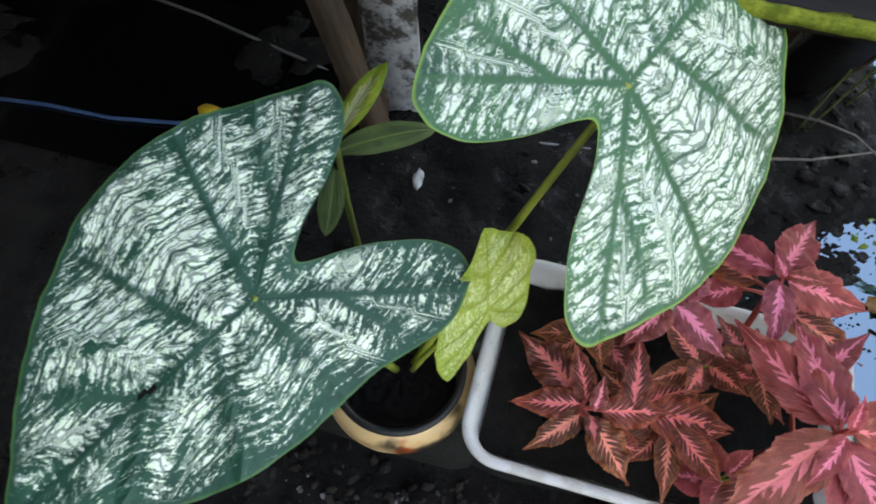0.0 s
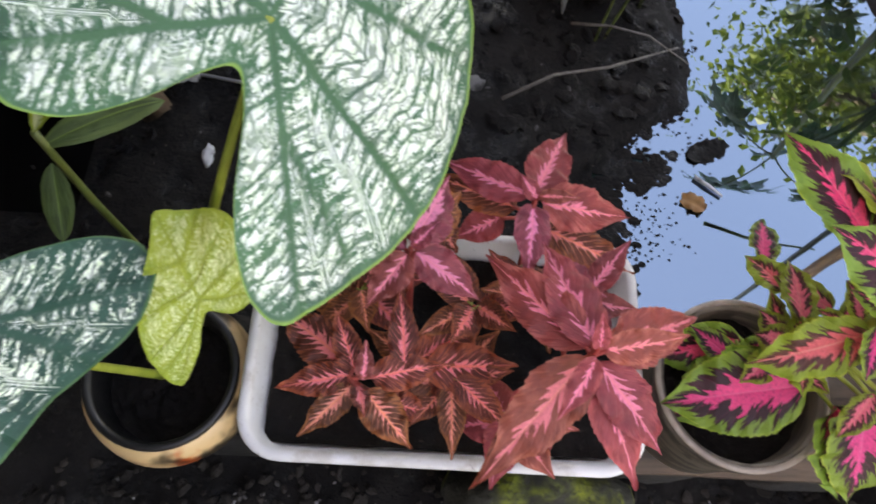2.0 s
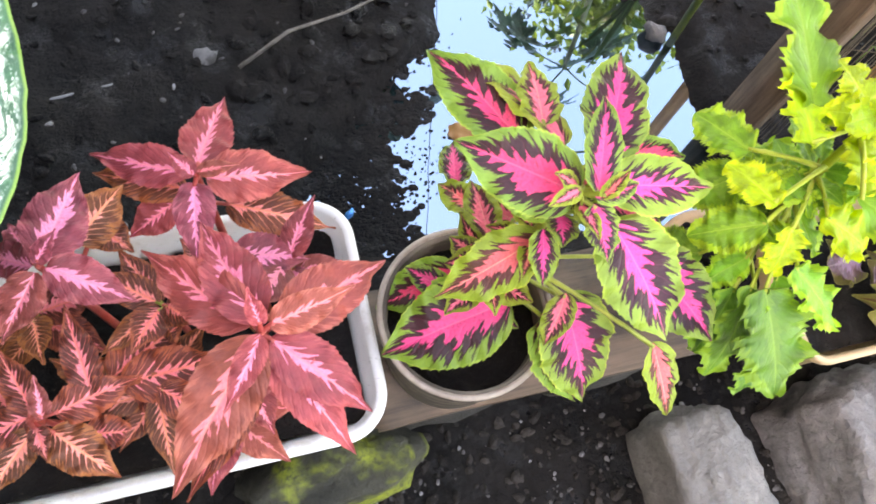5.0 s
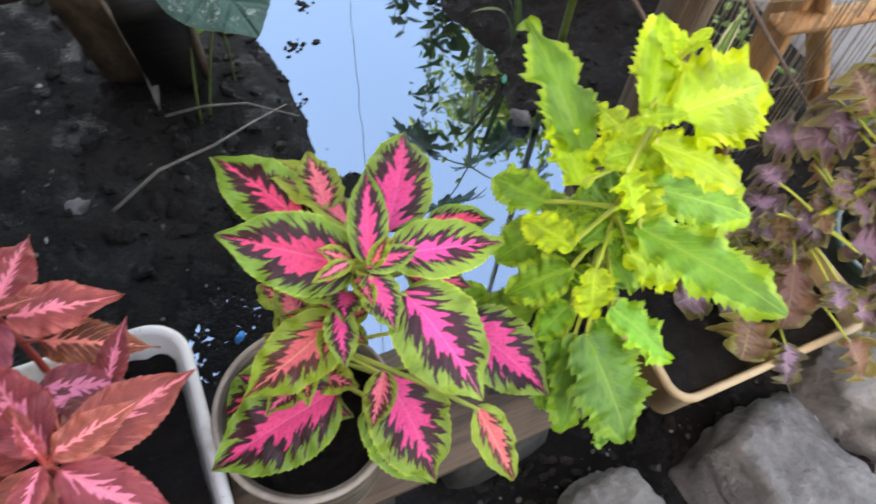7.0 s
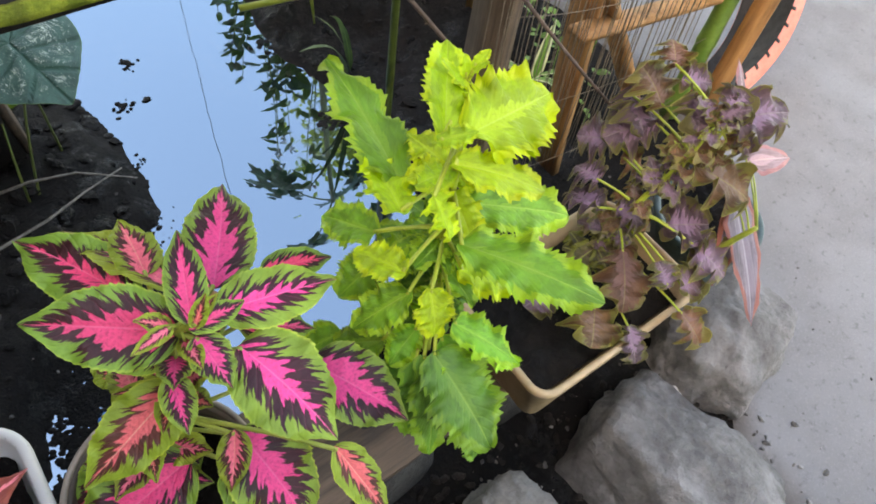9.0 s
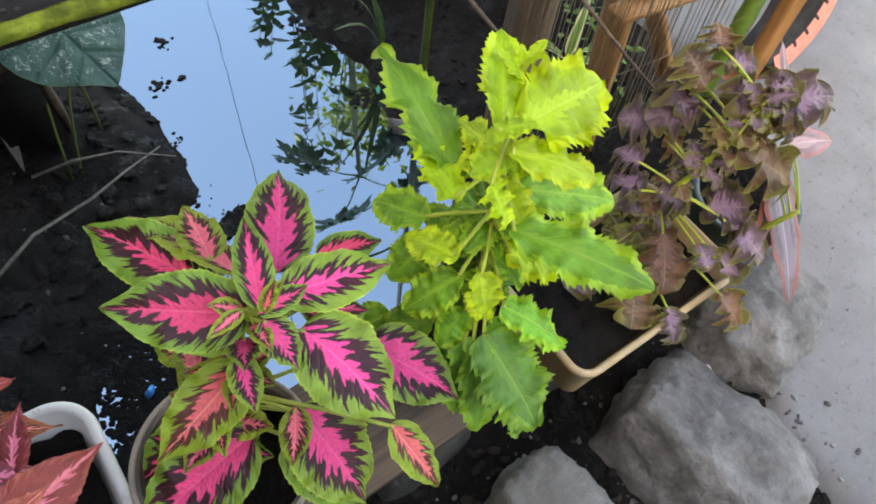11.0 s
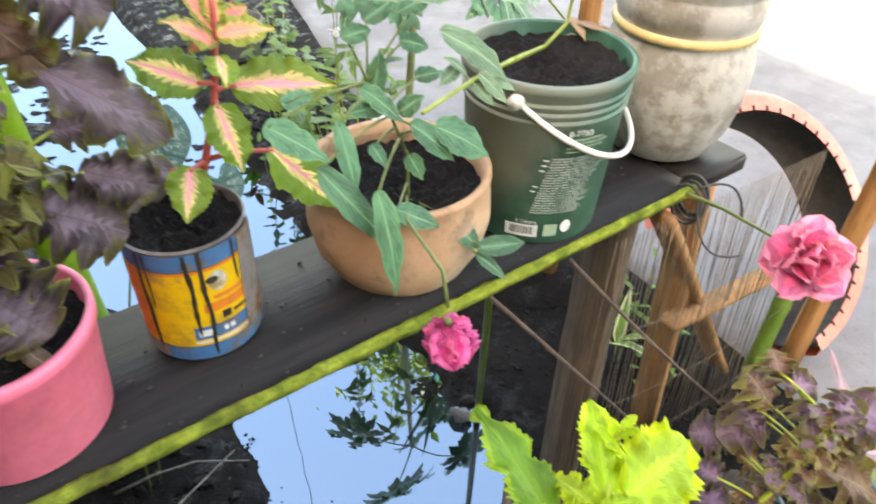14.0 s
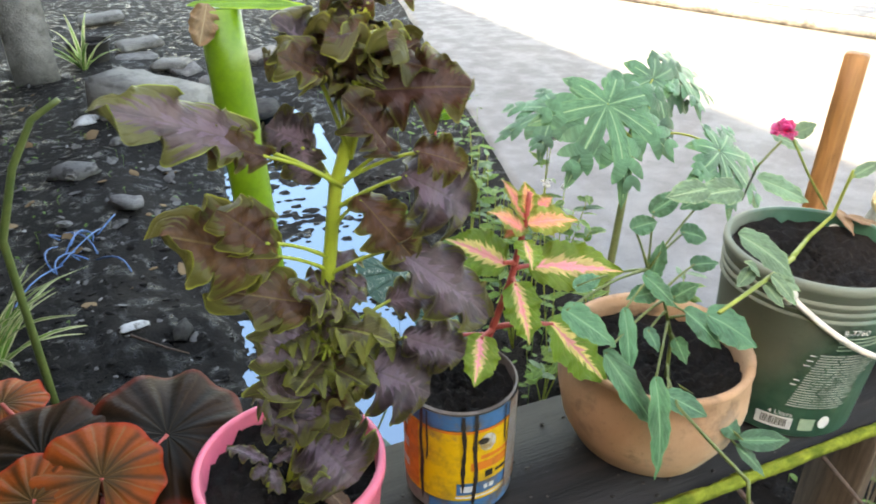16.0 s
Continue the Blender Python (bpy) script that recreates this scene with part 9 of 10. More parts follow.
WEED = coleus_material("weed_leaf", (0.13, 0.24, 0.05), (0.11, 0.21, 0.045), (0.16, 0.27, 0.06), 0.2, 0.8, 0.2, (0.22, 0.33, 0.1), 0.55, 0.25, 0.2, 6.0)


def weed_patch(name, spots, label, seed, leaf_ln=0.03, height=0.12):
    rnd = random.Random(seed)
    out = bmesh.new()
    for x, y, n, spread in spots:
        for i in range(n):
            px, py = rnd.gauss(x, spread), rnd.gauss(y, spread * 1.6)
            gz = ground_height(px, py)
            if gz < 0.0:
                continue
            h = rnd.uniform(0.2, 1.0) * height
            a = rnd.uniform(0, 2 * math.pi)
            bm = leaf_mesh(leaf_ln * rnd.uniform(0.6, 1.4), leaf_ln * 0.5, "lance", 0, 0, 0.2, 0.3, 0.03, 0, i, 5, 2)
            bmesh.ops.transform(bm, matrix=Matrix.Translation((px, py, gz + h)) @ pose(0, 0, 0, rnd.uniform(-30, 40), rnd.uniform(-25, 25), math.degrees(a)), verts=bm.verts)
            me = bpy.data.meshes.new("w")
            bm.to_mesh(me)
            bm.free()
            out.from_mesh(me)
            bpy.data.meshes.remove(me)
            if i % 3 == 0:
                tube([Vector((px, py, gz - 0.005)), Vector((px + rnd.uniform(-0.01, 0.01), py, gz + h))], 0.0012, 4, out)
    return solo(name, out, WEED, label, "weeds", kind="stuff")


weed_patch("weeds", ((1.42, 1.75, 60, 0.09), (1.57, 2.3, 55, 0.1), (1.66, 2.9, 80, 0.12), (1.8, 3.5, 90, 0.15), (1.4, 2.1, 30, 0.08), (1.9, 4.3, 90, 0.2)), "low green weeds along the road's edge", 5)
weed_patch("weeds", ((1.64, 0.82, 26, 0.04), (1.74, 0.92, 40, 0.05)), "sparse weeds under the net", 6, 0.025, 0.1)
weed_patch("weeds", ((-0.25, 3.2, 40, 0.25), (0.1, 4.0, 50, 0.3), (-0.4, 4.6, 60, 0.3), (0.5, 3.2, 30, 0.15)), "sparse small weeds on the mud", 7, 0.022, 0.05)

PETAL_WHITE = plain("white_petal", (0.75, 0.75, 0.72), (0.82, 0.82, 0.8), 30.0, 0.6, 90.0, 0.0)


def flower_weed(at, height, label, seed, n=7):
    p = thing("flowering_weed", at, label, "plant", "white flowers")
    rnd = random.Random(seed)
    c = Vector(at)
    for s in range(2):
        top = c + Vector((rnd.uniform(-0.06, 0.06), rnd.uniform(-0.05, 0.05), height * rnd.uniform(0.85, 1.05)))
        stem(p, [c, c.lerp(top, 0.5) + Vector((rnd.uniform(-0.02, 0.02), 0, 0)), top], 0.002, STEM_GREEN, 0.6)
        for i in range(n):
            f = rnd.uniform(0.3, 0.95)
            b = c.lerp(top, f)
            a = rnd.uniform(0, 2 * math.pi)
            leaf(p, WEED, b, b + Vector((math.cos(a) * 0.06, math.sin(a) * 0.06, rnd.uniform(-0.01, 0.03))), 0.024, "coleus", teeth=6, tooth=0.05, rows=12, cols=4)
        bm = bmesh.new()
        for i in range(12):
            d = Vector((rnd.uniform(-1, 1), rnd.uniform(-1, 1), rnd.uniform(-0.3, 1))) * 0.014
            q = rock((0.005, 0.005, 0.0035), i, 0.3, 1)
            bmesh.ops.translate(q, verts=q.verts, vec=top + d)
            me = bpy.data.meshes.new("w")
            q.to_mesh(me)
            q.free()
            bm.from_mesh(me)
            bpy.data.meshes.remove(me)
        part("blossom", inset(bm, p), PETAL_WHITE, p, "small white flower head")
    return p


flower_weed((1.40, 1.62, 0.08), 0.62, "weed with small white flower heads", 1)
flower_weed((1.38, 1.72, 0.10), 0.78, "tall weed with small white flower heads", 2)
flower_weed((1.36, 1.36, 0.06), 0.55, "weed with small white flower heads", 3)


def bushy_weed(top, seed):
    """A leafy weed: several stems with pairs of small leaves."""
    top = Vector(top)
    foot = Vector((top.x, top.y, max(0.0, ground_height(top.x, top.y)) - 0.01))
    p = thing("leafy_weed", foot, "leafy green weed on the ditch bank", "weed", "leafy weeds")
    rnd = random.Random(seed)
    for k in range(4):
        end = top + Vector((rnd.uniform(-0.09, 0.09), rnd.uniform(-0.08, 0.08), rnd.uniform(-0.08, 0.05)))
        mid = foot.lerp(end, 0.5) + Vector((rnd.uniform(-0.03, 0.03), rnd.uniform(-0.03, 0.03), 0))
        stem(p, [foot, mid, end], 0.0025, STEM_GREEN, 0.5, 6)
        for i in range(9):
            q = mid.lerp(end, 0.1 + 0.9 * i / 8)
            a = rnd.uniform(0, 2 * math.pi)
            way = Vector((math.cos(a), math.sin(a), rnd.uniform(-0.2, 0.5))) * rnd.uniform(0.035, 0.07)
            leaf(p, WEED if rnd.random() < 0.6 else ROSE_DUSTY, q, q + way, 0.03 * rnd.uniform(0.7, 1.2), "ovate", teeth=6, tooth=0.06, rows=12, cols=4)
    return p


for k, top in enumerate(((1.34, 1.55, 0.32), (1.40, 1.84, 0.44), (1.62, 1.90, 0.47), (1.47, 2.20, 0.5), (1.50, 2.40, 0.55), (1.60, 1.38, 0.5), (1.50, 2.00, 0.45))):
    bushy_weed(top, 70 + k)
pot("pot", (1.60, 3.0, 0.12), pot_profile(0.09, 0.115, 0.15), CONCRETE, "grey round pot on the far bank", soil_z=0.13, soil_r=0.1)
far_plant = thing("shrub", (1.60, 3.0, 0.26), "small shrub with reddish shoots in a grey pot", "plant")
stem(far_plant, [(1.60, 3.0, 0.25), (1.60, 3.0, 0.42), (1.57, 3.0, 0.62)], 0.006, STEM_RED)
small_leaves(far_plant, GREEN_LEAF, (1.60, 3.0, 0.45), 9, 0.13, 0.07, 0, 360, 25, 31)
small_leaves(far_plant, BRONZE_LEAF, (1.58, 3.0, 0.58), 8, 0.1, 0.05, 0, 360, 45, 32)
stem(jug, [(1.41, 0.73, 1.15), (1.41, 0.725, 1.25), (1.43, 0.72, 1.36)], 0.004, STEM_GREEN)
small_leaves(jug, ROSE_DUSTY, (1.41, 0.725, 1.24), 9, 0.1, 0.03, 0, 360, 35, 33, "lance", teeth=0)
small_leaves(jug, ROSE_DUSTY, (1.39, 0.72, 1.19), 6, 0.08, 0.04, 0, 360, 20, 34, "coleus")
strap_tuft("spider_plant", (1.60, 0.84, 0.19), 5, 0.15, 0.024, GRASS_LEAF, "striped strap-leaved plant beside the net", 9)

# ---- litter and stones on the mud ----
PALE_SCRAP = worn("grey_scrap", (0.12, 0.115, 0.11), (0.04, 0.037, 0.034), 0.5, 0.7)
PAPER = worn("dirty_paper", (0.5, 0.5, 0.5), (0.15, 0.14, 0.13), 0.55, 0.7)
BLUE_PLASTIC = plain("blue_plastic", (0.05, 0.16, 0.4), (0.1, 0.25, 0.5), 30.0, 0.4, 80.0, 0.05)
BRIGHT_BLUE = plain("bright_blue_plastic", (0.02, 0.3, 0.75), (0.04, 0.38, 0.85), 30.0, 0.35, 80.0, 0.05)
TEAL_PLASTIC = plain("teal_plastic", (0.02, 0.3, 0.2), (0.05, 0.4, 0.28), 30.0, 0.4, 80.0, 0.05)
YELLOW_PLASTIC = plain("yellow_plastic", (0.6, 0.35, 0.02), (0.7, 0.45, 0.04), 30.0, 0.5, 80.0, 0.05)


def scrap(name, x, y, size, material, label, category, seed, group="", flat=0.25):
    """A crumpled flake lying on the ground."""
    rnd = random.Random(seed)
    bm = rock((size, size * rnd.uniform(0.4, 0.8), size * flat), seed, 0.5, 2)
    return solo(name, bm, material, label, category, group, at=(x, y, max(0.0, ground_height(x, y)) + size * flat * 0.5), turn=(rnd.uniform(-12, 12), rnd.uniform(-12, 12), rnd.uniform(0, 360)))


DRY_ORANGE = plain("dead_leaf_orange", (0.28, 0.12, 0.03), (0.4, 0.2, 0.06), 30.0, 0.6, 120.0, 0.2, 0.001)
scrap("paper_scrap", -0.144, 0.81, 0.024, PAPER, "dirty white scrap of paper on the mud", "litter", 1, "", 0.1)
scrap("leaf_scrap", 0.34, 1.01, 0.024, PALE_SCRAP, "pale torn scrap on the mud", "litter", 2)
scrap("blue_scrap", 0.545, 0.684, 0.013, BRIGHT_BLUE, "bright blue plastic scrap in the water", "litter", 3, "", 1.0)
scrap("green_scrap", 1.295, 1.108, 0.013, TEAL_PLASTIC, "small teal plastic scrap", "litter", 4)
scrap("yellow_scrap", -0.60, 0.835, 0.04, YELLOW_PLASTIC, "yellow plastic scrap in the dark", "litter", 5, "", 0.9)
scrap("blue_scrap", -0.20, 1.02, 0.03, BLUE_PLASTIC, "blue plastic strip on the mud", "litter", 6)
scrap("purple_scrap", -0.141, 1.310, 0.04, plain("purple_plastic", (0.08, 0.03, 0.3), (0.12, 0.05, 0.4), 20.0, 0.4), "purple plastic scrap on the mud", "litter", 30, "", 0.6)
scrap("foam_scrap", 0.26, 2.33, 0.05, PAPER, "broken white foam on the mud", "litter", 7)
scrap("plastic_bag", 0.38, 1.94, 0.045, PAPER, "crumpled white plastic at the bank", "litter", 8, "", 0.4)
scrap("shell", 0.27, 3.29, 0.11, STONE, "pale half shell lying on the mud", "shell", 9, "", 0.3)
scrap("stone", 0.41, 2.3, 0.05, STONE_DARK, "small grey stone on the mud", "stone", 10, "", 0.5)
scrap("plastic_bag", 0.04, 3.75, 0.12, PALE_SCRAP, "crumpled grey plastic on the mud", "litter", 11, "", 0.35)
scrap("plastic_bag", 0.07, 4.6, 0.1, PAPER, "pale plastic scrap on the mud", "litter", 12)
scrap("stone", 1.268, 0.972, 0.031, STONE, "round grey stone at the water's edge", "stone", 13, "", 0.9)
scrap("stone", 1.31, 1.0, 0.022, STONE_DARK, "small dark stone at the water's edge", "stone", 14, "", 0.8)
solo("dry_leaf", leaf_mesh(0.062, 0.042, "broad", 0, 0, 0.4, 0.5, 0.12, 0, 5, 14, 8), DRY_ORANGE, "curled orange-brown dead leaf floating on the water", "leaf", at=(0.815, 0.80, 0.006), turn=(4, -10, 60))
solo("white_stick", tube([Vector((0.800, 0.872, 0.006)), Vector((0.826, 0.853, 0.008)), Vector((0.852, 0.832, 0.006))], [0.004, 0.0045, 0.003], 8), PAPER, "short white stick floating on the water", "litter")
scrap("white_flake", 1.335, 0.148, 0.02, PAPER, "white flake on the boulder", "litter", 17)
for i, (x, y) in enumerate(((0.924, 1.51), (0.862, 1.379), (0.914, 1.371), (0.80, 1.30), (0.60, 0.70), (0.72, 0.98))):
    scrap("floating_scum", x, y, 0.012, MUD, "dark clot of scum floating on the water", "scum", 20 + i, "floating scum", 0.12)
solo("dark_leaf", leaf_mesh(0.1, 0.055, "broad", 5, 0.2, 0.05, 0.1, 0.05, 0, 9, 24, 8), MUD, "flat black leaf-shaped patch on the water", "leaf", at=(0.79, 0.92, 0.005), turn=(0, 0, -70))
strings = thing("blue_string", (0.05, 2.93, 0.11), "tangled blue plastic string on the mud", "string")
srnd = random.Random(2)
for i in range(12):
    a = Vector((0.05 + srnd.uniform(-0.12, 0.12), 2.93 + srnd.uniform(-0.2, 0.2), 0.12))
    part("strand", inset(tube(curve_points(a, a + Vector((srnd.uniform(-0.15, 0.15), srnd.uniform(-0.35, 0.2), srnd.uniform(-0.01, 0.02))), (srnd.uniform(-0.05, 0.05), 0, 0.03), 6), 0.003, 5), strings), BLUE_PLASTIC, strings)


def twig(points, r, label, material=CANE):
    return solo("twig", tube([Vector(p) for p in points], [r * (1.2 - 0.7 * i / (len(points) - 1)) for i in range(len(points))], 7), material, label, "twig", "twigs")


DRY_TWIG = wood_material("dry_twig", (0.11, 0.095, 0.08), (0.24, 0.21, 0.18), (60, 60, 60), 0.8, 0.2)
twig(((0.40, 0.98, 0.08), (0.50, 1.03, 0.10), (0.614, 1.068, 0.085), (0.70, 1.11, 0.075), (0.785, 1.175, 0.03)), 0.0034, "bare grey branch lying across the bank", DRY_TWIG)
twig(((0.54, 1.17, 0.09), (0.62, 1.16, 0.10), (0.70, 1.15, 0.09), (0.80, 1.125, 0.04)), 0.003, "thin bare grey branch on the bank", DRY_TWIG)
twig(((0.26, 2.25, 0.13), (0.36, 2.14, 0.13), (0.42, 2.1, 0.12)), 0.004, "short dark twig on the mud")
twig(((1.02, 1.0, 0.46), (1.13, 0.97, 0.47), (1.22, 0.96, 0.48), (1.34, 0.96, 0.50)), 0.005, "thin green twig reaching over the water", STEM_GREEN)
ROPE_BLUE = plain("old_blue_rope", (0.02, 0.06, 0.16), (0.04, 0.1, 0.22), 40.0, 0.6, 120.0, 0.3)
WIRE = plain("grey_wire", (0.12, 0.12, 0.12), (0.2, 0.2, 0.2), 20, 0.5, 60, 0.0)
solo("wire", tube([Vector(p) for p in ((-1.0, 1.13, 0.105), (-0.74, 1.09, 0.105), (-0.487, 1.034, 0.102), (-0.3, 1.0, 0.085), (-0.18, 0.985, 0.09), (0.03, 0.96, 0.08), (0.23, 0.985, 0.08))], 0.0035, 6), WIRE, "thin grey wire lying across the mud", "wire")
solo("blue_rope", tube([Vector(p) for p in ((-1.09, 0.754, 0.104), (-0.95, 0.77, 0.104), (-0.8, 0.775, 0.104), (-0.66, 0.80, 0.104), (-0.56, 0.835, 0.1))], 0.0045, 7), ROPE_BLUE, "old blue rope lying in the mud", "rope")


def litter(name, n, area, size, material, label, seed, flat=0.4, level=1):
    """Crumbs and chips scattered over a stretch of ground."""
    rnd = random.Random(seed)
    x0, y0, x1, y1 = area
    verts, faces = [], []
    protos = []
    for s in range(6):
        bm = rock((1, rnd.uniform(0.5, 0.9), flat), seed * 7 + s, 0.45, level)
        bm.verts.ensure_lookup_table()
        protos.append(([v.co.copy() for v in bm.verts], [[v.index for v in f.verts] for f in bm.faces]))
        bm.free()
    for i in range(n):
        x, y = rnd.uniform(x0, x1), rnd.uniform(y0, y1)
        on_road = x > road_edge(y) + 0.03
        z = 0.2 if on_road else ground_height(x, y)
        if z < 0.004 or (on_road and material is not CHIPS):
            continue
        pv, pf = protos[i % 6]
        s = size * rnd.uniform(0.35, 1.0) ** 1.6 * (1 + 0.25 * max(0, y - 1))
        m = Matrix.Translation((x, y, z + s * flat * 0.3)) @ pose(0, 0, 0, rnd.uniform(-25, 25), rnd.uniform(-25, 25), rnd.uniform(0, 360))
        k = len(verts)
        verts += [tuple(m @ (p * s)) for p in pv]
        faces += [[k + j for j in f] for f in pf]
    me = bpy.data.meshes.new(name)
    me.from_pydata(verts, [], faces)
    me.materials.append(material)
    return tagged(new(name, me), label, "litter", kind="stuff")


def chip_material():
    k = Nodes("pale_chips")
    isl = k.t.nodes.new("ShaderNodeNewGeometry").outputs["Random Per Island"]
    col = k.mix(k.step(isl, 0.6, 1.0), (0.02, 0.018, 0.016), (0.34, 0.33, 0.32))
    return k.done(k.mix(k.noise(120.0), col, (0.1, 0.095, 0.09)), 0.7)


CHIPS = chip_material()
litter("mud_clods", 1100, (-0.9, 0.55, 0.85, 3.0), 0.016, MUD, "black clods of mud", 1, 0.35)
litter("mud_clods", 1200, (1.2, 0.5, 1.75, 3.4), 0.015, MUD, "black clods of mud on the far bank", 2, 0.35)
litter("mud_clods", 260, (0.35, 0.85, 0.95, 1.7), 0.026, MUD, "larger black clods of mud at the water's edge", 27, 0.35, 2)
litter("pale_chips", 420, (-0.9, 0.7, 0.8, 2.6), 0.008, CHIPS, "pale chips and crumbs on the mud", 3)
litter("pale_chips", 500, (-0.8, 1.9, 0.75, 6.0), 0.014, CHIPS, "pale chips and leaves on the mud", 4, 0.2)
litter("gravel", 1200, (-0.2, -0.3, 1.36, 0.25), 0.006, CHIPS, "fine grey gravel in the soil", 5, 0.6)
litter("gravel", 60, (1.4, -0.3, 1.75, 0.6), 0.004, CHIPS, "fine gravel along the road's edge", 6, 0.6)
litter("gravel", 40, (1.3, -0.14, 1.45, 0.06), 0.008, CHIPS, "grey gravel and crumbs beside the boulders", 31, 0.6)
litter("mud_clods", 500, (1.28, -0.16, 1.52, 0.08), 0.018, MUD, "black wet clods beside the boulders", 32, 0.5)
litter("soil_clods", 1700, (-0.3, -0.2, 1.5, 0.28), 0.014, DRY_SOIL, "dark grey crumbly clods of soil before the board", 7, 0.6)

litter("leaf_scraps", 150, (-0.8, 1.5, 0.7, 4.5), 0.03, PALE_SCRAP, "grey torn leaves and scraps on the mud", 18, 0.12)
litter("dead_leaves", 70, (-0.8, 2.0, 0.7, 5.5), 0.03, DRY_LEAF, "dead leaves scattered on the bank", 8, 0.15)
litter("grey_stones", 14, (-0.9, 2.6, 0.7, 6.0), 0.035, STONE, "small grey stones on the bank", 9, 0.5, 2)

def scum(spots, seed):
    """Flakes of black scum that drift on the water in clusters."""
    rnd = random.Random(seed)
    verts, faces = [], []
    for x, y, n, spread, size in spots:
        for i in range(n):
            px, py = rnd.gauss(x, spread), rnd.gauss(y, spread)
            r, k, turn = size * rnd.uniform(0.25, 1.0), len(verts), rnd.uniform(0, 6)
            m = rnd.randint(6, 9)
            verts.append((px, py, 0.0035))
            for j in range(m):
                a = turn + 2 * math.pi * j / m
                q = r * rnd.uniform(0.55, 1.15)
                verts.append((px + q * math.cos(a), py + 0.8 * q * math.sin(a), 0.0015))
            faces += [(k, k + 1 + j, k + 1 + (j + 1) % m) for j in range(m)]
    me = bpy.data.meshes.new("scum")
    me.from_pydata(verts, [], faces)
    me.materials.append(MUD)
    return tagged(new("scum", me), "black scum flakes drifting on the ditch water", "scum", kind="stuff")


scum(((0.69, 0.875, 70, 0.02, 0.016), (0.73, 0.9, 50, 0.018, 0.013), (0.66, 0.95, 90, 0.04, 0.006), (0.7, 0.76, 90, 0.04, 0.004), (0.66, 1.05, 70, 0.04, 0.006), (0.78, 0.98, 60, 0.05, 0.0035), (0.64, 0.69, 60, 0.03, 0.006), (0.63, 2.15, 60, 0.05, 0.035), (0.66, 2.5, 60, 0.06, 0.04), (0.74, 2.95, 60, 0.08, 0.05), (0.98, 3.1, 90, 0.12, 0.04), (0.95, 3.7, 80, 0.14, 0.06), (1.08, 2.4, 50, 0.09, 0.025), (0.5, 0.64, 170, 0.035, 0.012), (0.52, 0.72, 190, 0.035, 0.012), (0.48, 0.79, 150, 0.03, 0.013), (0.57, 0.62, 150, 0.035, 0.011), (0.57, 0.71, 120, 0.035, 0.011), (0.62, 0.904, 110, 0.028, 0.02), (0.675, 0.985, 80, 0.02, 0.018), (0.585, 0.822, 110, 0.026, 0.02), (0.62, 0.766, 70, 0.022, 0.016), (0.755, 1.02, 30, 0.015, 0.01), (0.6, 0.66, 110, 0.035, 0.018), (0.86, 1.37, 16, 0.012, 0.008), (0.92, 1.5, 12, 0.012, 0.008), (0.82, 1.2, 14, 0.01, 0.007), (0.55, 0.58, 90, 0.04, 0.02), (0.524, 0.765, 70, 0.022, 0.014), (0.71, 0.86, 14, 0.02, 0.006), (1.25, 1.1, 40, 0.02, 0.012), (1.27, 1.4, 40, 0.025, 0.012)), 4)

for x, y, z, a, sz in ((0.555, 0.70, 0.936, 40, 0.05), (0.57, 0.725, 0.936, 110, 0.04), (0.548, 0.682, 0.935, 200, 0.035)):
    bm = leaf_mesh(sz, sz * 0.5, "lance", 0, 0, 0.2, 0.4, 0.08, 0, int(a), 12, 6)
    solo("dead_leaf", bm, DRY_LEAF, "curled pale dead leaf on the potting soil", "leaf", "dead leaves in the pot", at=(x, y, z), turn=(0, 0, a))

# ---- crumbs on the plank ----
SOIL_CRUMB = plain("soil_crumb", (0.02, 0.016, 0.013), (0.05, 0.043, 0.036), 30.0, 0.8, 90.0, 0.2)
crumbs = bmesh.new()
crnd = random.Random(12)
for i in range(110):
    x = crnd.uniform(0.4, 1.33)
    y = PLANK_Y + 0.012 + crnd.random() ** 1.4 * 0.18
    q = rock((0.004, 0.003, 0.0015), i, 0.6, 2)
    s = crnd.uniform(0.2, 0.8)
    bmesh.ops.transform(q, matrix=Matrix.Translation((x, y, PLANK_Z + 0.002)) @ Matrix.Scale(s, 4), verts=q.verts)
    me = bpy.data.meshes.new("w")
    q.to_mesh(me)
    q.free()
    crumbs.from_mesh(me)
    bpy.data.meshes.remove(me)
solo("soil_crumbs", crumbs, SOIL_CRUMB, "crumbs of soil spilt on the plank", "litter", kind="stuff")

# ---- things further off ----
solo("concrete_block", box(-0.34, -0.17, 0.0, 0.34, 0.17, 0.3, 0.03, 6, 0.02, 5), CONCRETE, "broken pale concrete block on the bank", "block", at=(0.42, 4.62, 0.03), turn=(0, 6, -40))
for x, y, w, d, a in ((0.42, 6.5, 0.34, 0.26, 12), (0.62, 5.9, 0.26, 0.2, -25), (1.32, 5.95, 0.34, 0.2, 30), (0.12, 7.8, 0.4, 0.3, 5), (0.04, 3.7, 0.075, 0.05, 60)):
    solo("slab", box(-w / 2, -d / 2, 0.0, w / 2, d / 2, 0.05 if w > 0.1 else 0.02, 0.012, 6, 0.012, int(y * 10)), CONCRETE, "flat broken grey concrete slab on the mud", "slab", "broken slabs", at=(x, y, max(0.0, ground_height(x, y)) + 0.01), turn=(3, -4, a))
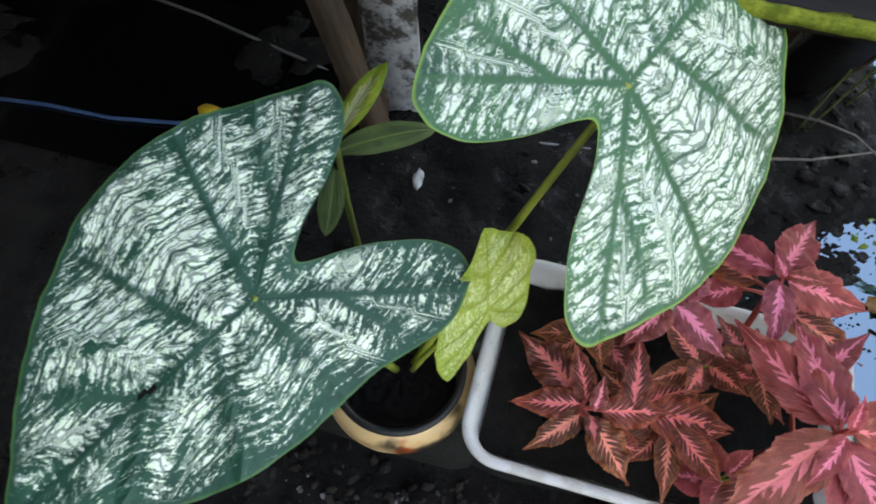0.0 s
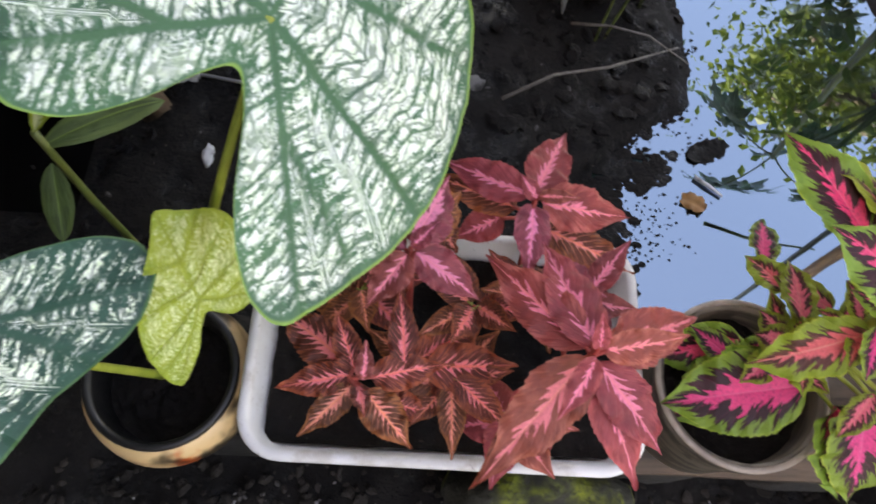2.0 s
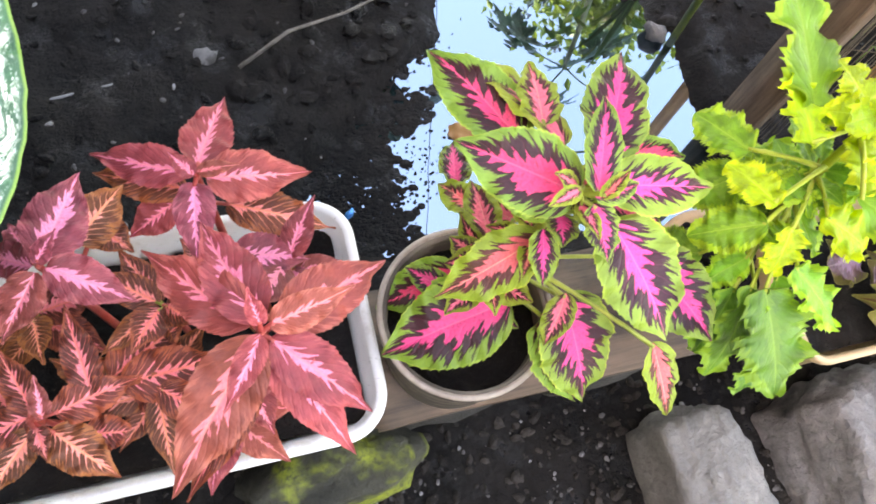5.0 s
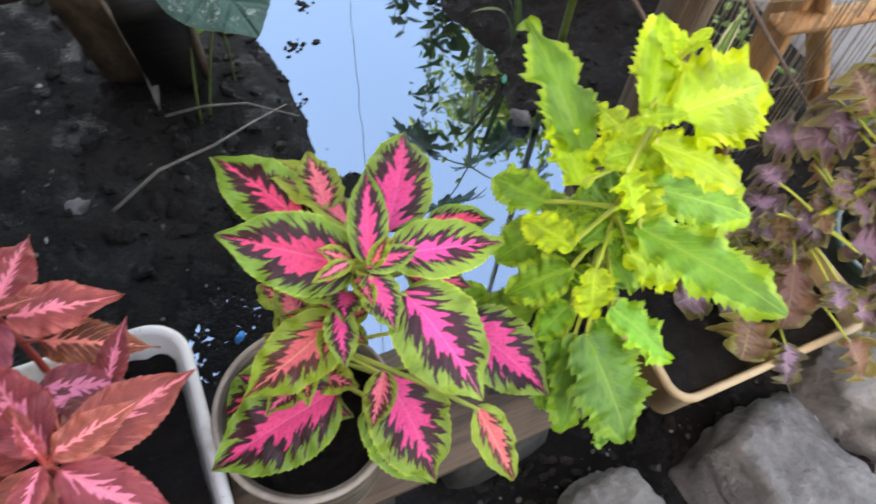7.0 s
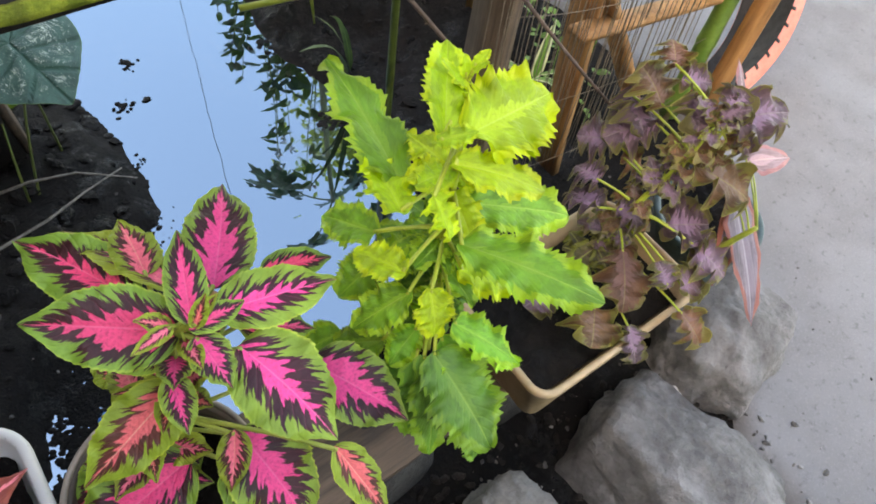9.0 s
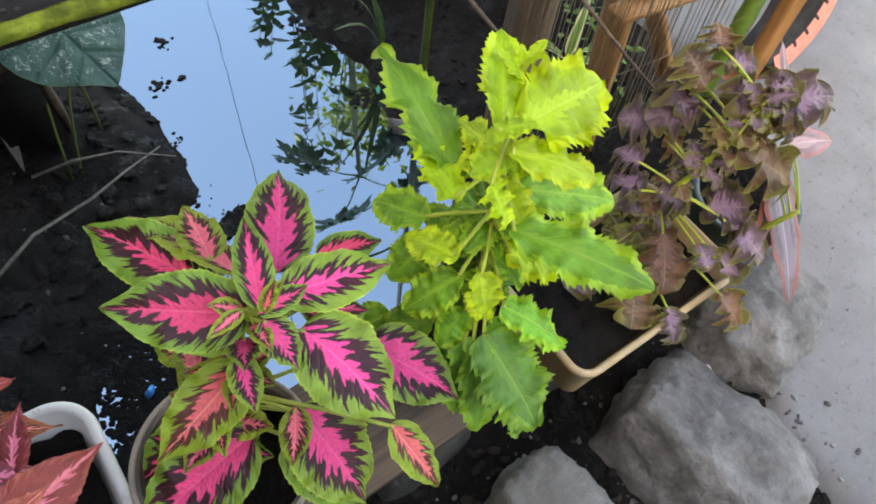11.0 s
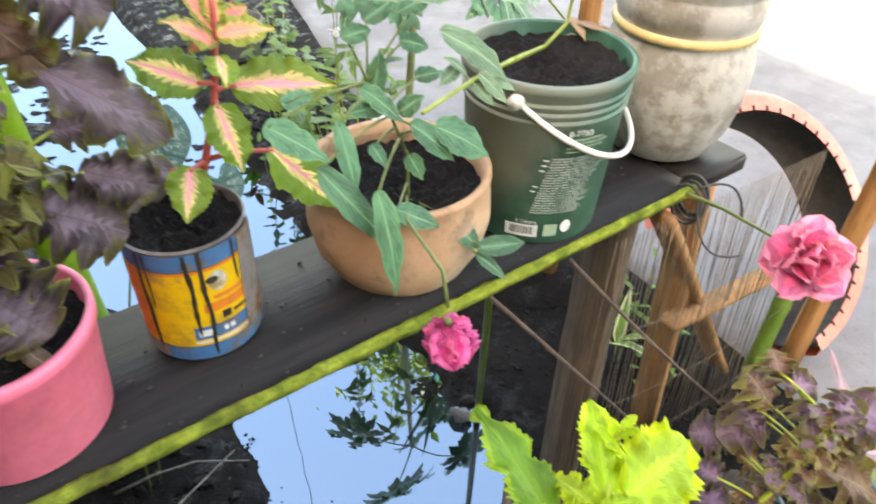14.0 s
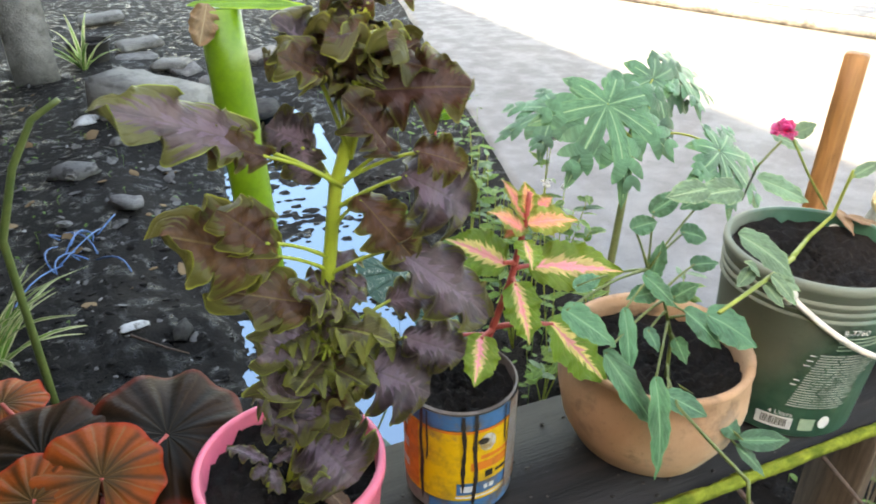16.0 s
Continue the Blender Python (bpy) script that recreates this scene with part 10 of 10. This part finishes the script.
for i, (x, y, s) in enumerate(((0.95, 5.4, 0.2), (1.3, 6.0, 0.24), (0.7, 5.9, 0.18), (1.6, 5.2, 0.16), (0.35, 6.3, 0.22), (1.1, 4.7, 0.14))):
    solo("stone", rock((s, s * 0.7, s * 0.35), 40 + i, 0.2, 3, 0.3), STONE_DARK if i % 2 else STONE, "flat grey stone on the far bank", "stone", "far stones", at=(x, y, 0.06), turn=(0, 0, i * 50))
solo("concrete_post", box(-0.14, -0.12, 0.0, 0.14, 0.12, 2.2, 0.01, 6, 0.006, 4), CONCRETE, "grey weathered concrete post", "post", at=(-0.28, 5.75, 0.05), turn=(0, 0, 10))
solo("fence_board", box(-0.08, -0.02, 0.0, 0.08, 0.02, 2.0, 0.004, 8, 0.004, 6), WOOD_POST, "dark weathered fence board", "fence", at=(-0.62, 5.2, 0.05))
solo("fence_board", box(-0.02, -1.2, 0.0, 0.02, 1.2, 1.6, 0.004, 8, 0.004, 7), WOOD_GREY, "grey weathered fence panel", "fence", at=(-0.85, 4.2, 0.05))
pot("pot", (0.06, 6.2, 0.08), pot_profile(0.12, 0.15, 0.2), RUBBER, "dark round pot by the wall", soil_z=0.17, soil_r=0.13)
solo("kerb", box(-2.6, -0.09, 0.0, 2.6, 0.09, 0.14, 0.02, 12, 0.01, 3), STONE, "low worn kerb across the sunlit road", "kerb", kind="structure", at=(6.0, 4.3, 0.2), turn=(0, 0, -72))


# ---- tree beside the road, mirrored in the water ----
def crown_material():
    k = Nodes("tree_leaves")
    isl = k.t.nodes.new("ShaderNodeNewGeometry").outputs["Random Per Island"]
    return k.done(k.mix(isl, (0.035, 0.075, 0.015), (0.14, 0.19, 0.025)), 0.5, 0.0, 0.4, 0.35)


tree = thing("tree", (5.4, 2.2, 0.2), "broad leafy tree beside the road", "tree")
BARK = wood_material("bark", (0.1, 0.075, 0.055), (0.2, 0.16, 0.12), (30, 30, 6), 0.9, 0.3)
stem(tree, [(5.4, 2.2, 0.15), (5.3, 2.3, 1.4), (5.0, 2.6, 2.6), (4.5, 3.2, 3.4)], 0.16, BARK, 0.45, 12, "trunk")
trnd = random.Random(3)
tips = []
for a, b in (((4.5, 3.2, 3.4), (3.5, 4.5, 3.9)), ((4.8, 2.9, 3.0), (3.7, 3.7, 3.4)), ((4.5, 3.2, 3.4), (3.9, 5.2, 4.2)), ((4.6, 3.1, 3.3), (3.5, 4.9, 4.8)), ((3.7, 3.7, 3.4), (3.1, 3.7, 3.5)), ((5.0, 2.6, 2.6), (5.6, 4.0, 4.0))):
    stem(tree, [a, Vector(a).lerp(Vector(b), 0.5) + Vector((0, 0, 0.2)), b], 0.05, BARK, 0.4, 8, "limb")
    tips += [Vector(a).lerp(Vector(b), f) for f in (0.5, 0.75, 1.0)]
verts, faces = [], []
for c in tips:
    for i in range(190):
        d = Vector((trnd.gauss(0, 0.26), trnd.gauss(0, 0.26), trnd.gauss(0, 0.18)))
        m = Matrix.Translation(c + d) @ pose(0, 0, 0, trnd.uniform(-60, 60), trnd.uniform(-60, 60), trnd.uniform(0, 360))
        s = trnd.uniform(0.05, 0.11)
        k = len(verts)
        verts += [tuple(m @ Vector(p)) for p in ((0, 0, 0), (s * 0.35, s * 0.5, 0.1 * s), (0, s * 1.2, 0), (-s * 0.35, s * 0.5, 0.1 * s))]
        faces += [(k, k + 1, k + 2), (k, k + 2, k + 3)]
me = bpy.data.meshes.new("crown")
me.from_pydata([tuple(Vector(v) - tree.location) for v in verts], [], faces)
me.materials.append(crown_material())
crown = new("crown", me)
crown.parent = tree
